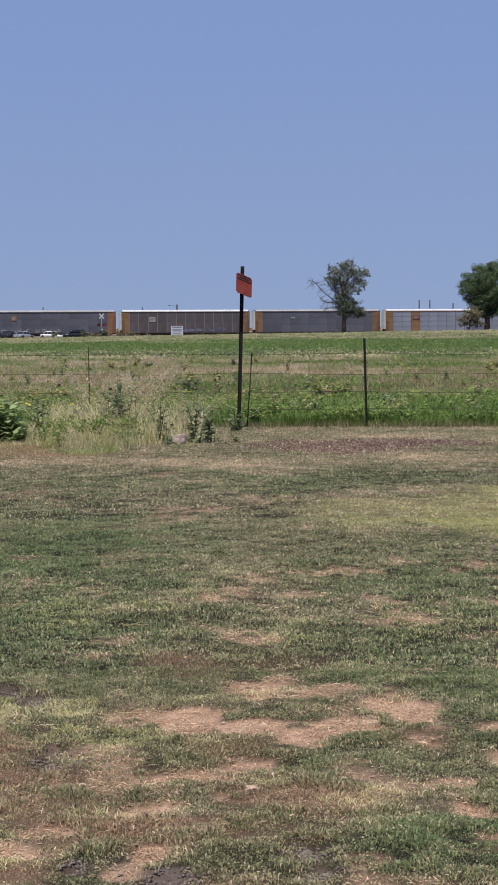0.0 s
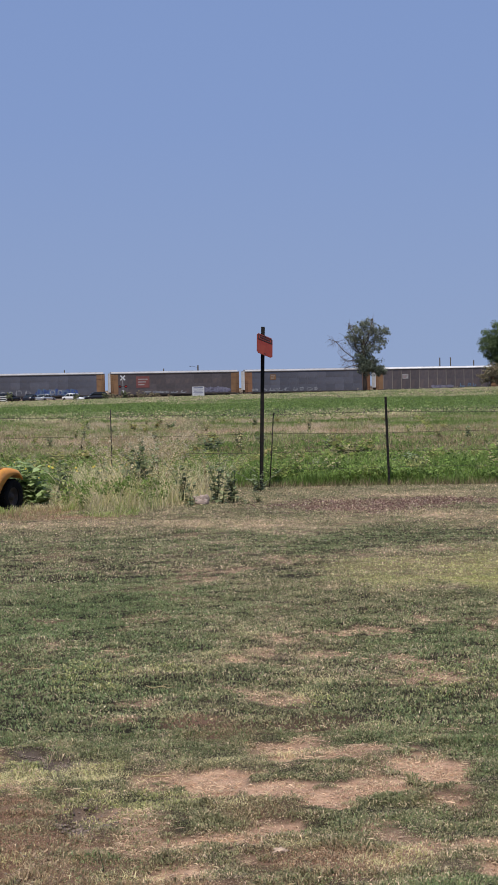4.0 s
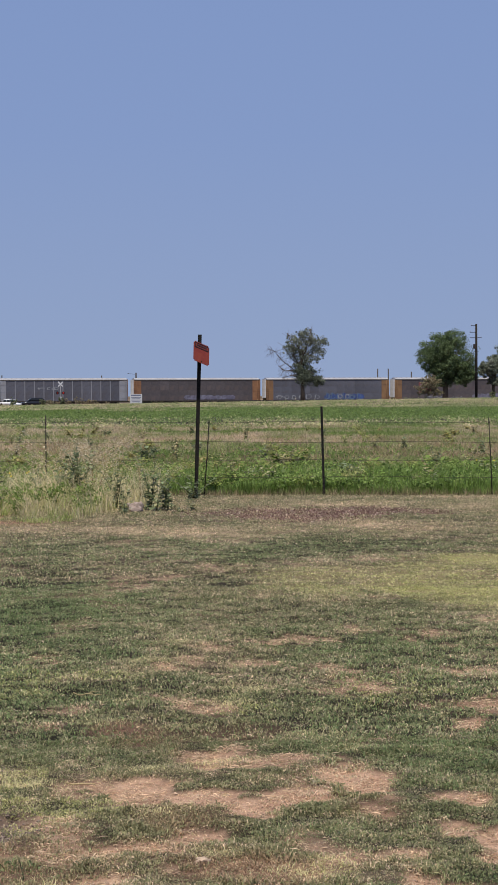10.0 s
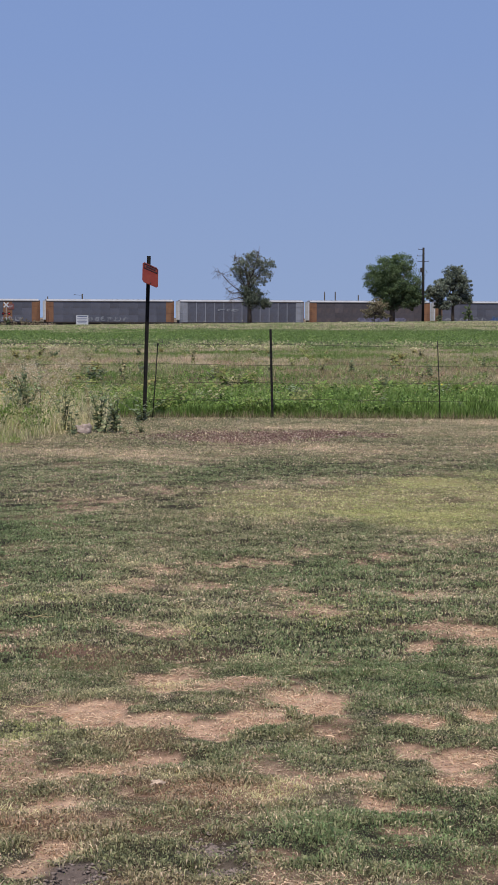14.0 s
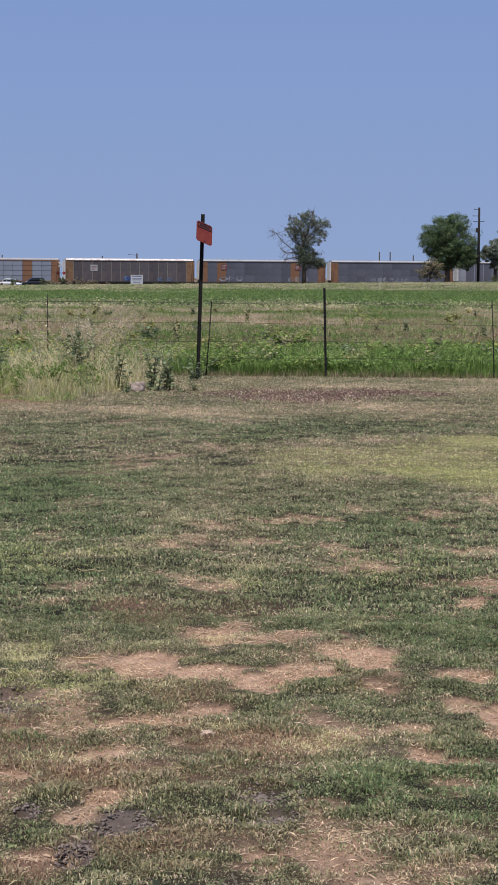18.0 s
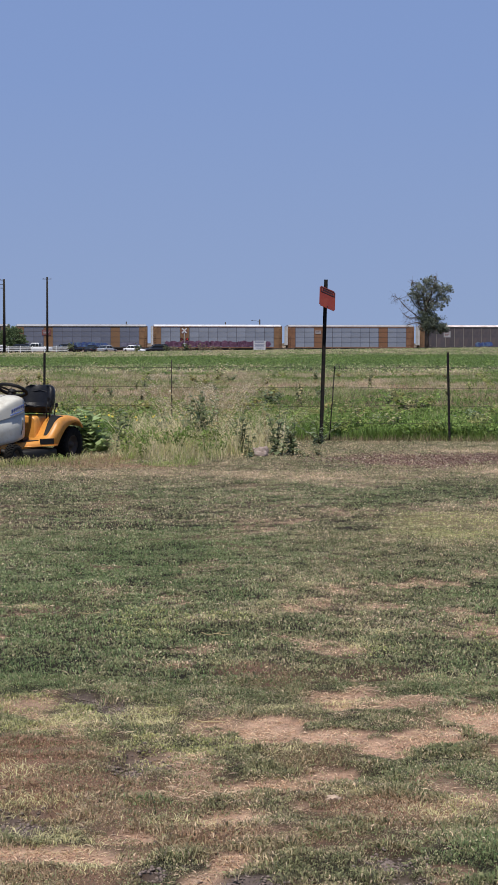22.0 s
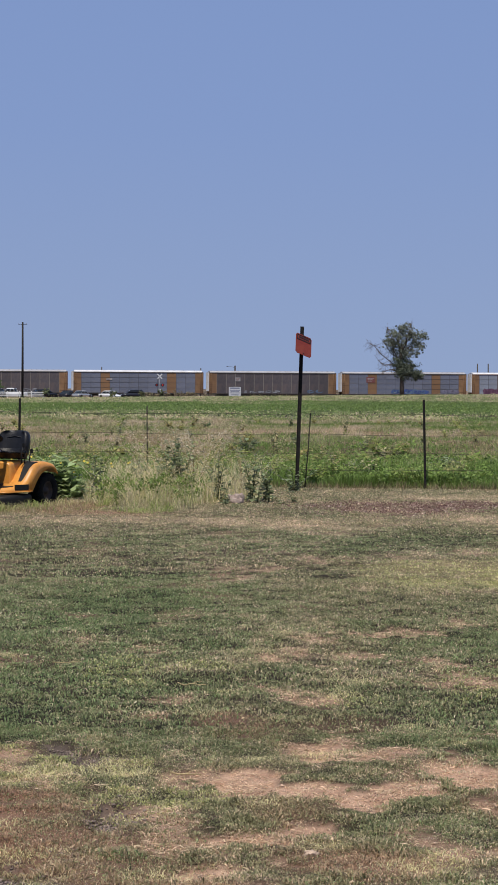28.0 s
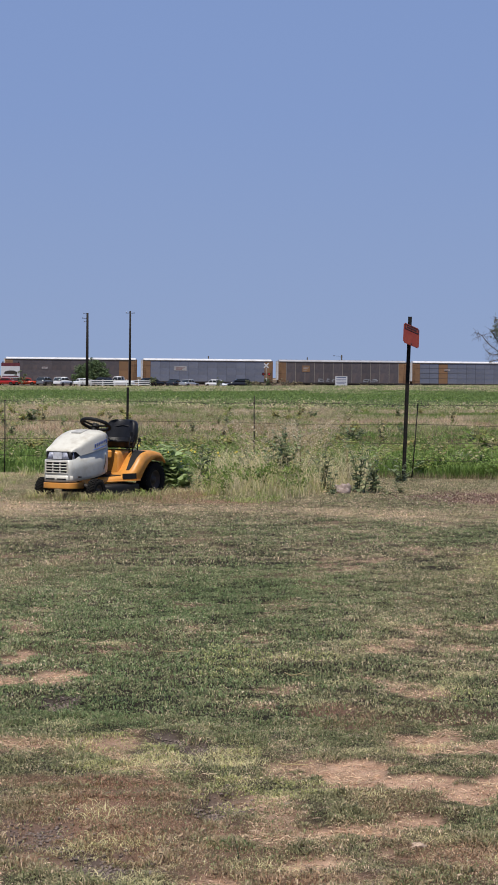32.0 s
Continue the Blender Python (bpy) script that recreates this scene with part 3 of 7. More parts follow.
def sign_post():
    p = thing("sign_post", pose(-0.02, 31.2, gz(0, 31.2), 0, 1.6, 0), "tall dark steel post with an orange notice plate", "sign post")
    bm = bmesh.new()
    box(bm, -0.03, -0.022, -0.016, 0.018, -0.2, 2.56, 0.001)
    box(bm, 0.022, 0.03, -0.016, 0.018, -0.2, 2.56, 0.001)
    box(bm, -0.022, 0.022, 0.01, 0.018, -0.2, 2.56, 0.001)
    part("channel", bm, POST_STEEL, p)
    tilt = pose(0.03, -0.115, 2.262, -27) @ pose(0, 0, 0, 0, 0, 40)
    bm = bmesh.new()
    box(bm, -0.16, 0.16, -0.003, 0.003, -0.175, 0.175)
    side = [e for e in bm.edges if abs(e.verts[0].co.y - e.verts[1].co.y) > 0.005]
    bmesh.ops.bevel(bm, geom=side, offset=0.022, segments=3, affect="EDGES")
    plate = part("plate", bm, SIGN_ORANGE, p)
    plate.matrix_basis = tilt
    bm = bmesh.new()
    for x0, x1, z0, z1 in ((-0.14, 0.14, 0.146, 0.156), (-0.14, 0.14, 0.068, 0.086), (-0.14, -0.128, 0.08, 0.15), (0.128, 0.14, 0.08, 0.15)):
        box(bm, x0, x1, -0.0085, -0.0045, z0, z1)
    part("border", bm, SIGN_BLACK, plate, "black frame round the heading")
    bm = bmesh.new()
    box(bm, -0.10, 0.10, -0.0075, -0.0035, 0.104, 0.130)
    part("heading_bar", bm, SIGN_BLACK, plate)
    for z in (-0.145, 0.163):
        bm = bmesh.new()
        bmesh.ops.create_cone(bm, cap_ends=True, segments=10, radius1=0.010, radius2=0.008, depth=0.01, matrix=pose(0, -0.008, z, 90))
        part("bolt", bm, WIRE, plate)
    bm = bmesh.new()
    box(bm, -0.02, 0.02, -0.10, -0.015, 2.24, 2.28, 0.004)
    part("bracket", bm, POST_STEEL, p)
    for k in range(20):
        bm = bmesh.new()
        bmesh.ops.create_cone(bm, cap_ends=True, segments=8, radius1=0.006, radius2=0.006, depth=0.006, matrix=pose(0, 0.008, 0.3 + k * 0.11, 90))
        part("hole", bm, SIGN_BLACK, p)


sign_post()


def fence_wires():
    for z in (0.29, 0.56, 0.85, 1.17):
        w = thing("barbed_wire", pose(0, 31.58, 0), "thin rusted barbed wire strung between the posts", "wire", "strands of the wire fence")
        pts = [(x, 0.02 * math.sin(x * 0.7), gz(x, 31.6) + z + 0.012 * math.sin(1.9 * x + z * 9)) for x in np.arange(-22, 24, 0.8)]
        bm = bmesh.new()
        tube(bm, pts, 0.0027, 5)
        part("strand", bm, WIRE, w)
        bm = bmesh.new()
        for k in range(330):
            x = -20 + k * 0.125 + 0.02 * random.random()
            c = gz(x, 31.6) + z + 0.012 * math.sin(1.9 * x + z * 9)
            tube(bm, [(x, 0.02 * math.sin(x * 0.7) - 0.012, c - 0.012), (x + 0.006, 0.02 * math.sin(x * 0.7) + 0.012, c + 0.012)], 0.0016, 3, False)
        tagged(part("barb_strip", bm, WIRE, w), kind="stuff")


fence_wires()


# ---- train ----
ORANGE = surface("car_orange", [(0.3, (0.165, 0.09, 0.045)), (0.7, (0.235, 0.13, 0.06))], 0.9, 0.7, stains=(0.16, 0.085, 0.05), stain_scale=0.5, each=0.12)
RUSTY = surface("car_rust_orange", [(0.3, (0.17, 0.08, 0.042)), (0.7, (0.25, 0.12, 0.055))], 0.9, 0.7, stains=(0.14, 0.07, 0.045), stain_scale=0.4, each=0.1)
SLATE = surface("car_slate_panel", [(0.3, (0.085, 0.088, 0.112)), (0.7, (0.13, 0.133, 0.163))], 1.5, 0.5, 0.25, stains=(0.085, 0.078, 0.085), stain_scale=0.6, each=0.16)
UMBER = surface("car_umber_panel", [(0.3, (0.062, 0.054, 0.062)), (0.7, (0.098, 0.085, 0.09))], 1.5, 0.6, 0.15, stains=(0.115, 0.085, 0.08), stain_scale=0.6, each=0.18)
PALE = surface("car_pale_panel", [(0.3, (0.22, 0.245, 0.295)), (0.7, (0.31, 0.335, 0.395))], 1.5, 0.45, 0.3, stains=(0.25, 0.26, 0.28), stain_scale=0.4, each=0.08)
BLUEGREY = surface("car_bluegrey_panel", [(0.3, (0.135, 0.148, 0.195)), (0.7, (0.195, 0.21, 0.265))], 1.5, 0.45, 0.3, stains=(0.17, 0.17, 0.185), stain_scale=0.4, each=0.1)
ROOF_WHITE = surface("car_roof_white", two((0.62, 0.62, 0.64), 0.9, 1.05), 0.8, 0.5, stains=(0.42, 0.40, 0.39), stain_scale=0.9)
ROOF_GREY = surface("car_roof_grey", two((0.34, 0.34, 0.36), 0.9, 1.08), 0.5, 0.6, stains=(0.26, 0.24, 0.235))
ROOF_WORN = surface("car_roof_worn", [(0.35, (0.62, 0.52, 0.48)), (0.6, (0.78, 0.74, 0.72))], 0.9, 0.6, stains=(0.36, 0.22, 0.17), stain_scale=1.2)
UNDER = surface("car_underframe", two((0.05, 0.042, 0.038)), 2, 0.85)
DOOR_GREY = surface("car_end_door", two((0.56, 0.56, 0.58), 0.85, 1.05), 0.8, 0.55, stains=(0.36, 0.33, 0.31))
FRAME_GREY = surface("car_frame_grey", two((0.25, 0.26, 0.30), 0.85, 1.05), 0.8, 0.55, stains=(0.22, 0.21, 0.21))
RIB_PALE = surface("car_rib_pale", two((0.20, 0.175, 0.15)), 0.8, 0.6)
RED_MARK = surface("car_mark_red", two((0.16, 0.055, 0.05)), 1, 0.5)
WHITE_MARK = surface("car_mark_white", two((0.30, 0.29, 0.29)), 1, 0.6)
SPRAY = {
    "blue": surface("spray_blue", [(0.4, (0.035, 0.055, 0.17)), (0.6, (0.05, 0.09, 0.25))], 1.6, 0.5),
    "white": surface("spray_white", [(0.4, (0.15, 0.155, 0.175)), (0.6, (0.27, 0.28, 0.30))], 1.6, 0.5),
    "maroon": surface("spray_maroon", [(0.4, (0.075, 0.03, 0.06)), (0.6, (0.12, 0.05, 0.085))], 1.2, 0.5),
    "lavender": surface("spray_lavender", [(0.4, (0.10, 0.095, 0.14)), (0.6, (0.17, 0.16, 0.23))], 1.2, 0.5),
    "teal": surface("spray_teal", [(0.4, (0.07, 0.11, 0.19)), (0.6, (0.11, 0.17, 0.25))], 1.2, 0.5),
    "rose": surface("spray_rose", [(0.4, (0.11, 0.045, 0.085)), (0.6, (0.16, 0.085, 0.13))], 1.2, 0.5),
    "slate": surface("spray_slate", [(0.4, (0.14, 0.14, 0.19)), (0.6, (0.20, 0.20, 0.26))], 1.2, 0.5),
}
RAIL_Z, LINE_Y, LINE_K = -0.52, 422.0, 0.18
LINE = math.degrees(math.atan(LINE_K))
HALF, TOP = 13.62, 5.82
PITCH = 28.574


def on_line(s):
    """The pose of a point s metres along the track."""
    c = math.cos(radians(LINE))
    return pose(s * c, LINE_Y + s * c * LINE_K, RAIL_Z, 0, 0, LINE)


def ribbon(bm, pts, w, y):
    """A flat sprayed line through points (x, z), w wide, just proud of the panels."""
    rows = []
    for k, (x, z) in enumerate(pts):
        a, c = pts[max(0, k - 1)], pts[min(len(pts) - 1, k + 1)]
        d = math.hypot(c[0] - a[0], c[1] - a[1]) or 1.0
        nx, nz = -(c[1] - a[1]) / d * w / 2, (c[0] - a[0]) / d * w / 2
        rows.append((bm.verts.new((x - nx, y, z - nz)), bm.verts.new((x + nx, y, z + nz))))
    for (a, b), (c, d) in zip(rows, rows[1:]):
        bm.faces.new((a, c, d, b))


def stroke(bm, x0, x1, z0, z1, y, fill, rnd):
    """Sprayed letter-like shapes: rounded outlines, or filled blots where fill is set."""
    x = x0
    while x < x1 - 0.4:
        w, h = rnd.uniform(1.0, 1.9), (z1 - z0) * rnd.uniform(0.75, 1.0)
        if fill:
            c = bm.verts.new((x + w / 2, y, z0 + h / 2))
            ring = []
            for k in range(14):
                a = 2 * math.pi * k / 14
                r = rnd.uniform(0.8, 1.25)
                ring.append(bm.verts.new((x + w / 2 + math.cos(a) * w * 0.56 * r, y, z0 + h / 2 + math.sin(a) * h * 0.5 * min(r, 1.0))))
            for k in range(14):
                bm.faces.new((c, ring[k], ring[(k + 1) % 14]))
            x += w * 0.8
            continue
        for j in range(rnd.choice((2, 3))):
            t0, t1 = rnd.uniform(0, 2 * math.pi), rnd.uniform(1.6, 4.6)
            cx, cz = x + w * rnd.uniform(0.35, 0.65), z0 + h * rnd.uniform(0.4, 0.6)
            rx, rz = w * rnd.uniform(0.25, 0.45), h * rnd.uniform(0.3, 0.45)
            ribbon(bm, [(cx + rx * math.cos(t0 + t1 * k / 8), cz + rz * math.sin(t0 + t1 * k / 8)) for k in range(9)], rnd.uniform(0.10, 0.2), y - 0.003 * j)
        ribbon(bm, [(x + w * 0.2, z0), (x + w * rnd.uniform(0.15, 0.5), z0 + h)], 0.16, y - 0.01)
        x += w + 0.1
    return bm


PANELS = {}


def panel_mesh(w, h, mat, deep=0.05):
    key = (round(w, 3), round(h, 3), mat.name, deep)
    if key not in PANELS:
        bm = box(bmesh.new(), -w / 2, w / 2, -deep / 2, deep / 2, -h / 2, h / 2)
        PANELS[key] = bpy.data.meshes.new("panel")
        bm.to_mesh(PANELS[key])
        bm.free()
        PANELS[key].materials.append(mat)
    return PANELS[key]


def rack_car(kind, roof, ends, blocks=(), sprays=(), plates=(), label=""):
    """An enclosed car carrier. kind: ribs, plain or grid. blocks: stretches of orange panels. y < 0 is the near side."""
    car = thing("autorack_car", pose(0, 0, 0), label, "freight car", "cars of the freight train")
    side = {"ribs": UMBER, "plain": SLATE, "grid": PALE, "blue": BLUEGREY, "sheet": BLUEGREY, "frame": SLATE, "dull": UMBER}[kind]
    end_mat = {"orange": ORANGE, "rust": RUSTY, "grey": FRAME_GREY}[ends]
    roof_mat = {"white": ROOF_WHITE, "grey": ROOF_GREY, "worn": ROOF_WORN}[roof]
    bm = bmesh.new()
    box(bm, -HALF, HALF, -1.35, 1.35, 0.75, 1.1, 0.03)
    box(bm, -HALF + 2, HALF - 2, -0.5, 0.5, 0.45, 0.78)
    part("underframe", bm, UNDER, car)
    bm = bmesh.new()
    prof = [(-1.52, TOP - 0.42), (-1.5, TOP - 0.30), (-1.1, TOP - 0.08), (0, TOP), (1.1, TOP - 0.08), (1.5, TOP - 0.30), (1.52, TOP - 0.42)]
    a = [bm.verts.new((-HALF + 0.15, y, z)) for y, z in prof]
    b = [bm.verts.new((HALF - 0.15, y, z)) for y, z in prof]
    for k in range(len(prof) - 1):
        bm.faces.new((a[k], a[k + 1], b[k + 1], b[k]))
    bm.faces.new(a[::-1]), bm.faces.new(b), bm.faces.new((a[0], b[0], b[-1], a[-1]))
    for k in range(24):
        x = -HALF + 0.6 + k * (2 * HALF - 1.2) / 23
        box(bm, x - 0.04, x + 0.04, -1.12, 1.12, TOP - 0.1, TOP + 0.02)
    bmesh.ops.recalc_face_normals(bm, faces=bm.faces)
    part("roof", bm, roof_mat, car)
    n = 12
    edge = [-HALF + 1.65 + i * (2 * HALF - 3.3) / n for i in range(n + 1)]
    # end bays and end doors
    for s in (-1, 1):
        bm = bmesh.new()
        x0, x1 = sorted((s * HALF, s * (HALF - 1.62)))
        box(bm, x0, x1, -1.49, -1.43, 0.95, TOP - 0.42, 0.01)
        for k in range(3):
            z = 1.5 + 1.4 * k
            box(bm, x0, x1, -1.52, -1.485, z, z + 0.07)
        part("end_bay", bm, end_mat, car)
        bm = bmesh.new()
        box(bm, x0, x1, 1.43, 1.49, 0.95, TOP - 0.42, 0.01)
        part("end_bay", bm, end_mat, car)
        bm = bmesh.new()
        xd = s * HALF
        deep = 0.1 if s > 0 else 0.22
        box(bm, min(xd, xd + s * deep), max(xd, xd + s * deep), -1.42, 1.42, 1.5 if s < 0 else 1.0, TOP - 0.3, 0.02)
        door = part("end_door", bm, DOOR_GREY if s < 0 else RUSTY, car, "pale bulging end door" if s < 0 else "rusty end door")
        for k in range(6):
            rib = new("door_rib", panel_mesh(0.16, TOP - 1.95, DOOR_GREY if s < 0 else RUSTY, 0.1))
            rib.parent = door
            rib.matrix_basis = pose(xd + s * (deep - 0.02), -1.2 + 0.48 * k, (TOP + 1.1) / 2)
        bm = bmesh.new()
        xe = s * (HALF + 0.06)
        box(bm, min(xe, xe + s * 0.55), max(xe, xe + s * 0.55), -0.13, 0.13, 0.75, 1.0, 0.03)
        part("coupler", bm, UNDER, car)
        bm = bmesh.new()
        xl = s * (HALF - 0.12)
        for dx in (0, -0.42 * s):
            tube(bm, [(xl + dx, -1.56, 0.8), (xl + dx, -1.56, TOP - 0.5)], 0.022, 5)
        for k in range(11):
            z = 1.0 + 0.4 * k
            tube(bm, [(xl, -1.56, z), (xl - 0.42 * s, -1.56, z)], 0.016, 4)
        part("ladder", bm, end_mat, car)
        truck = bmesh.new()
        xt = s * (HALF - 3.0)
        box(truck, xt - 1.35, xt + 1.35, -1.12, -0.92, 0.38, 0.62, 0.04)
        box(truck, xt - 1.35, xt + 1.35, 0.92, 1.12, 0.38, 0.62, 0.04)
        box(truck, xt - 0.25, xt + 0.25, -1.1, 1.1, 0.4, 0.76, 0.04)
        tr = part("truck", truck, UNDER, car)
        for dx in (-0.86, 0.86):
            w = bmesh.new()
            for y in (-0.8, 0.8):
                bmesh.ops.create_cone(w, cap_ends=True, segments=20, radius1=0.42, radius2=0.42, depth=0.13, matrix=pose(xt + dx, y, 0.42, 90))
            tube(w, [(xt + dx, -0.9, 0.42), (xt + dx, 0.9, 0.42)], 0.08, 8)
            part("wheelset", w, UNDER, tr)
    rows = {"grid": 4, "blue": 4, "sheet": 3, "plain": 3, "ribs": 1, "frame": 1, "dull": 2}[kind]
    gap = {"grid": 0.03, "blue": 0.028, "sheet": 0.006, "plain": 0.006, "ribs": 0.012, "frame": 0.012, "dull": 0.005}[kind]
    zs = [1.05 + j * (TOP - 0.5 - 1.05) / rows for j in range(rows + 1)]
    for i in range(n):
        xm = (edge[i] + edge[i + 1]) / 2
        hit = any(lo <= xm / HALF <= hi for lo, hi in blocks)
        mat = end_mat if hit else side
        for j in range(rows):
            me = panel_mesh(edge[1] - edge[0] - 2 * gap, zs[1] - zs[0] - 2 * gap, mat)
            ob = new("side_panel", me)
            ob.parent = car
            ob.matrix_basis = pose(xm, -1.425, (zs[j] + zs[j + 1]) / 2)
    bm = bmesh.new()
    box(bm, edge[0], edge[-1], 1.40, 1.45, 1.05, TOP - 0.5)
    part("far_side", bm, side, car)
    wid = {"blue": 0.045, "sheet": 0.03, "ribs": 0.055, "plain": 0.03, "grid": 0.045, "frame": 0.07, "dull": 0.03}[kind]
    rib_mat = {"ribs": RIB_PALE, "plain": SLATE, "grid": SLATE, "blue": SLATE, "sheet": SLATE, "frame": FRAME_GREY, "dull": UMBER}[kind]
    for i in range(n + 1):
        ob = new("side_post", panel_mesh(2 * wid, TOP - 1.42, rib_mat, 0.12))
        ob.parent = car
        ob.matrix_basis = pose(edge[i], -1.425, (TOP + 0.58) / 2)
    for s in (-1, 1):
        for z0, z1 in ((0.9, 1.06), (TOP - 0.56, TOP - 0.40)):
            bm = bmesh.new()
            box(bm, -HALF + 0.02, HALF - 0.02, min(s * 1.38, s * 1.53), max(s * 1.38, s * 1.53), z0, z1)
            part("sill_rail", bm, UNDER if kind != "grid" else RUSTY, car)
    rnd = random.Random(len(label) * 7 + len(sprays))
    for colour, x0, x1, z0, z1 in sprays:
        blot = colour in ("blue", "maroon", "lavender")
        if blot:
            bm = stroke(bmesh.new(), x0 * HALF, x1 * HALF, z0, z1, -1.494, True, rnd)
            tagged(part("graffiti", bm, SPRAY[colour], car, colour + " sprayed patch"), kind="stuff")
            colour = {"blue": "teal", "maroon": "rose", "lavender": "slate"}[colour]
        bm = stroke(bmesh.new(), x0 * HALF, x1 * HALF, z0, z1, -1.502, False, rnd)
        tagged(part("graffiti", bm, SPRAY[colour], car, colour + " sprayed lettering"), kind="stuff")
    for mat, x, z, w, h in plates:
        bm = bmesh.new()
        box(bm, x * HALF - w / 2, x * HALF + w / 2, -1.515, -1.49, z, z + h)
        pl = part("plate", bm, {"orange": ORANGE, "red": RED_MARK, "white": WHITE_MARK}[mat], car)
        for k in range(3):
            bm = bmesh.new()
            box(bm, x * HALF - w * 0.36, x * HALF + w * (0.36 - 0.12 * k), -1.525, -1.514, z + h * (0.7 - 0.24 * k), z + h * (0.78 - 0.24 * k))
            part("text_bar", bm, WHITE_MARK if mat != "white" else RED_MARK, pl)
    return car


def rack_cars():
    """All cars by their place in the train; the number counts car lengths along the track."""
    G, B, R = "grid", "ribs", "plain"
    o2 = ((-0.62, -0.5), (0.62, 0.75))
    looks = {}
    looks[3] = (R, "grey", "orange", (), (), (), "slate-grey enclosed car carrier with orange ends")
    looks[2] = (B, "grey", "orange", (), (), (), "umber enclosed car carrier with orange ends")
    looks[1] = (G, "white", "orange", ((-0.58, -0.42),), (("lavender", 0.35, 0.7, 1.2, 2.3),), (("red", -0.5, 3.6, 1.6, 0.8),), "pale-panelled car carrier with a white roof and orange ends")
    looks[0] = (R, "grey", "orange", (), (), (("white", -0.4, 3.9, 0.9, 0.3),), "slate-grey enclosed car carrier with orange ends")
    looks[-1] = (B, "white", "orange", (), (("teal", 0.35, 0.6, 1.3, 2.2), ("lavender", -0.1, 0.2, 1.2, 1.9)), (("white", -0.52, 3.3, 1.3, 1.0),), "umber ribbed car carrier with a white roof and orange ends")
    looks[-2] = (R, "grey", "rust", (), (("white", -0.9, 0.2, 1.2, 1.9),), (("orange", -0.55, 3.6, 1.2, 1.1),), "slate-grey car carrier with rusty ends and graffiti")
    looks[-3] = ("dull", "grey", "orange", (), (("lavender", 0.3, 0.85, 1.2, 2.4), ("white", -0.5, 0.1, 1.2, 1.7)), (("red", -0.5, 2.4, 2.8, 2.4),), "umber car carrier with a red mark and lavender graffiti")
    looks[-4] = (R, "grey", "orange", (), (("white", -0.85, -0.2, 1.2, 2.3), ("blue", -0.05, 0.5, 1.1, 2.6), ("white", 0.15, 0.34, 1.3, 2.5)), (), "slate-grey car carrier with blue and white graffiti")
    looks[-5] = ("dull", "grey", "rust", (), (("lavender", -0.2, 0.5, 1.2, 2.2),), (), "dull grey car carrier with rusty ends")
    looks[-6] = ("frame", "grey", "grey", (), (("white", -0.4, -0.1, 3.4, 3.9),), (), "slate-grey car carrier with pale upright frames")
    looks[-7] = (R, "grey", "rust", (), (("white", -0.35, 0.25, 1.2, 2.2),), (), "slate-grey car carrier with white sprayed letters and rusty ends")
    looks[-8] = (R, "grey", "rust", ((-0.72, -0.58), (0.5, 0.64)), (("white", -0.7, -0.3, 1.2, 2.3), ("white", 0.4, 0.72, 1.2, 2.3)), (("red", -0.62, 3.6, 1.3, 1.2), ("red", 0.56, 3.6, 1.3, 1.2)), "slate-grey car carrier with two red marks and graffiti")
    looks[-9] = (B, "worn", "orange", (), (("blue", -0.1, 0.15, 1.2, 2.3), ("teal", 0.42, 0.68, 1.2, 2.1)), (("white", -0.56, 3.2, 1.5, 1.3),), "umber ribbed car carrier with a peeling roof and orange ends")
    looks[-10] = (G, "grey", "rust", ((-0.6, -0.42), (0.38, 0.55)), (), (("white", -0.52, 3.9, 1.2, 0.7),), "pale-panelled car carrier with rust-brown frames")
    looks[-11] = (G, "white", "orange", ((-0.6, -0.42),), (("maroon", -0.82, 0.82, 1.1, 2.5),), (("red", -0.52, 3.9, 1.2, 0.7),), "pale-panelled car carrier with maroon graffiti and a white roof")
    looks[-12] = ("blue", "grey", "orange", ((-0.62, -0.46), (0.4, 0.56)), (("blue", -0.2, 0.3, 1.1, 2.2), ("lavender", 0.6, 0.85, 1.2, 2.1)), (("red", -0.54, 3.5, 1.9, 1.2),), "pale-panelled car carrier with a red mark and blue graffiti")
    looks[-13] = (B, "grey", "orange", (), (("white", -0.6, 0.1, 1.2, 1.7), ("teal", 0.55, 0.8, 1.2, 1.9)), (("white", -0.55, 3.6, 1.1, 0.8),), "umber ribbed car carrier with orange ends")
    looks[-14] = ("blue", "white", "orange", ((-0.64, -0.46), (0.5, 0.64)), (), (("white", -0.45, 3.7, 1.2, 0.4),), "blue-grey car carrier with orange panels and a white roof")
    looks[-15] = (B, "grey", "orange", (), (("white", -0.4, 0.0, 1.2, 2.0), ("white", 0.3, 0.5, 1.2, 1.9)), (("orange", -0.57, 3.3, 1.6, 1.3),), "umber ribbed car carrier with orange ends")
    looks[-16] = ("sheet", "white", "orange", (), (), (("white", -0.42, 3.3, 2.6, 0.9),), "blue-grey car carrier with a white roof")
    looks[-17] = ("dull", "white", "orange", ((0.78, 0.9),), (), (("white", -0.4, 3.4, 1.2, 0.4),), "dark slate car carrier with a white roof and orange end")
    looks[-18] = (B, "grey", "orange", (), (), (), "umber ribbed car carrier with orange ends")
    looks[-19] = (R, "grey", "orange", (), (), (), "slate-grey enclosed car carrier with orange ends")
    return {n: rack_car(*look_) for n, look_ in looks.items()}


CARS = rack_cars()


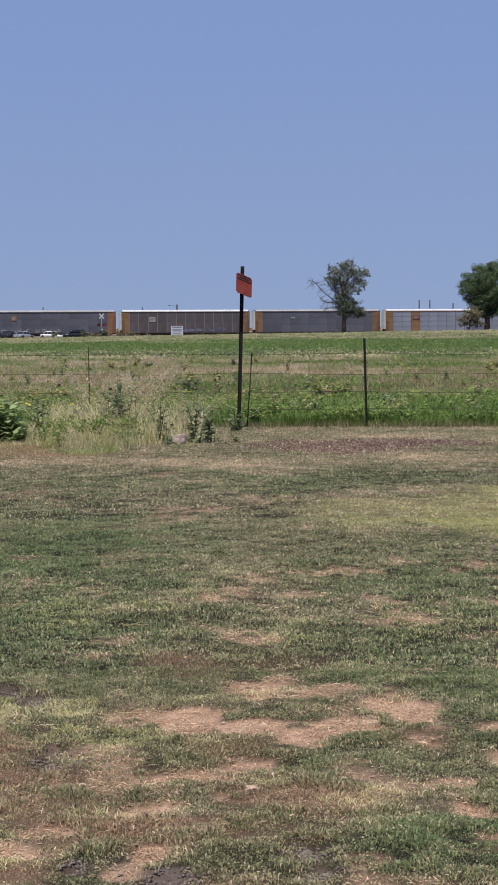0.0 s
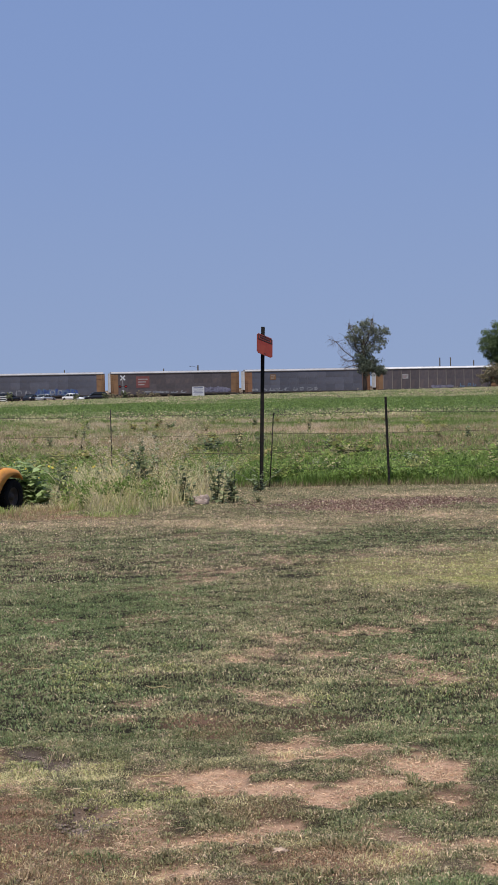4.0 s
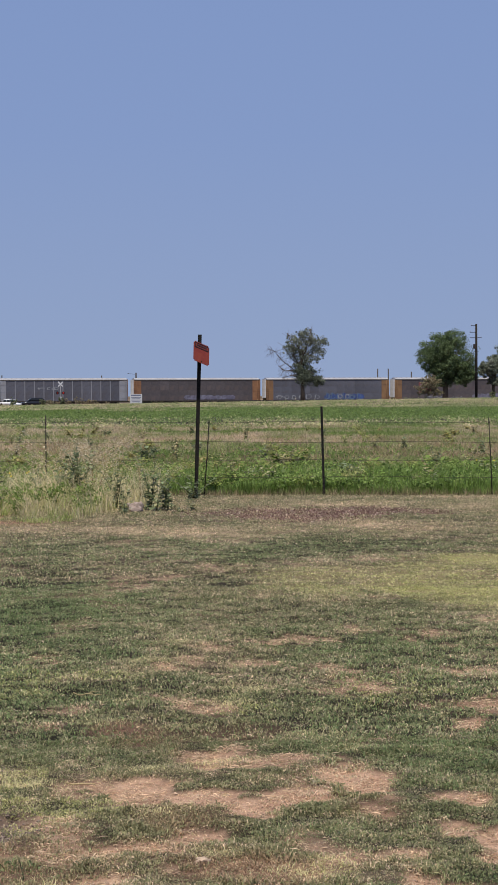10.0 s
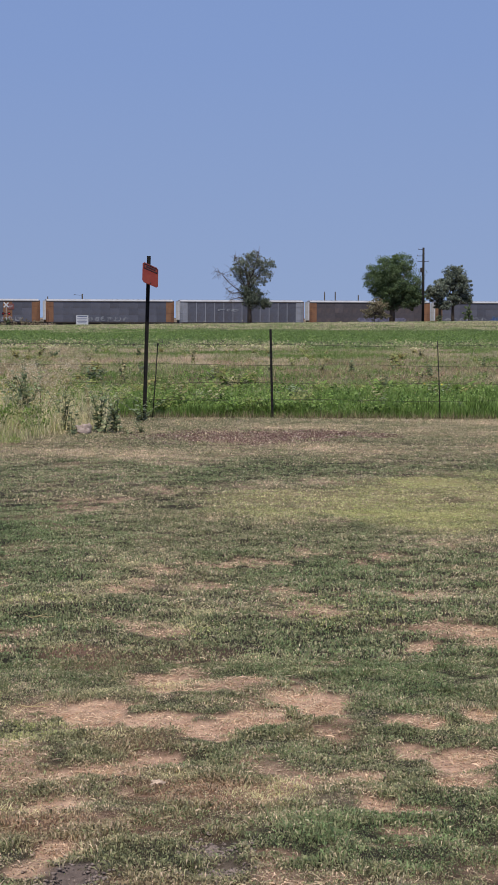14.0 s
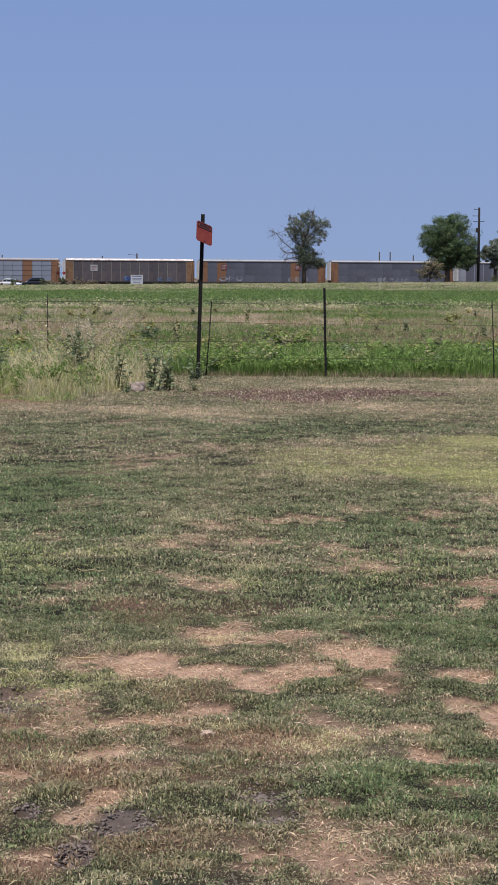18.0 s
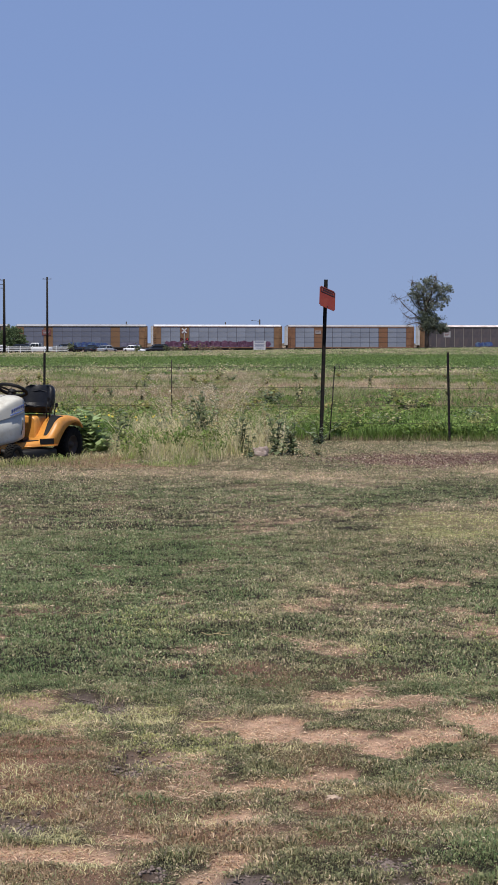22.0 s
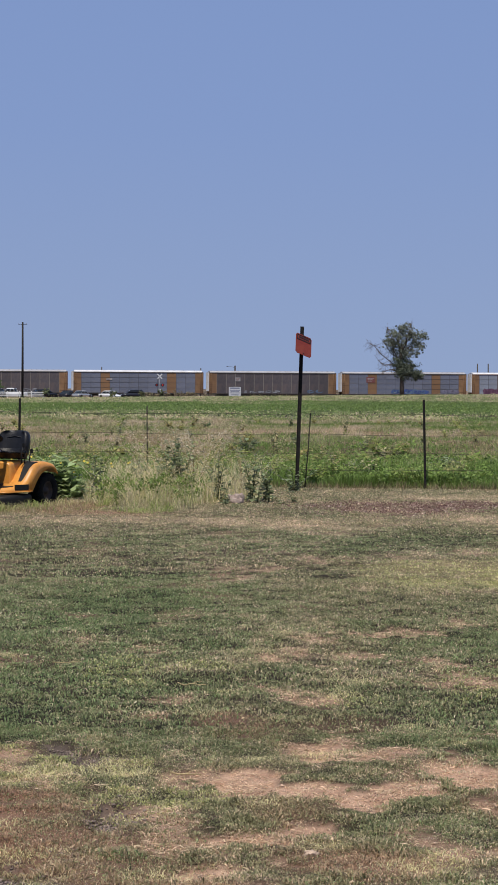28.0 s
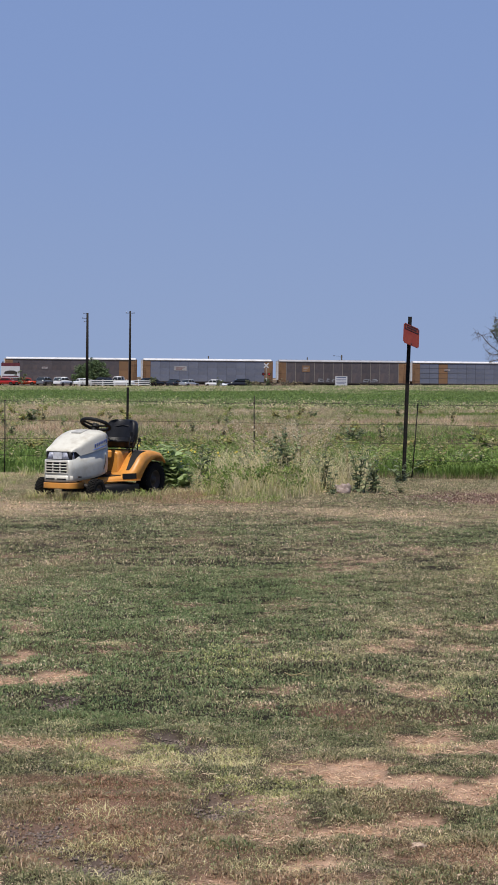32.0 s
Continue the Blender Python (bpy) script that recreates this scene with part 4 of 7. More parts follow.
def motions():
    for n, car in CARS.items():
        rows = []
        for t in (0, 4, 8, 12, 16, 20, 24, 28, 32):
            s = 2.377 + PITCH * (n + 0.5) + 12.604 * t - 0.0048 * t * t
            rows.append((t, on_line(s)))
        walk(car, rows)
    rows = []
    for t, z in ((0, 60.0), (17, 19.5), (18.5, 17.6), (19, 17.66), (19.4, 18.3), (19.8, 17.75), (20.2, 16.4), (22, 15.0), (32, 60.0)):
        rows.append((t, pose(-1.12 + 17.4 * (t - 19), 120, z + 0.36 * max(0.0, min(1.0, (19.5 - t) / 0.5)), 32, -12, 0)))
    walk(BIRD, rows)


def track():
    bm = bmesh.new()
    for y in (-0.75, 0.75):
        box(bm, -700, 700, y - 0.035, y + 0.035, -0.16, 0.0)
    rails = part("railway_track", bm, UNDER)
    rails.matrix_world = on_line(0)
    tagged(rails, "rusty steel rails on a ballast bed", "railway track", kind="structure")
    bm = bmesh.new()
    a = [bm.verts.new((-700, y, z)) for y, z in ((-3.4, -0.75), (-1.8, -0.18), (1.8, -0.18), (3.4, -0.75))]
    b = [bm.verts.new((700, y, z)) for y, z in ((-3.4, -0.75), (-1.8, -0.18), (1.8, -0.18), (3.4, -0.75))]
    for k in range(3):
        bm.faces.new((a[k], b[k], b[k + 1], a[k + 1]))
    bed = part("ballast_bed", bm, surface("ballast", two((0.25, 0.23, 0.21), 0.7, 1.2), 9, 0.95, bump=0.6))
    bed.matrix_world = on_line(0)
    tagged(bed, "grey crushed stone ballast under the rails", "ballast", kind="structure")


track()


# ---- lawn tractor ----
# darker, cooler copy of the cream paint, with the side's shade in its colour
SHADED_CREAM = surface("shaded_cream", two((0.48, 0.48, 0.445), 0.93, 1.04), 3, 0.42, stains=(0.38, 0.35, 0.29), stain_scale=5, bump=0.03)
CREAM = surface("cream_paint", two((0.62, 0.60, 0.525), 0.93, 1.04), 3, 0.36, stains=(0.44, 0.40, 0.33), stain_scale=5, bump=0.03)
YELLOW = surface("tractor_yellow", two((0.66, 0.285, 0.055), 0.86, 1.08), 4, 0.42, stains=(0.42, 0.20, 0.05), stain_scale=6)
BLACK_VINYL = surface("black_vinyl", two((0.011, 0.011, 0.013)), 12, 0.42, spec=0.28, bump=0.15, bump_scale=90)
BLACK_PLASTIC = surface("black_plastic", two((0.010, 0.010, 0.011)), 12, 0.6, spec=0.25)
TYRE = surface("tyre_rubber", two((0.009, 0.0085, 0.008)), 15, 0.95, bump=0.4, stains=(0.02, 0.017, 0.014), stain_scale=6, spec=0.2)
RIM_GREY = surface("rim_grey", two((0.038, 0.03, 0.024)), 9, 0.7, stains=(0.09, 0.05, 0.03), stain_scale=9)
LAMP_LENS = surface("lamp_lens", [(0.35, (0.22, 0.23, 0.30)), (0.65, (0.46, 0.48, 0.56))], 22, 0.15)
LAMP_PLATE = surface("lamp_plate", two((0.55, 0.56, 0.60)), 9, 0.3)
BLUE_MARK = surface("blue_mark", two((0.09, 0.15, 0.42)), 9, 0.4)
DARK_METAL = surface("dark_metal", two((0.035, 0.03, 0.027)), 9, 0.7, 0.3, stains=(0.08, 0.045, 0.025), stain_scale=8)


def loft(bm, rings, closed=False, ends=True, smooth=True):
    rows = [[bm.verts.new(p) for p in ring] for ring in rings]
    n = len(rows[0])
    for a, b in zip(rows, rows[1:]):
        for k in range(n if closed else n - 1):
            f = bm.faces.new((a[k], a[(k + 1) % n], b[(k + 1) % n], b[k]))
            f.smooth = smooth
    if ends:
        bm.faces.new(rows[0][::-1])
        bm.faces.new(rows[-1])
    bmesh.ops.recalc_face_normals(bm, faces=bm.faces)
    return bm


def arch(x, w, z0, z1, shoulder=0.35, n=14):
    """A rounded section across x: up one side, over the top and down the other."""
    pts = [(x, -w, z0)]
    for k in range(n + 1):
        a = math.pi * (1 - k / n)
        c, s = math.cos(a), math.sin(a)
        y = w * math.copysign(abs(c) ** shoulder, c)
        z = z1 - (z1 - z0) * 0.45 + (z1 - z0) * 0.45 * abs(s) ** shoulder
        pts.append((x, y, z))
    pts.append((x, w, z0))
    return pts


def wheel(parent, x, y, r, w, rim):
    hub = new("wheel")
    hub.parent = parent
    hub.matrix_basis = pose(x, y, r)
    bm = bmesh.new()
    prof = [(r * 0.55, -w * 0.42), (r * 0.8, -w * 0.5), (r * 0.95, -w * 0.46), (r, -w * 0.3), (r * 1.01, 0), (r, w * 0.3), (r * 0.95, w * 0.46), (r * 0.8, w * 0.5), (r * 0.55, w * 0.42)]
    n = 36
    rings = [[(p * math.cos(2 * math.pi * k / n), q, p * math.sin(2 * math.pi * k / n)) for p, q in prof] for k in range(n)]
    rings.append(rings[0])
    loft(bm, rings, ends=False)
    for k in range(24):
        a = 2 * math.pi * k / 24
        for s in (-1, 1):
            m = Matrix.Rotation(a + s * 0.06, 4, "Y") @ pose(r * 1.0, s * w * 0.22, 0, s * 28)
            box(bm, -0.006, 0.012, -w * 0.24, w * 0.24, -0.011, 0.011, m=m)
    part("tyre", bm, TYRE, hub)
    bm = bmesh.new()
    prof = [(r * 0.57, w * 0.36), (r * 0.5, w * 0.40), (r * 0.44, w * 0.2), (r * 0.2, w * 0.14), (r * 0.17, w * 0.34), (0.004, w * 0.36)]
    for s in (-1, 1):
        rings = [[(p * math.cos(2 * math.pi * k / n), s * q, p * math.sin(2 * math.pi * k / n)) for p, q in prof] for k in range(n)]
        rings.append(rings[0])
        loft(bm, rings, ends=False)
    part("rim", bm, rim, hub)
    return hub


def lawn_tractor():
    tr = thing("lawn_tractor", pose(-3.79, 26.5, gz(-3.7, 26.4) - 0.03, 0, 0, 245.5), "old cream and yellow lawn tractor parked in tall dry grass", "lawn tractor")
    # hood: an upper shell that hangs a little over the side cowl
    shell = ((0.835, 0.280, 0.700, 0.900), (0.90, 0.290, 0.688, 0.922), (1.0, 0.291, 0.670, 0.915), (1.10, 0.285, 0.652, 0.893), (1.20, 0.273, 0.634, 0.859), (1.30, 0.257, 0.616, 0.814), (1.40, 0.238, 0.598, 0.760), (1.48, 0.221, 0.650, 0.712), (1.535, 0.207, 0.648, 0.676), (1.55, 0.198, 0.646, 0.660))
    bm = bmesh.new()
    loft(bm, [arch(x, w, z0, z1, 0.52 + 0.25 * (x - 0.85), 20) for x, w, z0, z1 in shell])
    hood = part("hood", bm, CREAM, tr, "cream moulded hood, dusty")
    bm = bmesh.new()
    cowl_rings = []
    for x, w, z0, z1 in ((0.80, 0.262, 0.37, 0.705), (0.90, 0.279, 0.345, 0.69), (1.0, 0.280, 0.325, 0.672), (1.10, 0.274, 0.31, 0.654), (1.20, 0.263, 0.298, 0.636), (1.30, 0.248, 0.287, 0.618), (1.40, 0.231, 0.275, 0.60), (1.49, 0.216, 0.266, 0.555), (1.55, 0.205, 0.262, 0.548), (1.585, 0.188, 0.264, 0.543), (1.592, 0.165, 0.268, 0.54)):
        cowl_rings.append([(x, -w * 0.965, z0), (x, -w * 0.995, z0 + 0.04), (x, -w * 1.012, (z0 + z1) / 2), (x, -w, z1), (x, w, z1), (x, w * 1.012, (z0 + z1) / 2), (x, w * 0.995, z0 + 0.04), (x, w * 0.965, z0)])
    loft(bm, cowl_rings, closed=True)
    cowl = part("side_cowl", bm, SHADED_CREAM, tr, "cream side cowl below the hood seam")
    bm = bmesh.new()
    box(bm, -0.10, 0.10, -0.075, 0.075, -0.006, 0.007, 0.004, m=pose(1.06, 0, 0.902, 0, 12, 0))
    part("vent", bm, surface("vent_grey", two((0.42, 0.41, 0.38)), 20, 0.5), hood)
    for s in (-1, 1):
        # upright crease near the back of the cowl
        bm = bmesh.new()
        tube(bm, [(0.875, s * 0.282, 0.60), (0.885, s * 0.2835, 0.50), (0.92, s * 0.281, 0.41)], 0.006, 6)
        part("cowl_crease", bm, DARK_METAL, cowl)
        bm = bmesh.new()
        box(bm, 1.36, 1.44, min(s * 0.226, s * 0.236), max(s * 0.226, s * 0.236), 0.315, 0.335, 0.003)
        part("model_bar", bm, DARK_METAL, cowl)
        # blue stripe and slanted shapes where the maker's name stands
        for k in range(7):
            bm = bmesh.new()
            tall = 0.034 if k in (0, 3) else 0.026
            box(bm, -0.016, 0.016, -0.003, 0.003, -tall, 0.03, 0.002, m=pose(0.875 + k * 0.042, s * (0.288 + 0.0012 * k - 0.0003 * k * k), 0.775 - k * 0.010, -s * 14, 16, 0))
            part("badge_shape", bm, BLUE_MARK, hood)
        bm = bmesh.new()
        tube(bm, [(0.855, s * 0.285, 0.728), (1.0, s * 0.293, 0.700), (1.16, s * 0.281, 0.668)], 0.0065, 5)
        part("stripe", bm, BLUE_MARK, hood)
    # headlights sunk under the lip of the hood
    bm = bmesh.new()
    loft(bm, [[(x, -w, 0.538), (x, -w, 0.652), (x, w, 0.652), (x, w, 0.538)] for x, w in ((1.38, 0.23), (1.48, 0.212), (1.54, 0.195), (1.558, 0.17))], closed=True)
    part("headlight_band", bm, BLACK_PLASTIC, tr)
    for s in (-1, 1):
        bm = bmesh.new()
        loft(bm, [[(x, s * y, 0.553), (x - 0.012, s * y, 0.640), (x - 0.08, s * y, 0.640), (x - 0.08, s * y, 0.553)] for x, y in ((1.575, 0.072), (1.572, 0.13), (1.556, 0.175), (1.525, 0.203), (1.45, 0.217))], closed=True)
        part("headlight", bm, LAMP_LENS, tr, "dull dark headlight lens")
    bm = bmesh.new()
    box(bm, 1.47, 1.584, -0.066, 0.066, 0.552, 0.641, 0.008)
    part("badge_plate", bm, LAMP_PLATE, tr)
    # grille
    bm = bmesh.new()
    box(bm, 1.46, 1.594, -0.160, 0.160, 0.378, 0.522, 0.005)
    grille = part("grille", bm, BLACK_PLASTIC, tr)
    for k in range(5):
        bm = bmesh.new()
        z = 0.370 + k * 0.036
        loft(bm, [[(1.50, -0.198, q), (1.585, -0.178, q), (1.603, -0.14, q), (1.610, 0, q), (1.603, 0.14, q), (1.585, 0.178, q), (1.50, 0.198, q)] for q in (z, z + 0.013)], closed=True)
        part("slat", bm, CREAM, grille)
    for y in (-0.168, -0.055, 0.055, 0.168):
        bm = bmesh.new()
        box(bm, 1.50, 1.602, y - 0.009, y + 0.009, 0.372, 0.526, 0.003)
        part("grille_bar", bm, CREAM, grille)
    bm = bmesh.new()
    loft(bm, [[(1.44, -0.215, q), (1.56, -0.207, q), (1.600, -0.16, q + 0.004), (1.612, 0, q + 0.004), (1.600, 0.16, q + 0.004), (1.56, 0.207, q), (1.44, 0.215, q)] for q in (0.262, 0.30, 0.345)], closed=True)
    lower = part("nose_panel", bm, CREAM, tr)
    for y in (-0.085, 0.085):
        bm = bmesh.new()
        box(bm, 1.585, 1.616, y - 0.07, y + 0.07, 0.292, 0.310, 0.003)
        part("air_slot", bm, BLACK_PLASTIC, lower)
    # frame and bumper
    bm = bmesh.new()
    loft(bm, [[(1.30, -0.225, q), (1.56, -0.222, q), (1.605, -0.18, q), (1.615, 0, q), (1.605, 0.18, q), (1.56, 0.222, q), (1.30, 0.225, q)] for q in (0.178, 0.19, 0.243, 0.252)], closed=True)
    box(bm, 0.55, 1.32, 0.16, 0.20, 0.19, 0.285, 0.006)
    box(bm, 0.55, 1.32, -0.20, -0.16, 0.19, 0.285, 0.006)
    part("bumper", bm, YELLOW, tr, "yellow front bumper and frame, scuffed")
    bm = bmesh.new()
    box(bm, -0.25, 1.36, -0.15, 0.15, 0.22, 0.36, 0.02)
    part("chassis", bm, DARK_METAL, tr)
    bm = bmesh.new()
    loft(bm, [arch(0.15, 0.30, 0.10, 0.20, 0.4), arch(0.3, 0.44, 0.09, 0.22, 0.4), arch(0.75, 0.46, 0.09, 0.22, 0.4), arch(0.98, 0.34, 0.10, 0.20, 0.4)])
    # the black puts the shadow under the body into the deck's colour
    part("mower_deck", bm, BLACK_PLASTIC, tr)
    # front axle
    bm = bmesh.new()
    tube(bm, [(1.28, -0.40, 0.165), (1.28, -0.2, 0.22), (1.28, 0.2, 0.22), (1.28, 0.38, 0.165)], 0.028, 8)
    part("front_axle", bm, DARK_METAL, tr)
    for s in (-1, 1):
        wheel(tr, 1.28, s * 0.40, 0.145, 0.12, RIM_GREY)
        wheel(tr, -0.15, s * 0.335, 0.235, 0.19, RIM_GREY)
    # dash and column
    bm = bmesh.new()
    loft(bm, [arch(0.66, 0.16, 0.33, 0.82, 0.4), arch(0.76, 0.22, 0.33, 0.885, 0.45), arch(0.87, 0.262, 0.34, 0.900, 0.5)])
    dash = part("dash", bm, BLACK_PLASTIC, tr)
    bm = bmesh.new()
    box(bm, -0.035, 0.035, -0.05, 0.05, -0.004, 0.004, 0.002, m=pose(0.66, 0.13, 0.80, 0, -50, 0))
    part("sticker", bm, LAMP_PLATE, dash, "white sticker")
    bm = bmesh.new()
    tube(bm, [(0.80, 0, 0.80), (0.71, 0, 0.965)], [0.04, 0.03], 10)
    part("steering_column", bm, BLACK_PLASTIC, tr)
    sw = new("steering_wheel")
    sw.parent = tr
    sw.matrix_basis = pose(0.69, 0, 0.985, 0, -24, 0)
    bm = bmesh.new()
    loft(bm, [[((0.19 + 0.024 * math.cos(b)) * math.cos(a), (0.19 + 0.024 * math.cos(b)) * math.sin(a), 0.024 * math.sin(b)) for b in [2 * math.pi * j / 8 for j in range(8)]] for a in [2 * math.pi * k / 36 for k in range(37)]], closed=True, ends=False)
    part("wheel_rim", bm, BLACK_PLASTIC, sw)
    for a in (90, 210, 330):
        bm = bmesh.new()
        box(bm, 0.02, 0.18, -0.018, 0.018, -0.03, -0.012, 0.005, m=Matrix.Rotation(radians(a), 4, "Z"))
        part("spoke", bm, BLACK_PLASTIC, sw)
    bm = bmesh.new()
    bmesh.ops.create_cone(bm, cap_ends=True, segments=20, radius1=0.055, radius2=0.045, depth=0.045, matrix=pose(0, 0, -0.02))
    part("hub_cap", bm, BLACK_PLASTIC, sw)
    # seat
    bm = bmesh.new()
    box(bm, 0.02, 0.50, -0.245, 0.245, 0.635, 0.76, 0.05)
    for v in bm.verts:
        v.co.z += 0.03 * ((v.co.x - 0.22) / 0.22) ** 2 + 0.03 * (v.co.y / 0.22) ** 2
    part("seat_cushion", shaded(bm), BLACK_VINYL, tr, "worn black vinyl seat cushion")
    bm = bmesh.new()
    rings = []
    for z, w, x, d in ((0.66, 0.19, 0.03, 0.05), (0.78, 0.222, 0.0, 0.055), (0.90, 0.226, -0.02, 0.05), (0.98, 0.214, -0.035, 0.042), (1.02, 0.186, -0.045, 0.03), (1.04, 0.13, -0.05, 0.012)):
        rings.append([(x + d + 0.09 * abs(c) ** 2.5, w * c, z) for c in (-0.97, -0.7, -0.35, 0, 0.35, 0.7, 0.97)] + [(x + 0.04, w, z)] + [(x - d + 0.05 * abs(c) ** 2.5, w * c, z) for c in (0.95, 0.6, 0, -0.6, -0.95)] + [(x + 0.04, -w, z)])
    loft(bm, rings, closed=True)
    part("seat_backrest", bm, BLACK_VINYL, tr, "low black vinyl backrest")
    bm = bmesh.new()
    tube(bm, [(0.075, -0.20, 0.82), (0.035, -0.15, 0.94), (0.015, 0.0, 0.965), (0.035, 0.15, 0.94), (0.075, 0.20, 0.82)], 0.010, 6)
    part("backrest_seam", bm, BLACK_VINYL, tr)
    bm = bmesh.new()
    loft(bm, [arch(-0.12, 0.18, 0.42, 0.635, 0.3), arch(0.04, 0.21, 0.42, 0.645, 0.3), arch(0.44, 0.225, 0.32, 0.645, 0.3), arch(0.50, 0.215, 0.31, 0.62, 0.3)])
    part("seat_base", bm, YELLOW, tr)
    # fenders that run forward and down into the foot boards, with the wheel arch behind
    xs = (-0.31, -0.28, -0.24, -0.18, -0.10, -0.02, 0.05, 0.11, 0.17, 0.22, 0.27, 0.30, 0.33, 0.36, 0.42, 0.48, 0.54, 0.60, 0.66, 0.72, 0.79, 0.86)

    def top_of(x):
        return float(np.interp(x, (-0.31, -0.24, -0.15, 0.0, 0.1, 0.17, 0.23, 0.29, 0.35, 0.41, 0.47, 0.53, 0.60, 0.75, 0.86), (0.525, 0.59, 0.618, 0.632, 0.63, 0.618, 0.595, 0.55, 0.485, 0.42, 0.365, 0.335, 0.32, 0.305, 0.295)))

    def out_of(x):
        return float(np.interp(x, (0.35, 0.45, 0.55, 0.65, 0.75, 0.86), (0.468, 0.462, 0.442, 0.395, 0.32, 0.215)))

    for s in (-1, 1):
        bm = bmesh.new()
        rings = []
        for x in xs:
            zt, yo = top_of(x), out_of(x)
            zb = float(np.interp(x, (-0.31, -0.2, -0.1, 0.0, 0.1, 0.18, 0.25, 0.30, 0.33, 0.6, 0.86), (0.50, 0.545, 0.54, 0.52, 0.48, 0.42, 0.345, 0.28, 0.245, 0.25, 0.21)))
            zb = min(zb, zt - 0.07)
            rings.append([(x, s * 0.11, zt), (x, s * (yo - 0.07), zt + 0.004), (x, s * (yo - 0.025), zt - 0.008), (x, s * yo, zt - 0.04), (x, s * (yo + 0.004), zb), (x, s * (yo - 0.02), zb - 0.004), (x, s * (yo - 0.045), zt - 0.05), (x, s * 0.11, zt - 0.03)])
        loft(bm, rings, closed=True)
        fender = part("fender", bm, YELLOW, tr, "yellow rear fender with a dusty top")
        # black moulded lever slot down the slope, and the dark recess under it
        bm = bmesh.new()
        loft(bm, [[(x, s * (0.26 + 0.012 * k), top_of(x) + 0.001), (x, s * (0.26 + 0.012 * k), top_of(x) + 0.012), (x, s * (0.425 - 0.008 * k), top_of(x) + 0.006), (x, s * (0.425 - 0.008 * k), top_of(x) - 0.01)] for k, x in enumerate((0.13, 0.18, 0.23, 0.29, 0.35, 0.41, 0.46))], closed=True, smooth=False)
        part("lever_slot", bm, BLACK_PLASTIC, fender, "black moulded lever slot")
        bm = bmesh.new()
        loft(bm, [[(x, s * (out_of(x) - 0.01), 0.272), (x, s * (out_of(x) + 0.008), 0.272), (x, s * (out_of(x) + 0.006), 0.345), (x, s * (out_of(x) - 0.01), 0.345)] for x in (0.42, 0.5, 0.58, 0.64)], closed=True, smooth=False)
        part("recess", bm, BLACK_PLASTIC, fender)
        bm = bmesh.new()
        loft(bm, [[(x, s * 0.13, top_of(x) + 0.002), (x, s * 0.13, top_of(x) + 0.010), (x, s * (out_of(x) - 0.05), top_of(x) + 0.010), (x, s * (out_of(x) - 0.05), top_of(x) + 0.002)] for x in (0.62, 0.70, 0.78, 0.84)], closed=True, smooth=False)
        part("foot_mat", bm, DARK_METAL, fender)
        bm = bmesh.new()
        tube(bm, [(x, s * (out_of(x) + 0.006), 0.250 - 0.03 * max(0.0, x - 0.6)) for x in (0.34, 0.42, 0.5, 0.58, 0.66, 0.74, 0.82)], 0.010, 6)
        part("deck_lip", bm, YELLOW, fender)
    for s, x, h in ((1, 0.30, 0.20), (1, 0.22, 0.16), (1, 0.10, 0.12), (-1, 0.2, 0.14)):
        bm = bmesh.new()
        tube(bm, [(x, s * 0.275, 0.60), (x - 0.015, s * 0.275, 0.64 + h * 0.6), (x - 0.05, s * 0.275, 0.64 + h)], 0.009, 6)
        box(bm, x - 0.075, x - 0.035, s * 0.275 - 0.014, s * 0.275 + 0.014, 0.62 + h, 0.68 + h, 0.006)
        part("lever", bm, BLACK_PLASTIC, tr)
    return tr


lawn_tractor()


# ---- trees ----
def leaf_cloud(rnd, centres, radii, per, size, flat=0.75, outward=0.0):
    """Small leaves scattered in clumps round centres: vertices and faces. outward: how far they turn their faces out of the clump."""
    c = np.repeat(np.array(centres), per, 0)
    r = np.repeat(np.array(radii), per)
    d = rnd.normal(size=(len(c), 3))
    d /= np.linalg.norm(d, axis=1)[:, None]
    p = c + d * (r * rnd.random(len(c)) ** 0.45)[:, None] * np.array([1, 1, flat])
    a, b = rnd.normal(size=(len(c), 3)), rnd.normal(size=(len(c), 3))
    if outward:
        b = d * outward + b * 0.45
        a = np.cross(a, b)
    a /= np.linalg.norm(a, axis=1)[:, None]
    b = np.cross(a, b)
    b /= np.linalg.norm(b, axis=1)[:, None]
    s = (size * rnd.uniform(0.6, 1.3, len(c)))[:, None]
    v = np.stack([p - a * s, p + b * s * 0.6, p + a * s, p - b * s * 0.6], 1).reshape(-1, 3)
    return v, np.arange(len(v)).reshape(-1, 4)


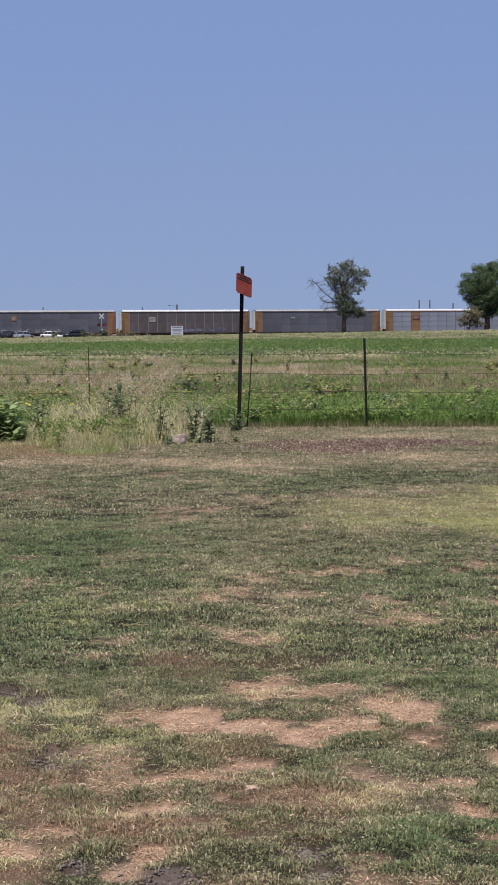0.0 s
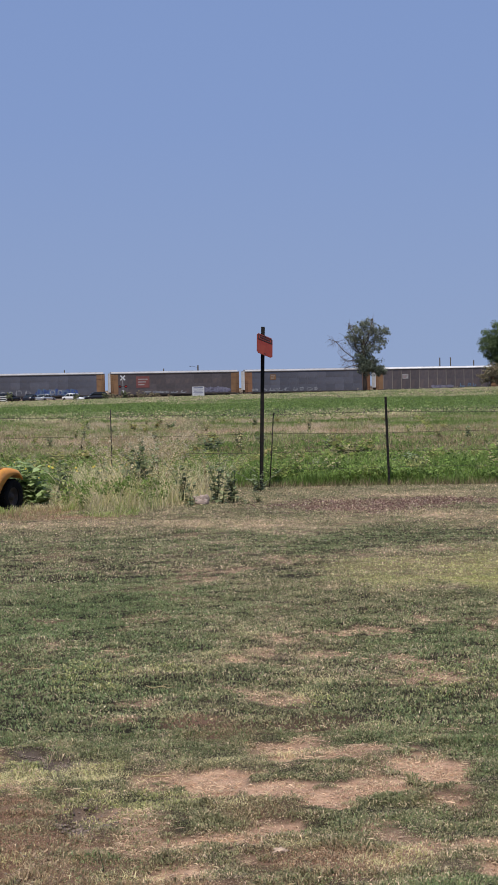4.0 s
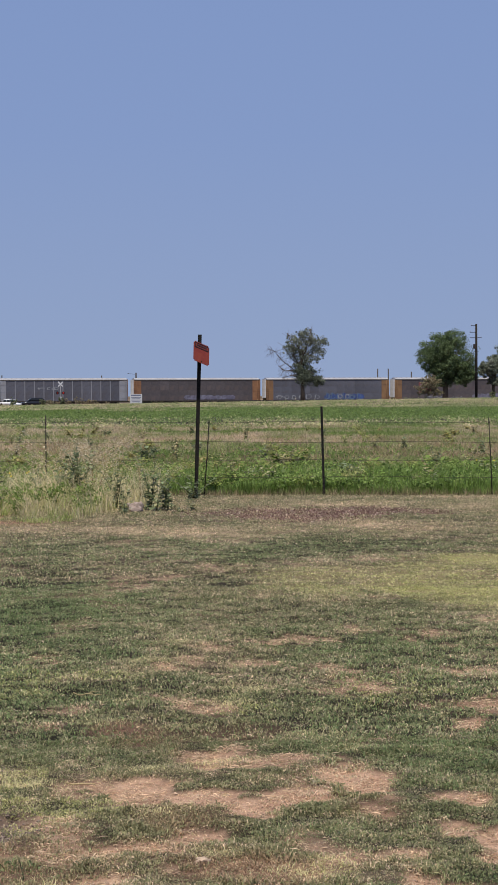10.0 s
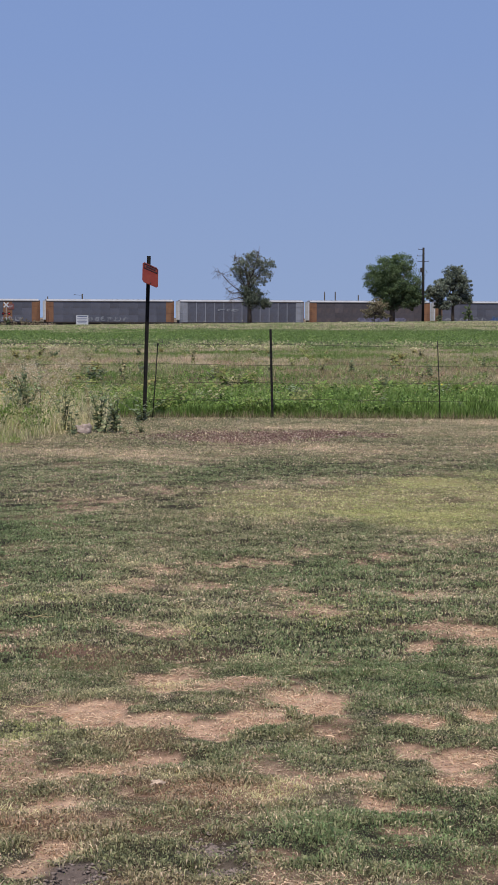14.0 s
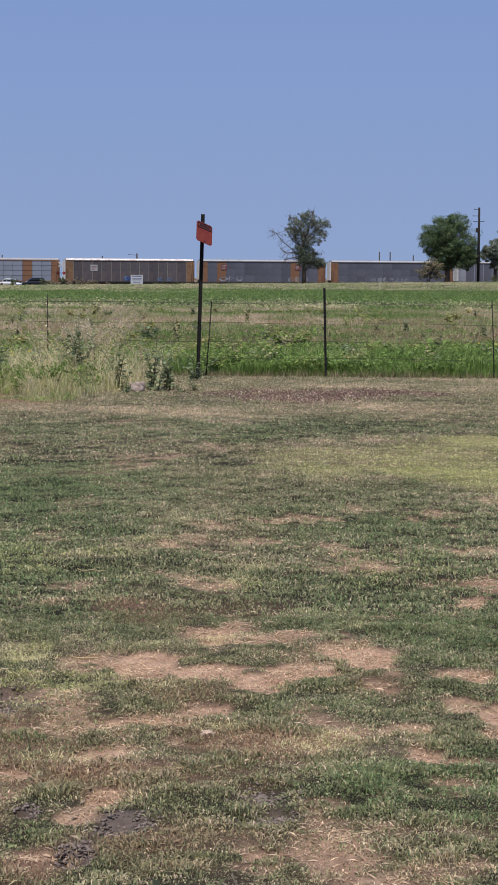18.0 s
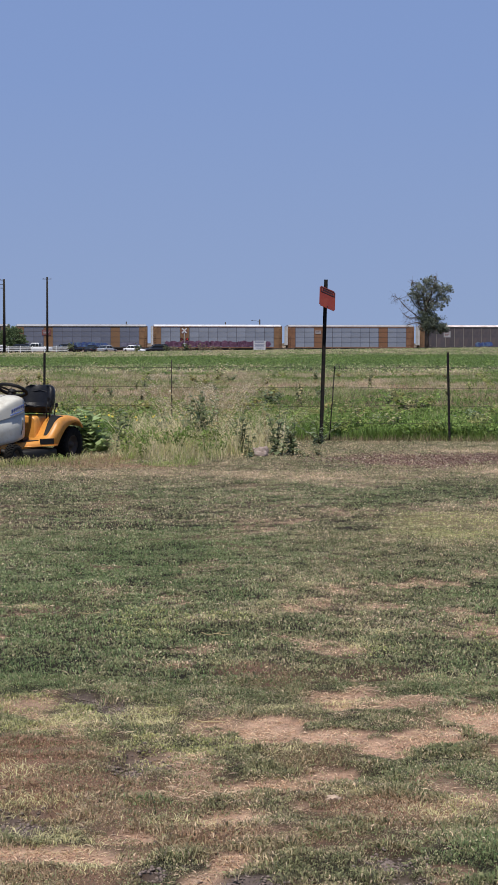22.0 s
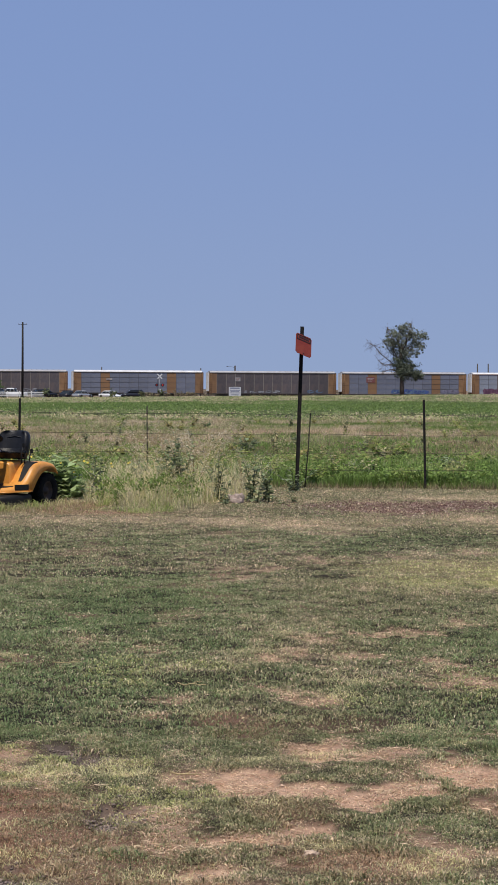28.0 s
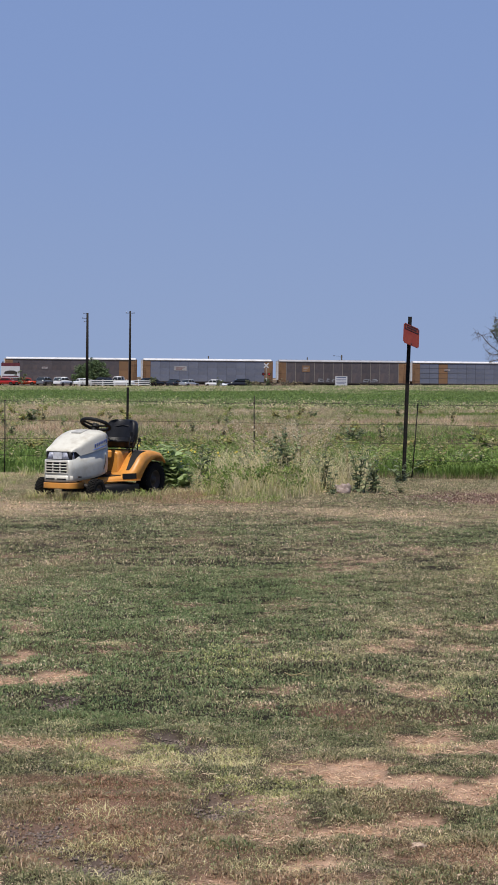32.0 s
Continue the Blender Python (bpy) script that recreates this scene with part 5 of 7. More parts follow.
def tree(name, x, y, z, shells, trunk_top, trunk_r, clumps, per, size, label, dry, seed, lean=0.0, bare_limbs=(), fork=None, leaf_mat=None, lush=0.0, billow=1.0):
    """shells: ellipsoids (dx, dy, z, rx, ry, rz) that the crown fills, with gaps."""
    t = thing(name, pose(x, y, z), label, "tree", "trees in the pasture")
    rnd = np.random.default_rng(seed)
    centres, radii = [], []
    vol = np.array([rx * ry * rz for *_, rx, ry, rz in shells])
    for (dx, dy, cz, rx, ry, rz), share in zip(shells, vol / vol.sum()):
        for _ in range(max(4, int(clumps * share))):
            d = rnd.normal(size=3)
            d /= np.linalg.norm(d)
            q = rnd.random() ** 0.4
            centres.append((dx + d[0] * rx * q, dy + d[1] * ry * q, cz + d[2] * rz * q))
            radii.append(rnd.uniform(0.35, 1.2) * 0.25 * billow * (rx * ry * rz) ** (1 / 3))
    fill, wide = [], []
    for dx, dy, cz, rx, ry, rz in shells:
        for _ in range(max(2, clumps // 12)):
            d = rnd.normal(size=3) * 0.30
            fill.append((dx + d[0] * rx, dy + d[1] * ry, cz + d[2] * rz))
            wide.append(0.42 * (rx * ry * rz) ** (1 / 3))
    v, f = leaf_cloud(rnd, centres + fill, radii + wide, per, size, 0.75, 1.0)
    me = new_mesh("crown", v, f, leaf_mat or TREE_LEAF)
    value_of(me, "dry", np.clip(dry - lush * step(6.2, 4.4, v[:, 2]) + 0.25 * (cloud(v[:, 0] + 50, v[:, 2] + 50, 1.6, seed) - 0.5), 0, 1))
    crown = new("crown", me)
    crown.parent = t
    tagged(crown, kind="stuff")
    bm = bmesh.new()
    base = [(0, 0, -0.6), (lean * 0.2, 0, trunk_top * 0.3), (lean * 0.6, 0.05, trunk_top * 0.7), (lean, 0, trunk_top)]
    tube(bm, base, [trunk_r * 1.35, trunk_r * 1.05, trunk_r * 0.85, trunk_r * 0.6], 9)
    if fork:
        tube(bm, [(fork, 0, -0.6), (fork + 0.1, 0, trunk_top * 0.6), (fork * 0.9, 0, trunk_top * 1.3)], [trunk_r, trunk_r * 0.8, trunk_r * 0.5], 8)
    part("trunk", bm, BARK, t)
    for c in centres[:: max(1, len(centres) // 22)]:
        bm = bmesh.new()
        a = Vector((lean * 0.8, 0, trunk_top * rnd.uniform(0.55, 1.0)))
        e = Vector(c)
        m = a.lerp(e, 0.5) + Vector((rnd.normal() * 0.2, rnd.normal() * 0.2, 0.25))
        tube(bm, [a, m, e], [trunk_r * 0.42, trunk_r * 0.26, trunk_r * 0.07], 6)
        part("limb", bm, BARK, t)
    for pts in bare_limbs:
        bm = bmesh.new()
        tube(bm, pts, [trunk_r * 0.24 * (1 - k / len(pts)) + 0.014 for k in range(len(pts))], 6)
        for k in range(len(pts) * 15):
            i = rnd.integers(1, len(pts))
            p = Vector(pts[i - 1]).lerp(Vector(pts[i]), rnd.random())
            q = p + Vector((rnd.normal() * 0.6, rnd.normal() * 0.5, rnd.uniform(-1.2, 0.9)))
            tube(bm, [p, p.lerp(q, 0.5) + Vector((0.08, 0, 0.05)), q], [0.020, 0.014, 0.008], 4)
        part("bare_branch", bm, BARK, t, "dead bare branch")
    return t


tree("oak_tree", 15.26, 290, 0.5,
     [(-0.3, 0, 8.9, 2.5, 2.3, 1.5), (2.3, 0, 8.9, 1.9, 1.8, 1.2), (0.4, 0, 6.6, 2.1, 1.9, 1.8), (-1.5, 0, 7.8, 1.7, 1.6, 1.6), (2.3, 0, 7.3, 1.4, 1.4, 1.2), (0.7, 0, 3.8, 2.0, 1.8, 1.6), (0.9, 0, 3.6, 1.9, 1.7, 1.4), (0.5, 0, 4.2, 1.7, 1.5, 1.5), (2.2, 0, 3.2, 1.2, 1.2, 0.9), (-0.3, 0, 5.2, 1.3, 1.3, 1.2), (0.2, 0, 10.0, 1.7, 1.5, 0.8), (2.4, 0, 3.0, 1.1, 1.2, 0.8), (0.2, 0, 3.3, 1.6, 1.4, 1.1), (-0.5, 0, 4.4, 1.2, 1.2, 1.0)],
     7.5, 0.28, 350, 36, 0.09, "thinning oak tree with dead branches in the pasture", 0.38, 5, -0.2,
     [[(-0.1, 0, 4.2), (-1.6, 0, 5.0), (-3.1, 0, 6.2), (-4.2, 0, 7.5), (-5.2, 0, 7.9)], [(-0.3, 0, 5.2), (-1.8, 0.4, 6.6), (-2.8, 0.3, 8.2)], [(-1.2, 0, 4.7), (-2.6, -0.3, 4.6), (-3.6, -0.4, 5.3)],
      [(-0.2, 0, 7.0), (-1.6, -0.4, 8.6), (-2.3, -0.3, 10.2)], [(0.3, 0, 7.6), (1.0, -0.5, 9.4), (1.2, -0.6, 10.8)], [(-0.1, 0, 3.6), (-1.6, -0.3, 4.0), (-3.0, -0.3, 3.6)]], leaf_mat=GREY_LEAF, lush=0.40, billow=0.85)
tree("oak_tree", 41.5, 332, 0.7,
     [(0.4, 0, 9.6, 3.3, 3.2, 2.2), (-2.6, 0, 7.6, 2.6, 2.6, 2.2), (1.2, 0, 6.6, 3.8, 3.4, 2.8), (3.2, 0, 5.2, 2.3, 2.3, 2.3), (-1.2, 0, 5.2, 2.6, 2.6, 1.9), (2.4, 0, 3.6, 3.0, 2.4, 1.5), (-0.6, 0, 3.3, 2.2, 2.0, 1.1), (4.2, 0, 4.2, 1.5, 1.5, 1.5)],
     5.5, 0.42, 330, 130, 0.11, "full round green oak tree by the track", 0.22, 8, billow=1.5)
tree("oak_tree", 49.9, 334, 0.7, [(-0.2, 0, 5.6, 2.0, 2.0, 1.6), (-1.2, 0, 4.9, 1.5, 1.5, 1.3), (0.4, 0, 3.4, 1.7, 1.6, 1.2)], 4.2, 0.28, 160, 100, 0.11, "small grey-green oak tree", 0.36, 11, leaf_mat=GREY_LEAF, billow=1.4)
tree("oak_tree", 52.4, 336, 0.7, [(0.4, 0, 8.4, 2.0, 2.0, 1.7), (1.4, 0, 6.4, 1.9, 1.9, 1.8), (-0.8, 0, 6.8, 1.8, 1.8, 1.6), (2.2, 0, 4.4, 1.4, 1.3, 1.4), (0.4, 0, 4.2, 1.5, 1.4, 1.4)], 5.5, 0.25, 200, 100, 0.11, "slim grey-green oak tree", 0.3, 13, leaf_mat=GREY_LEAF, billow=1.4)
tree("bush", 54.6, 333, 0.5, [(0.0, 0, 1.9, 1.0, 1.0, 1.6)], 1.5, 0.08, 30, 40, 0.15, "narrow dark green bush beside the trees", 0.3, 17)
tree("bush", 38.2, 329, 0.5, [(0.3, 0, 3.2, 1.9, 1.4, 1.5), (-0.7, 0, 1.9, 1.7, 1.2, 1.2), (1.2, 0, 1.6, 1.4, 1.2, 1.0)], 1.8, 0.07, 110, 40, 0.11, "half-dead brown bush under the oak", 0.68, 19)
tree("bush", -60.4, 378, -0.8, [(0.0, 0, 2.8, 3.3, 2.4, 2.2), (0.9, 0, 4.5, 2.0, 1.8, 1.2), (-2.3, 0, 1.8, 1.7, 1.6, 1.4), (2.4, 0, 2.6, 1.5, 1.4, 1.4)], 1.6, 0.09, 300, 60, 0.11, "bright green bush behind the parked cars", 0.18, 23)
for _k, (_x, _y, _s) in enumerate(((-44.6, 350, 0.8), (-33.0, 352, 0.7), (-24.4, 352, 0.7), (-71.5, 366, 1.2), (-27.6, 349, 0.6), (48.4, 325, 0.6))):
    tree("bush", _x, _y, gz(_x, _y), [(0, 0, 1.0 * _s + 0.3, 1.0 * _s, 0.9 * _s, 1.3 * _s)], 0.8, 0.05, 18, 34, 0.11, "small scrubby green bush at the field edge", 0.4, 31 + _k)


for _k, (_x, _w, _h) in enumerate(((-29.8, 1.6, 0.9), (-27.2, 1.5, 1.1), (-24.2, 1.7, 1.2), (-21.6, 1.4, 0.9), (-18.2, 1.0, 0.7), (-34.0, 1.2, 0.9), (-60.5, 1.2, 1.0))):
    tree("brush", _x, 397, gz(_x, 397), [(0, 0, _h * 0.8, _w, 0.8, _h), (_w * 0.6, 0, _h * 0.5, _w * 0.7, 0.7, _h * 0.7)], 0.8, 0.04, 40, 30, 0.12, "browned scrubby brush beside the track", 0.75, 61 + _k)


# ---- utility poles ----
INSULATOR = surface("insulator", two((0.30, 0.30, 0.32)), 9, 0.2)


def utility_pole(x, y, z, top, arms, label, extras=(), wide=0.2):
    p = thing("utility_pole", pose(x, y, z), label, "utility pole", "utility poles")
    bm = bmesh.new()
    tube(bm, [(0, 0, -0.5), (0, 0, (top - z) * 0.5), (0, 0, top - z)], [wide, wide * 0.9, wide * 0.72], 10)
    part("shaft", bm, POLE_WOOD, p)
    for h, x0, x1 in arms:
        bm = bmesh.new()
        box(bm, x0, x1, -0.1, 0.0, top - z - h - 0.04, top - z - h + 0.04, 0.01)
        arm = part("crossarm", bm, POLE_WOOD, p)
        for q in (x0 + 0.1, x1 - 0.1):
            bm = bmesh.new()
            tube(bm, [(q, -0.06, top - z - h + 0.05), (q, -0.06, top - z - h + 0.22)], [0.05, 0.03], 8)
            part("insulator", bm, INSULATOR, arm)
    for h, dx in extras:
        bm = bmesh.new()
        bmesh.ops.create_cone(bm, cap_ends=True, segments=14, radius1=0.25, radius2=0.25, depth=0.75, matrix=pose(dx, -0.1, top - z - h))
        part("transformer", bm, DARK_METAL, p, "dark cylindrical transformer")
    return p


utility_pole(-53.3, 330, -0.3, 12.08, ((0.15, -0.7, 0.2), (0.9, -0.9, 0.0), (1.5, -0.6, 0.0)), "tall dark wooden utility pole with side brackets", (), 0.25)
utility_pole(-46.05, 330, -0.1, 12.45, ((0.35, -0.75, 0.75),), "tall dark wooden utility pole with a crossarm", ())
utility_pole(46.43, 330, 0.6, 13.35, ((0.3, -0.9, 0.0), (1.4, -1.1, 0.0), (2.3, -1.0, 0.9)), "tall dark wooden utility pole beside the trees", ((3.75, -0.28),), 0.24)


def marker_pole(x, top, r, lamp):
    p = thing("signal_mast", pose(x, 444, -0.9), "slim dark mast standing behind the train", "mast", "masts behind the train")
    bm = bmesh.new()
    tube(bm, [(0, 0, 0), (0, 0, top + 0.9)], r, 8)
    part("shaft", bm, DARK_METAL, p)
    if lamp:
        bm = bmesh.new()
        tube(bm, [(0, 0, top + 0.3), (-0.7, 0, top + 0.62), (-1.5, 0, top + 0.68)], 0.025, 6)
        box(bm, -1.9, -1.5, -0.12, 0.12, top + 0.62, top + 0.76, 0.03)
        part("lamp_arm", bm, DARK_METAL, p)


for _x, _t, _r, _l in ((-44.1, 6.2, 0.12, 0), (-21.8, 6.1, 0.12, 0), (-14.1, 6.7, 0.16, 1), (40.2, 7.4, 0.13, 0), (42.6, 7.4, 0.13, 0), (47.8, 6.7, 0.13, 0)):
    marker_pole(_x, _t, _r, _l)


# ---- crossing and boards ----
SIGNAL_RED = glow("signal_red", (0.6, 0.03, 0.03), 0.12)
RED_LENS = surface("red_lens", two((0.25, 0.02, 0.02)), 5, 0.2)
INK = surface("sign_ink", two((0.10, 0.12, 0.20)), 5, 0.5)
BOARD_WHITE = surface("board_white", two((0.52, 0.53, 0.55), 0.95, 1.03), 2, 0.5)
RED_PAINT = surface("red_paint", two((0.11, 0.022, 0.03)), 2, 0.45)


def crossing_signal():
    s = thing("crossing_signal", pose(-25.85, 370, -0.9), "white railway crossbuck on a post with red flashing lamps", "crossing signal")
    bm = bmesh.new()
    tube(bm, [(0, 0, 0), (0, 0, 4.75)], 0.06, 10)
    part("post", bm, surface("post_galvanised", two((0.2, 0.2, 0.21)), 4, 0.6), s)
    for a in (45, -45):
        bm = bmesh.new()
        box(bm, -0.62, 0.62, -0.03, 0.0, -0.12, 0.12, 0.01, m=pose(0, -0.09 - 0.0003 * (a + 45), 4.65) @ Matrix.Rotation(radians(a), 4, "Y"))
        part("crossbuck_blade", bm, BOARD_WHITE, s)
    bm = bmesh.new()
    box(bm, -0.75, 0.75, -0.05, 0.05, 2.98, 3.08, 0.01)
    part("lamp_bar", bm, DARK_METAL, s)
    for k, x in enumerate((-0.55, 0.55)):
        bm = bmesh.new()
        bmesh.ops.create_cone(bm, cap_ends=True, segments=24, radius1=0.28, radius2=0.28, depth=0.03, matrix=pose(x, -0.09, 3.03, 90))
        disc = part("backing_disc", bm, BLACK_PLASTIC, s)
        bm = bmesh.new()
        bmesh.ops.create_cone(bm, cap_ends=True, segments=20, radius1=0.14, radius2=0.12, depth=0.06, matrix=pose(x, -0.13, 3.03, 90))
        part("lamp", bm, SIGNAL_RED if k else RED_LENS, disc, "red signal lamp")
    bm = bmesh.new()
    box(bm, -0.2, 0.2, -0.1, -0.06, 1.8, 2.3, 0.01)
    part("notice", bm, BOARD_WHITE, s)


crossing_signal()


def notice_board():
    b = thing("notice_board", pose(-11.7, 368, -0.85), "white board on two posts with dark lines of writing", "board")
    for x in (-0.85, 0.85):
        bm = bmesh.new()
        box(bm, x - 0.06, x + 0.06, 0.0, 0.1, 0, 2.6, 0.01)
        part("post", bm, WHITE_PAINT, b)
    bm = bmesh.new()
    box(bm, -1.12, 1.12, -0.06, 0.0, 0.95, 2.7, 0.02)
    panel = part("panel", bm, BOARD_WHITE, b)
    for z, w, h in ((2.38, 1.8, 0.2), (2.02, 1.9, 0.11), (1.8, 1.6, 0.09), (1.55, 1.85, 0.09), (1.3, 1.5, 0.09)):
        bm = bmesh.new()
        box(bm, -w / 2, w / 2, -0.072, -0.062, z, z + h)
        part("text_bar", bm, INK, panel)


notice_board()


def billboard():
    b = thing("billboard", pose(-75.2, 374, -0.9), "roadside billboard with a red header and dark shapes on white", "billboard")
    for x in (-1.5, 1.5):
        bm = bmesh.new()
        box(bm, x - 0.1, x + 0.1, 0.0, 0.2, 0, 5.0, 0.01)
        part("post", bm, POLE_WOOD, b)
    bm = bmesh.new()
    box(bm, -1.8, 1.8, -0.1, 0.0, 1.9, 4.1, 0.02)
    panel = part("panel", bm, BOARD_WHITE, b)
    bm = bmesh.new()
    box(bm, -1.8, 1.8, -0.1, 0.0, 4.12, 4.75, 0.02)
    part("header", bm, RED_PAINT, b)
    bm = bmesh.new()
    loft(bm, [[(x, -0.11 - d, 2.75 + 0.35 * z) for x, z in ((-1.3, 0), (-1.0, 1.0), (-0.3, 1.5), (0.6, 1.5), (1.1, 0.9), (1.4, 0.2), (1.2, -0.4), (-1.1, -0.4))] for d in (0, 0.01)], closed=True, smooth=False)
    part("dark_shape", bm, DARK_METAL, panel)
    bm = bmesh.new()
    box(bm, -1.6, 1.6, -0.112, -0.102, 2.05, 2.25)
    part("text_bar", bm, RED_PAINT, panel)


billboard()


def ranch_fence():
    f = thing("ranch_fence", pose(-53.0, 360, -0.75), "white painted ranch fence in front of parked cars", "fence")
    for k in range(7):
        bm = bmesh.new()
        box(bm, -6.6 + k * 2.2 - 0.07, -6.6 + k * 2.2 + 0.07, -0.07, 0.07, 0, 1.65, 0.01)
        part("post", bm, WHITE_PAINT, f)
    for z in (0.75, 1.08, 1.42):
        for k in range(6):
            bm = bmesh.new()
            box(bm, -6.6 + k * 2.2 + 0.01, -6.6 + (k + 1) * 2.2 - 0.01, -0.11, -0.075, z - 0.07, z + 0.07, 0.005)
            part("rail", bm, WHITE_PAINT, f)


ranch_fence()

# ---- parked cars ----
CAR_GLASS = glass("car_glass")
CAR_PAINT = {
    "white": surface("car_white", two((0.75, 0.76, 0.78), 0.98, 1.02), 2, 0.18),
    "red": surface("car_red", two((0.36, 0.02, 0.018), 0.95, 1.05), 2, 0.18),
    "orange-red": surface("car_orange_red", two((0.50, 0.06, 0.025), 0.95, 1.05), 2, 0.18),
    "grey": surface("car_grey", two((0.22, 0.23, 0.25), 0.95, 1.05), 2, 0.2, 0.4),
    "dark": surface("car_dark", two((0.022, 0.024, 0.032), 0.95, 1.05), 2, 0.18),
    "silver": surface("car_silver", two((0.5, 0.51, 0.53), 0.95, 1.05), 2, 0.2, 0.5),
}
CHROME_DARK = surface("lamp_white", two((0.6, 0.6, 0.62)), 5, 0.1)


def parked_car(paint, kind, x, y, turn, label):
    ln_, hb, ht = {"sedan": (4.6, 0.88, 1.45), "suv": (4.6, 1.0, 1.66), "pickup": (5.6, 1.05, 1.85)}[kind]
    c = thing("parked_car", pose(x, y, gz(x, y), 0, 0, turn), label, "car", "cars parked along the road")
    h = ln_ / 2

    def sec(xx, w, z0, z1):
        return [(xx, -w, z0), (xx, -w, z1 - 0.12), (xx, -w * 0.93, z1), (xx, w * 0.93, z1), (xx, w, z1 - 0.12), (xx, w, z0)]

    bm = bmesh.new()
    nose = hb - (0.12 if kind == "sedan" else 0.04)
    loft(bm, [sec(-h, 0.74, 0.42, hb - 0.16), sec(-h + 0.15, 0.86, 0.3, hb - 0.03), sec(-h + 0.9, 0.9, 0.28, hb), sec(0.5, 0.91, 0.26, hb), sec(h - 1.1, 0.9, 0.28, nose), sec(h - 0.2, 0.84, 0.3, nose - 0.12), sec(h, 0.7, 0.42, nose - 0.3)], closed=True)
    part("body", bm, CAR_PAINT[paint], c)
    r0, r1, r2, r3 = {"sedan": (-h + 0.75, -h + 1.45, 0.35, h - 1.35), "suv": (-h + 0.10, -h + 0.75, 0.35, h - 1.0), "pickup": (-0.75, -0.6, 0.7, h - 1.45)}[kind]
    bm = bmesh.new()
    loft(bm, [sec(r0, 0.84, hb - 0.1, hb + 0.02), sec(r1, 0.72, hb - 0.1, ht - 0.07), sec(r2, 0.72, hb - 0.1, ht - 0.07), sec(r3, 0.84, hb - 0.1, hb + 0.02)], closed=True)
    part("windows", bm, CAR_GLASS, c)
    bm = bmesh.new()
    loft(bm, [sec(r1 - 0.06, 0.70, ht - 0.12, ht - 0.01), sec((r1 + r2) / 2, 0.73, ht - 0.12, ht), sec(r2 + 0.06, 0.70, ht - 0.12, ht - 0.02)], closed=True)
    part("roof", bm, CAR_PAINT[paint], c)
    for s in (-1, 1):
        for px_ in ((r0 + r1) / 2, (r1 + r2) / 2, (r2 + r3) / 2):
            bm = bmesh.new()
            lean = (r1 - r0) * 0.4 if px_ < r1 else (-(r3 - r2) * 0.4 if px_ > r2 else 0)
            tube(bm, [(px_ - lean, s * 0.85, hb - 0.02), (px_ + lean, s * 0.735, ht - 0.06)], 0.028, 5)
            part("pillar", bm, CAR_PAINT[paint], c)
        for wx in (-h + 0.85, h - 0.9):
            bm = bmesh.new()
            bmesh.ops.create_cone(bm, cap_ends=True, segments=20, radius1=0.34, radius2=0.34, depth=0.22, matrix=pose(wx, s * 0.82, 0.34, 90))
            w = part("wheel", bm, TYRE, c)
            bm = bmesh.new()
            bmesh.ops.create_cone(bm, cap_ends=True, segments=14, radius1=0.21, radius2=0.19, depth=0.03, matrix=pose(wx, s * 0.935, 0.34, 90))
            part("hubcap", bm, RIM_GREY, w)
        bm = bmesh.new()
        box(bm, h - 0.16, h - 0.02, min(s * 0.5, s * 0.76), max(s * 0.5, s * 0.76), nose - 0.32, nose - 0.2, 0.03)
        part("headlight", bm, CHROME_DARK, c)
        bm = bmesh.new()
        box(bm, -h - 0.0, -h + 0.12, min(s * 0.55, s * 0.78), max(s * 0.55, s * 0.78), hb - 0.34, hb - 0.18, 0.03)
        part("tail_light", bm, RED_LENS, c)
    if kind == "pickup":
        bm = bmesh.new()
        box(bm, -h + 0.15, -0.85, -0.7, 0.7, hb - 0.005, hb + 0.02)
        part("bed_cover", bm, BLACK_PLASTIC, c)
    return c


for _p, _k, _x, _t in (("red", "sedan", -75.0, 170), ("orange-red", "sedan", -71.3, 185), ("grey", "suv", -67.4, 74), ("white", "suv", -64.0, 68), ("white", "sedan", -60.0, 58), ("dark", "suv", -56.3, 150),
                       ("white", "pickup", -53.0, 165), ("dark", "suv", -46.9, 35), ("dark", "sedan", -42.6, 72), ("silver", "sedan", -40.0, 62), ("white", "sedan", -34.8, -40), ("dark", "suv", -30.6, 195)):
    parked_car(_p, _k, _x, 366 if _x > -60 else 368, _t, f"{_p} {_k} parked on the far side of the field")


# ---- bird ----
BIRD_DARK = surface("bird_dark", two((0.03, 0.03, 0.035)), 9, 0.7)


def bird():
    b = thing("bird", pose(0, 0, 0), "small dark swift bird flying across the sky", "bird")
    bm = bmesh.new()
    tube(bm, [(-0.11, 0, 0), (-0.05, 0, 0.0), (0.03, 0, 0.005), (0.08, 0, 0.01), (0.10, 0, 0.008)], [0.012, 0.03, 0.035, 0.024, 0.008], 8)
    part("body", bm, BIRD_DARK, b)
    for s in (-1, 1):
        bm = bmesh.new()
        loft(bm, [[(0.05, 0, 0.02 + d), (0.0, s * 0.10, 0.06 + d), (-0.06, s * 0.20, 0.05 + d), (-0.07, s * 0.17, 0.045 + d), (-0.05, s * 0.08, 0.04 + d), (-0.03, 0, 0.015 + d)] for d in (0, 0.008)], closed=True, smooth=False)
        part("wing", bm, BIRD_DARK, b)
    bm = bmesh.new()
    box(bm, -0.17, -0.09, -0.02, 0.02, -0.004, 0.004, 0.002)
    part("tail", bm, BIRD_DARK, b)
    return b


BIRD = bird()


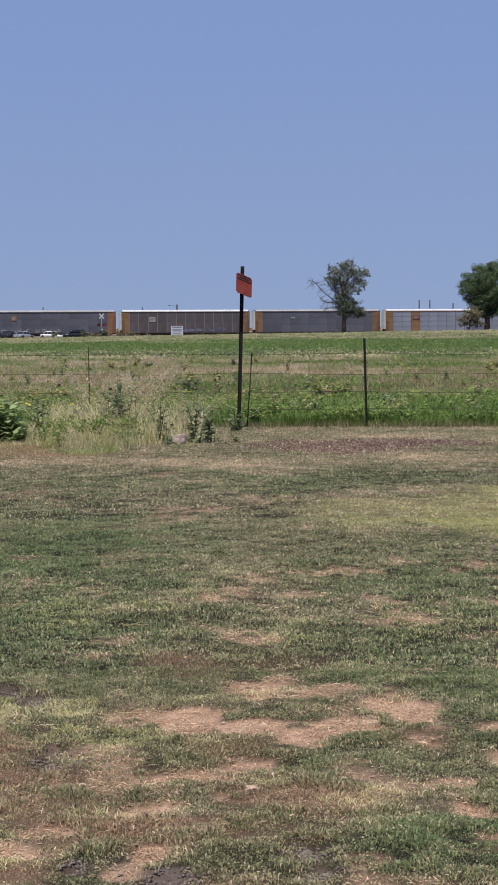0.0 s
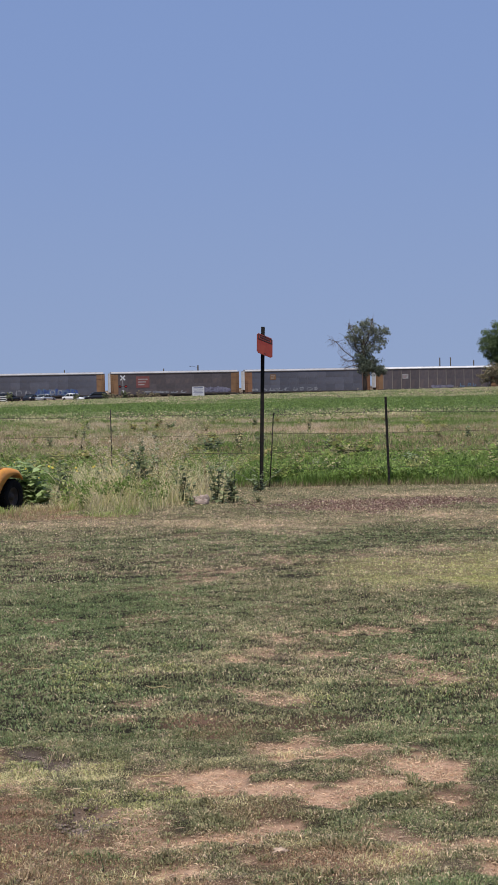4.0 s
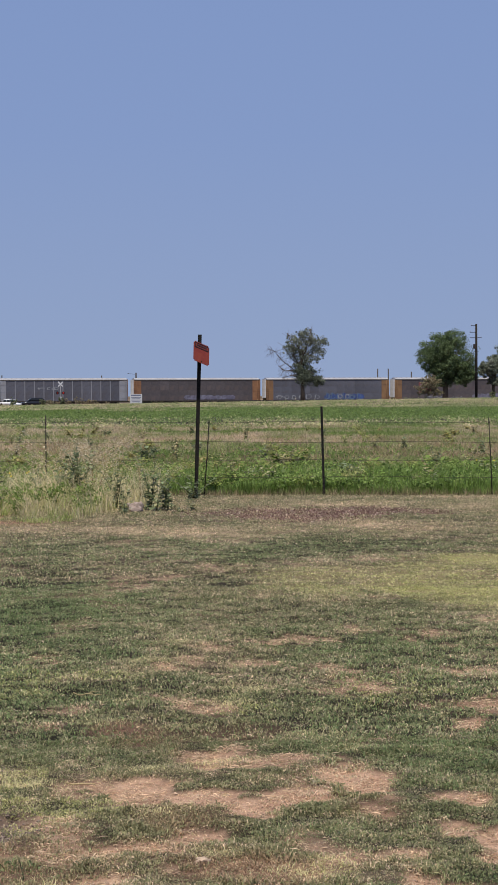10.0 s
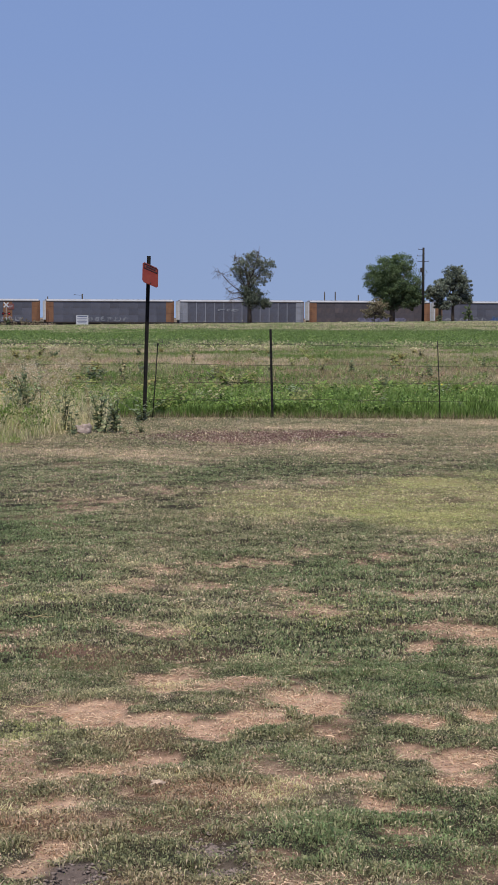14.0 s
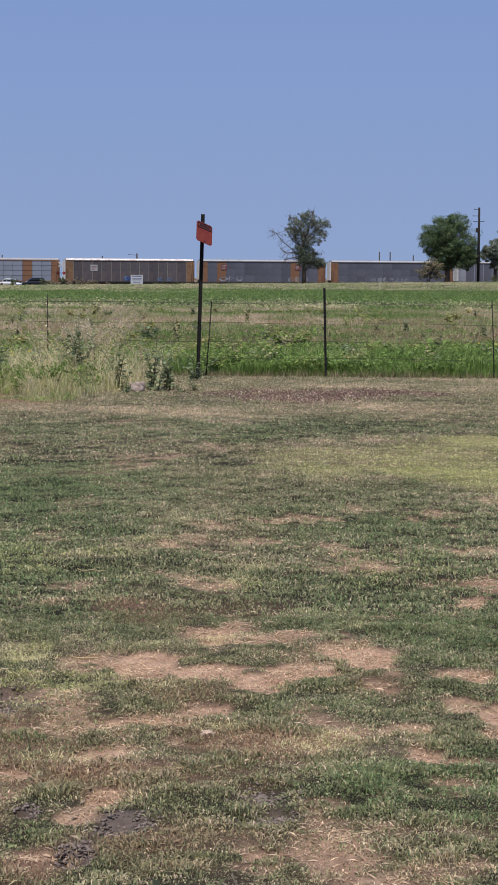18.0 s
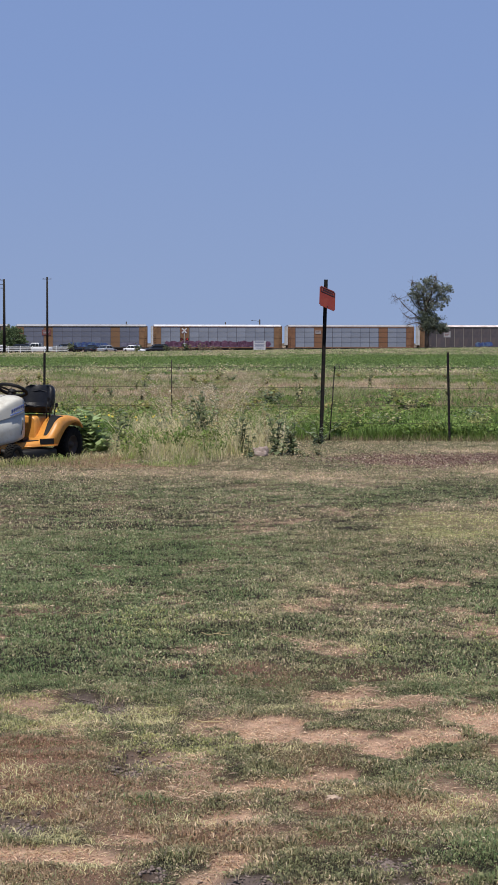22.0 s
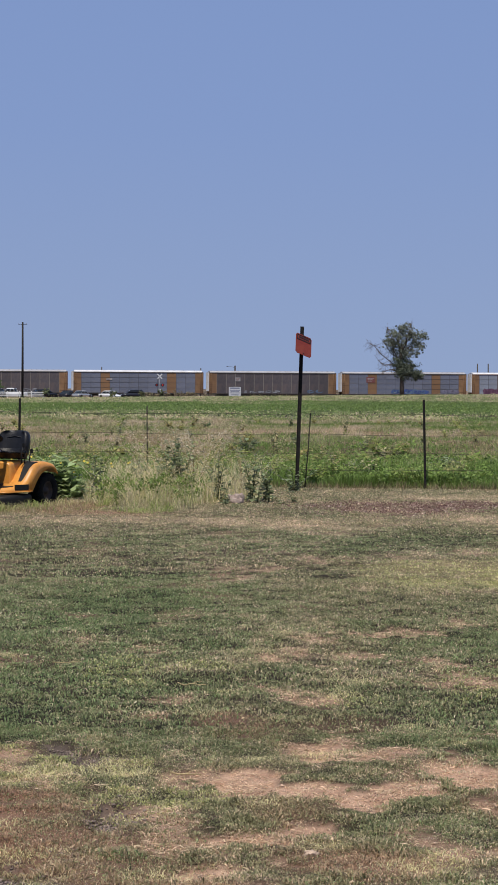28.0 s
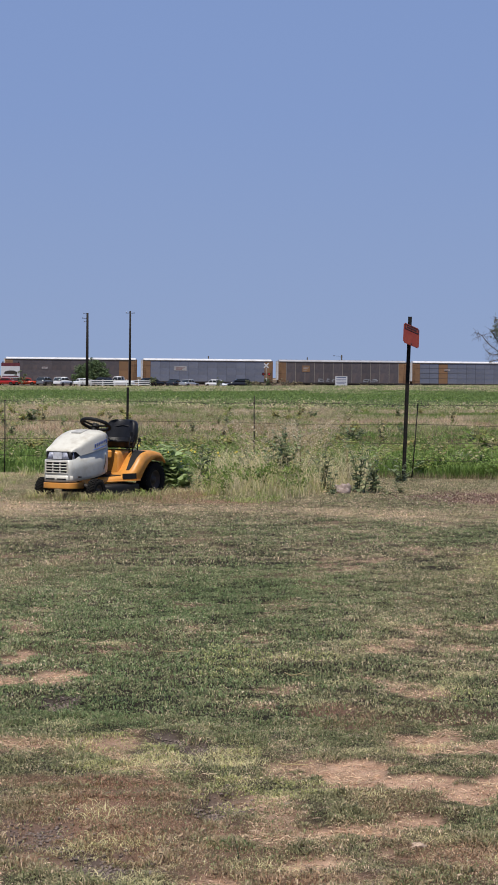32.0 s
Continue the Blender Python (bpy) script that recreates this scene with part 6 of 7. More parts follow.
# ---- grass ----
def wedge(rnd, n, y0, y1, reach=0.24, extra=0.3):
    """Points spread evenly over the lawn between two distances."""
    y = np.sqrt(rnd.uniform(y0 * y0, y1 * y1, n))
    return rnd.uniform(-1, 1, n) * (reach * y + extra), y


def blades(name, x, y, z, h, w, dry, mat, rnd, lean=0.5, shape="bent", rust=None, least=0.0, longest=9.0, root=0.0):
    """One blade of grass at each point: bent, a flat leaf, or a plain spike."""
    n = len(x)
    yaw, tip = rnd.uniform(0, 2 * np.pi, n), rnd.uniform(0, 2 * np.pi, n)
    l = least + np.abs(rnd.normal(0, 1, n)) * lean
    l = np.minimum(l, longest / np.maximum(h, 0.001))
    if shape == "leaf":
        yaw = tip + np.pi / 2 + rnd.normal(0, 0.4, n)
    ux, uy, uz = np.cos(yaw) * w / 2, np.sin(yaw) * w / 2, w * rnd.normal(0, 0.25, n)
    tx, ty = np.cos(tip) * h * l, np.sin(tip) * h * l
    hz = h / np.sqrt(1 + l * l * 0.6)
    end = np.stack([x + tx, y + ty, z + hz], 1)
    if shape == "leaf":
        b0 = np.stack([x, y, z - 0.004], 1)
        m0 = np.stack([x + tx * 0.5 - ux, y + ty * 0.5 - uy, z + hz * 0.85 - uz], 1)
        m1 = np.stack([x + tx * 0.5 + ux, y + ty * 0.5 + uy, z + hz * 0.85 + uz], 1)
        v = np.stack([b0, m1, end, m0], 1).reshape(-1, 3)
        f, k = np.arange(4 * n).reshape(-1, 4), 4
    else:
        b0 = np.stack([x - ux, y - uy, z - 0.01], 1)
        b1 = np.stack([x + ux, y + uy, z - 0.01], 1)
        if shape == "bent":
            m0 = np.stack([x + tx * 0.33 - ux * 0.8, y + ty * 0.33 - uy * 0.8, z + hz * 0.6], 1)
            m1 = np.stack([x + tx * 0.33 + ux * 0.8, y + ty * 0.33 + uy * 0.8, z + hz * 0.6], 1)
            v = np.stack([b0, b1, m1, m0, end], 1).reshape(-1, 3)
            i = np.arange(n)[:, None] * 5
            f, k = np.concatenate([i + [0, 1, 2], i + [0, 2, 3], i + [3, 2, 4]], 1).reshape(-1, 3), 5
        else:
            v = np.stack([b0, b1, end], 1).reshape(-1, 3)
            f, k = np.arange(3 * n).reshape(-1, 3), 3
    me = new_mesh(name, v, f, mat)
    shade = {3: (1, 1, 0), 4: (1, 0.3, 0, 0.3), 5: (1, 1, 0.3, 0.3, 0)}[k]
    value_of(me, "dry", np.clip(np.add.outer(dry, root * np.array(shade)), 0, 1).ravel())
    if rust is not None:
        value_of(me, "rust", np.repeat(rust, k))
    return me


def lawn_grass():
    rnd = np.random.default_rng(3)
    # count, distances, height, width, lean
    layers = ((430000, 5.0, 9.2, 0.0125, 0.0042, 0.9, "leaf"), (60000, 5.0, 9.2, 0.018, 0.0028, 0.9, "bent"), (430000, 9.2, 16.5, 0.015, 0.0060, 0.9, "leaf"), (420000, 16.5, 31.6, 0.016, 0.0085, 0.9, "leaf"))
    for n, y0, y1, hh, ww, lean, shape in layers:
        x, y = wedge(rnd, n, y0, y1)
        bare, soil, dry, lush, litter = ground_masks(x, y)
        straw, tinge = straw_mask(x, y), yellow_mask(x, y)
        gone = (0.93 if shape == "bent" else 0.70) * bare
        keep = rnd.random(n) > np.clip(gone + 1.2 * soil + 0.55 * litter, 0, 0.97)
        x, y, dry, bare, litter, straw, tinge = x[keep], y[keep], dry[keep], bare[keep], litter[keep], straw[keep], tinge[keep]
        n = len(x)
        tuft = cloud(x, y, 0.10 + 0.003 * y0, 91, 3)
        if y0 > 9:
            thick = rnd.random(n) < 0.46 + 0.2 * (y0 > 16) + 0.9 * step(0.36, 0.60, cloud(x, y, 0.05 + 0.003 * y0, 92, 2)) + 0.6 * straw
            x, y, dry, bare, litter, straw, tinge, tuft = [v[thick] for v in (x, y, dry, bare, litter, straw, tinge, tuft)]
            n = len(x)
        h = hh * rnd.uniform(0.4, 1.3, n) * (0.10 + 3.9 * tuft ** 2.4 if y0 < 9 else 0.15 + 1.9 * tuft) * (1 - 0.6 * bare) * (1 - 0.4 * straw)
        clump = cloud(x, y, 0.07 + 0.002 * y0, 95, 2) - 0.5
        pale = rnd.random(n) < (0.04 + 0.40 * dry) * (1 - 0.4 * (y0 > 9)) * (1 + 1.5 * clump) + 0.6 * bare
        d = dry * 0.62 + 0.42 * pale * (1 - straw) + rnd.normal(0, 0.17, n) + 0.08 + 0.45 * clump
        gold = rnd.random(n) < np.maximum(0.9 * straw, 0.55 * tinge)
        cool = ~gold & (rnd.random(n) < cool_mask(x, y))
        for sub, mat in ((~gold & ~cool, LAWN_BLADE), (cool, COOL_BLADE), (gold, YELLOW_BLADE)):
            if sub.sum() < 50:
                continue
            a, b = x[sub], y[sub]
            worn = rust_mask(a, b) * (rnd.random(len(a)) < 0.75) * (mat is LAWN_BLADE)
            me = blades("lawn_grass", a, b, lawn_z(a, b), h[sub], ww * rnd.uniform(0.6, 1.4, len(a)), d[sub] * (1 - 0.2 * litter[sub]), mat, rnd, lean, shape, worn, 0.35, 0.040)
            tagged(new("lawn_grass", me), {LAWN_BLADE: "short patchy half-dry lawn grass", COOL_BLADE: "deeper green grass in the lawn", YELLOW_BLADE: "yellowed straw-coloured lawn grass"}[mat], "grass", kind="stuff")
    # the same lawn, coarser, to the sides and behind
    n = 170000
    x, y = rnd.uniform(-9, 9, n), rnd.uniform(-6, 31.4, n)
    bare, soil, dry = ground_masks(x, y)[:3]
    keep = ((y < 5.0) | (np.abs(x) > 0.24 * y + 0.3)) & (rnd.random(n) > 0.8 * np.maximum(bare, soil))
    x, y, dry = x[keep], y[keep], dry[keep]
    me = blades("lawn_grass", x, y, lawn_z(x, y), 0.03 * rnd.uniform(0.4, 1.3, len(x)), 0.022 * rnd.uniform(0.6, 1.4, len(x)), dry * 0.62 + rnd.normal(0.1, 0.2, len(x)), LAWN_BLADE, rnd, 0.9, "leaf", None, 0.5, 0.06)
    tagged(new("lawn_grass", me), "short patchy half-dry lawn grass", "grass", kind="stuff")
    # thatch of dead straw lying on the bare earth
    x, y = wedge(rnd, 420000, 5.0, 14.0)
    bare, soil = ground_masks(x, y)[:2]
    keep = rnd.random(len(x)) < np.clip(bare, 0, 1) * (1 - soil) * (0.22 + 0.7 * step(0.42, 0.62, cloud(x, y, 0.2, 97)))
    x, y = x[keep], y[keep]
    me = blades("thatch", x, y, lawn_z(x, y) + 0.003, rnd.uniform(0.006, 0.014, len(x)), rnd.uniform(0.0025, 0.005, len(x)), 0.9 + rnd.normal(0, 0.12, len(x)), LAWN_BLADE, rnd, 2.0, "leaf", 0.75 * rnd.random(len(x)), 2.0, 0.055)
    tagged(new("thatch", me), "dead straw thatch lying on bare earth", "straw", kind="stuff")
    # dry straw bunches that stand up out of the lawn
    bx, by, bh = [], [], []
    spots = [(-0.92, 6.17, 0.08), (-0.80, 6.14, 0.07), (-1.04, 6.74, 0.07), (-0.92, 6.70, 0.07), (-0.70, 8.15, 0.09), (-1.03, 8.1, 0.10), (0.31, 10.7, 0.10), (0.21, 10.3, 0.09)]
    spots += [(rnd.uniform(-0.2, 0.2) * q, q, rnd.uniform(0.05, 0.09)) for q in rnd.uniform(5.6, 13, 26)]
    for cx, cy, r in spots:
        k = 230
        bx.append(cx + rnd.normal(0, r, k))
        by.append(cy + rnd.normal(0, r * 0.8, k))
        bh.append(r * rnd.uniform(0.15, 0.5, k))
    x, y, h = np.concatenate(bx), np.concatenate(by), np.concatenate(bh)
    me = blades("straw_tufts", x, y, lawn_z(x, y), h, rnd.uniform(0.002, 0.0035, len(x)), 0.9 + rnd.normal(0, 0.13, len(x)), YELLOW_BLADE, rnd, 1.2, "bent", None, 0.9, 0.085)
    tagged(new("straw_tufts", me), "pale yellow straw tufts standing in the lawn", "grass", kind="stuff")
    # ragged grass round the wheels of the tractor
    n = 20000
    x, y = rnd.uniform(-5.0, -2.7, n), 24.75 + 2.2 * rnd.random(n) ** 1.1
    keep = rnd.random(n) < step(0.25, 0.6, cloud(x, y, 0.3, 130))
    x, y = x[keep], y[keep]
    me = blades("tall_grass", x, y, ground_z(x, y), rnd.uniform(0.02, 0.10, len(x)) * (0.25 + 1.3 * cloud(x, y, 0.35, 131)) * (0.4 + 0.6 * step(24.7, 25.6, y)), rnd.uniform(0.005, 0.010, len(x)), 0.68 + rnd.normal(0, 0.25, len(x)), FIELD_BLADE, rnd, 1.0, rust=0.75 * (rnd.random(len(x)) < 0.25 + 0.5 * step(-3.7, -3.0, x)))
    tagged(new("tall_grass", me), "ragged half-dry grass round the tractor wheels", "grass", kind="stuff")


def arcs(name, x, y, z, h, reach, way, w, dry, tip, mat, rnd):
    """Long blades that rise and bow over: x, y, z of the root, height, reach and heading of the bow, tone at the root and how much drier the tip is."""
    n = len(x)
    cx, cy = np.cos(way), np.sin(way)
    turn = way + np.pi / 2 + rnd.normal(0, 0.5, n)
    rows, tone = [], []
    for t in (0.0, 0.38, 0.72, 1.0):
        out, up = reach * t ** 1.7, h * (1.75 * t - 0.75 * t ** 2.4) - 0.01
        c = np.stack([x + cx * out, y + cy * out, z + up], 1)
        half = (np.stack([np.cos(turn), np.sin(turn), np.zeros(n)], 1).T * w * 0.5 * (1 - 0.75 * t ** 2)).T
        rows += [c - half, c + half]
        tone += [dry + tip * t] * 2
    v = np.stack(rows, 1).reshape(-1, 3)
    i = np.arange(n)[:, None] * 8
    f = np.concatenate([i + [0, 1, 3, 2], i + [2, 3, 5, 4], i + [4, 5, 7, 6]], 1).reshape(-1, 4)
    me = new_mesh(name, v, f, mat)
    value_of(me, "dry", np.clip(np.stack(tone, 1), 0, 1).ravel())
    return me


def tussocks(rnd, cx, cy, r, per):
    """Roots of blades in tussocks round centres, with the heading away from each centre."""
    k = np.repeat(np.arange(len(cx)), per)
    way = rnd.uniform(0, 2 * np.pi, len(k))
    q = r[k] * rnd.random(len(k)) ** 0.6
    return k, cx[k] + np.cos(way) * q, cy[k] + np.sin(way) * q, way + rnd.normal(0, 0.5, len(k))


lawn_grass()


def tall_grass():
    rnd = np.random.default_rng(8)
    # tufts left standing against the wheels of the tractor
    cx, cy = np.array([-4.0, -3.85, -4.12, -4.72, -4.6, -3.5, -3.35, -3.2, -3.05, -4.35, -3.7]), np.array([24.95, 25.05, 25.0, 25.25, 25.2, 25.6, 25.8, 26.0, 26.2, 25.0, 25.3])
    k, x, y, way = tussocks(rnd, cx, cy, np.full(len(cx), 0.13), 90)
    h = rnd.uniform(0.04, 0.14, len(k))
    me = arcs("wheel_tufts", x, y, ground_z(x, y), h, h * rnd.uniform(0.2, 1.2, len(k)), way, rnd.uniform(0.004, 0.009, len(k)), rnd.uniform(0.1, 0.6, len(cx))[k] + rnd.normal(0, 0.1, len(k)), 0.3, TALL_BLADE, rnd)
    tagged(new("wheel_tufts", me), "grass tufts standing against the tractor wheels", "grass", kind="stuff")
    # unmown clump beside the tractor, in tussocks that bow over
    n = 800
    cx, cy = rnd.uniform(-6.2, -0.5, n), rnd.uniform(24.7, 31.4, n)
    edge = 24.9 + 0.2 * step(-3.0, -3.4, cx) + 2.7 * step(-1.7, -1.1, cx) + 0.8 * (cloud(cx, cy, 0.8, 101) - 0.5)
    tractor = np.exp(-(((cx + 4.1) / 0.9) ** 4 + ((cy - 26.0) / 1.1) ** 4))
    keep = (cy > edge) & (rnd.random(n) > 0.85 * tractor + 0.7 * step(-4.2, -4.9, cx))
    cx, cy, edge, tractor = cx[keep], cy[keep], edge[keep], tractor[keep]
    peak = np.exp(-(((cx + 1.85) / 0.9) ** 2 + ((cy - 28.0) / 1.6) ** 2))
    tall = (0.05 + 0.32 * rnd.random(len(cx)) ** 2.0 * step(0.3, 2.0, cy - edge) + 0.10 * peak) * (1 - 0.5 * tractor) * (1 - 0.4 * step(-1.4, -0.9, cx)) * (1 - 0.55 * step(-2.3, -2.8, cx))
    tone = np.clip(0.60 + rnd.normal(0, 0.36, len(cx)) + 0.9 * (cloud(cx, cy, 0.7, 104) - 0.5) - 0.55 * np.exp(-(((cx + 1.9) / 0.9) ** 2 + ((cy - 25.9) / 1.0) ** 2)), 0, 1)
    k, x, y, way = tussocks(rnd, cx, cy, rnd.uniform(0.04, 0.18, len(cx)), 52)
    h = tall[k] * (0.3 + 1.1 * rnd.random(len(k)) ** 1.6)
    me = arcs("tall_grass", x, y, ground_z(x, y), h, h * rnd.uniform(0.3, 1.5, len(k)), way + rnd.normal(0, 0.9, len(k)), rnd.uniform(0.003, 0.0075, len(k)), tone[k] * 0.7 + rnd.normal(0, 0.16, len(k)), np.where(tone[k] > 0.25, 0.42, 0.12), TALL_BLADE, rnd)
    tagged(new("tall_grass", me), "tall dry tan grass left unmown by the fence", "grass", kind="stuff")
    # leafy green plants low in the clump
    n = 150
    x, y = rnd.uniform(-2.7, -1.3, n), rnd.uniform(26.2, 30.6, n)
    r = rnd.uniform(0.05, 0.13, n)
    v, f = leaf_cloud(rnd, np.stack([x, y, ground_z(x, y) + rnd.uniform(0.08, 0.34, n)], 1), r, 26, 0.024, 1.2, 0.6)
    me = new_mesh("clump_weeds", v, f, GREEN_LEAF)
    value_of(me, "dry", np.repeat(np.clip(0.25 + rnd.normal(0, 0.22, n), 0, 1), 104))
    tagged(new("clump_weeds", me), "small leafy weeds growing through the unmown grass", "weeds", kind="stuff")
    # long straw stalks fallen all ways through it
    n = 6500
    x, y = rnd.uniform(-2.9, -0.5, n), rnd.uniform(25.4, 31.0, n)
    keep = (rnd.random(n) < 0.2 + 0.8 * cloud(x, y, 0.5, 108)) & (y > 25.4 + 2.3 * step(-1.5, -0.9, x) + 1.2 * step(-2.2, -2.6, x))
    x, y = x[keep], y[keep]
    h = (0.08 + 0.52 * rnd.random(len(x)) ** 1.7) * (0.4 + 0.6 * step(25.4, 27.4, y))
    me = arcs("straw_stalks", x, y, ground_z(x, y), h, h * rnd.uniform(0.3, 1.5, len(x)), rnd.uniform(0, 6.28, len(x)), rnd.uniform(0.003, 0.006, len(x)), 0.72 + rnd.normal(0, 0.12, len(x)), 0.15, TALL_BLADE, rnd)
    tagged(new("straw_stalks", me), "pale straw stalks lying through the unmown grass", "grass", kind="stuff")
    # green growth right behind the fence
    n = 2600
    cy = 31.75 + 13 * rnd.random(n) ** 1.5
    cx = rnd.uniform(-1, 1, n) * (0.25 * cy + 0.5)
    dry = ground_masks(cx, cy)[2]
    tall = (0.06 + 0.42 * cloud(cx, cy, 0.7, 113, 3) ** 1.3) * (1 - 0.62 * step(34.5, 42, cy)) * (0.7 + 0.3 * step(-3.0, 0.0, cx))
    k, x, y, way = tussocks(rnd, cx, cy, rnd.uniform(0.08, 0.24, n), 46)
    front = 1 - step(31.8, 32.6, y)
    h = tall[k] * rnd.uniform(0.35, 1.2, len(k)) * (1 - 0.35 * front)
    tone = np.clip(dry[k] * 0.9, 0, 1) - 0.04 + rnd.normal(0, 0.10, len(k)) + 0.18 * step(-2.0, -4.5, x)
    me = arcs("pasture_grass", x, y, ground_z(x, y), h, h * rnd.uniform(0.0, 0.7, len(k)), way, rnd.uniform(0.006, 0.014, len(k)), tone + 0.06 * front, -0.05 * front, FIELD_BLADE, rnd)
    tagged(new("pasture_grass", me), "green grass in tussocks behind the wire fence", "grass", kind="stuff")
    n = 120000
    y = 31.6 + 15.5 * rnd.random(n) ** 1.2
    x = rnd.uniform(-1, 1, n) * (0.25 * y + 0.5)
    dry = ground_masks(x, y)[2]
    h = (0.06 + 0.20 * cloud(x, y, 0.7, 113)) * (0.6 + 0.6 * cloud(x, y, 0.2, 115)) * rnd.uniform(0.4, 1.2, n)
    brown = 0.7 * step(0.5, 0.6, cloud(x, y, 0.8, 119)) * step(37, 42, y) * (rnd.random(n) < 0.6)
    me = blades("pasture_grass", x, y, ground_z(x, y), h, 0.011 * rnd.uniform(0.6, 1.4, n), dry * 0.9 - 0.05 + rnd.normal(0, 0.14, n), FIELD_BLADE, rnd, 0.8, "spike", brown, root=0.4)
    tagged(new("pasture_grass", me), "short green and dry grass behind the wire fence", "grass", kind="stuff")
    # brown stalks and litter along the mown edge
    n = 5200
    x, y = rnd.uniform(-1.2, 8.5, n), 31.35 + 0.55 * rnd.random(n)
    h = rnd.uniform(0.03, 0.15, n) * (0.4 + 1.2 * cloud(x, y, 0.4, 118))
    me = blades("edge_stalks", x, y, ground_z(x, y), h, rnd.uniform(0.006, 0.012, n), 0.5 + rnd.normal(0, 0.25, n), STALK, rnd, 0.6, "spike")
    tagged(new("edge_stalks", me), "brown stalks along the mown edge under the fence", "grass", kind="stuff")
    n = 4600
    y = 31.9 + 11 * rnd.random(n) ** 2.0
    x = rnd.uniform(-1, 1, n) * (0.25 * y + 0.5)
    keep = rnd.random(n) < (0.35 + 0.65 * step(-1.5, 1.0, x)) * step(0.48, 0.62, cloud(x, y, 0.8, 140))
    x, y = x[keep], y[keep]
    top = 0.12 + 0.36 * cloud(x, y, 0.6, 143) * (1 - 0.5 * step(36, 43, y))
    v, f = leaf_cloud(rnd, np.stack([x, y, ground_z(x, y) + top * 0.55], 1), top * 0.75, 30, 0.030, 0.8, 0.8)
    v[:, 2] = np.maximum(v[:, 2], 0.01)
    me = new_mesh("low_weeds", v, f, GREEN_LEAF)
    value_of(me, "dry", np.clip(0.16 + 1.3 * (cloud(v[:, 0], v[:, 1], 0.9, 147) - 0.45) - 0.25 * (cloud(v[:, 0], v[:, 1], 0.3, 148) - 0.4), 0, 1))
    tagged(new("low_weeds", me), "bright green leafy weeds along the fence", "weeds", kind="stuff")
    # taller clumps that break up the pasture
    n = 900
    y = 42 + 60 * rnd.random(n) ** 1.3
    x = rnd.uniform(-1, 1, n) * (0.25 * y + 0.5)
    r = rnd.uniform(0.06, 0.20, n) * (0.5 + cloud(x, y, 4.0, 150))
    v, f = leaf_cloud(rnd, np.stack([x, y, ground_z(x, y) + r * 0.5], 1), r, 30, 0.028, 0.7)
    me = new_mesh("pasture_clumps", v, f, FIELD_BLADE)
    tone = np.where(rnd.random(n) < 0.75, rnd.uniform(0.0, 0.3, n), rnd.uniform(0.45, 0.7, n))
    value_of(me, "dry", np.repeat(tone, 120))
    value_of(me, "rust", np.repeat(0.6 * (rnd.random(n) < 0.22), 120))
    tagged(new("pasture_clumps", me), "green and browned clumps dotted over the pasture", "weeds", kind="stuff")
    # tussocks on the far rise
    n = 9000
    y = 95 + 200 * rnd.random(n) ** 1.3
    x = rnd.uniform(-1, 1, n) * (0.25 * y + 0.5)
    r = rnd.uniform(0.10, 0.30, n) * (0.4 + cloud(x, y, 7.0, 152)) * np.where(rnd.random(n) < 0.22, 1.9, 1.0)
    v, f = leaf_cloud(rnd, np.stack([x, y, ground_z(x, y) + r * 0.4], 1), r * 1.6, 7, 0.06, 0.45)
    me = new_mesh("pasture_tussocks", v, f, FAR_BLADE)
    _, _, dry, lush, _ = ground_masks(x, y)
    # the larger ones carry the shade of tall weeds as a darker green
    tone = np.clip(dry + rnd.normal(0, 0.18, n) * (1 - 1.4 * lush) - 0.25 * (r > 0.3) - 0.3 * lush, 0, 0.9)
    value_of(me, "dry", np.repeat(tone, 28))
    tagged(new("pasture_tussocks", me), "low tussocks on the far rise of the pasture", "grass", kind="stuff")
    # open pasture
    for n, y0, y1, hh, ww in ((260000, 44, 100, 0.15, 0.024), (80000, 100, 210, 0.11, 0.085), (50000, 210, 345, 0.12, 0.17)):
        x, y = wedge(rnd, n, y0, y1, 0.25, 1)
        bare, soil, dry, lush, litter = ground_masks(x, y)
        h = hh * (0.4 + 0.9 * cloud(x, y, 1.2, 121)) * rnd.uniform(0.5, 1.3, n)
        d = dry + rnd.normal(0, 0.14, n)
        brown = 0.7 * step(0.48, 0.62, cloud(x, y * 0.6, 1.6, 123)) * (1 - step(66, 80, y)) * (rnd.random(n) < 0.6)
        deep = (y0 < 60) | (rnd.random(n) < 2.2 * lush)
        for sub, mat in ((deep, FIELD_BLADE), (~deep, FAR_BLADE)):
            if sub.sum() < 50:
                continue
            me = blades("pasture_grass", x[sub], y[sub], ground_z(x[sub], y[sub]), h[sub], ww * rnd.uniform(0.6, 1.4, sub.sum()), d[sub], mat, rnd, 1.6, "spike", brown[sub])
            tagged(new("pasture_grass", me), "mixed green and tan pasture grass" if mat is FAR_BLADE or y0 < 60 else "deep green band of pasture grass", "grass", kind="stuff")


tall_grass()


# ---- weeds ----
STEM = surface("weed_stem", two((0.10, 0.11, 0.05)), 20, 0.8)
STEM_DRY = surface("dry_stem", two((0.42, 0.33, 0.17)), 20, 0.85)
PETAL = surface("petal_yellow", two((0.65, 0.48, 0.04)), 20, 0.6)
SEED_TAN = blade_mat("seed_tan", (0.58, 0.44, 0.27), (0.80, 0.72, 0.56), 0.15, 0.5)


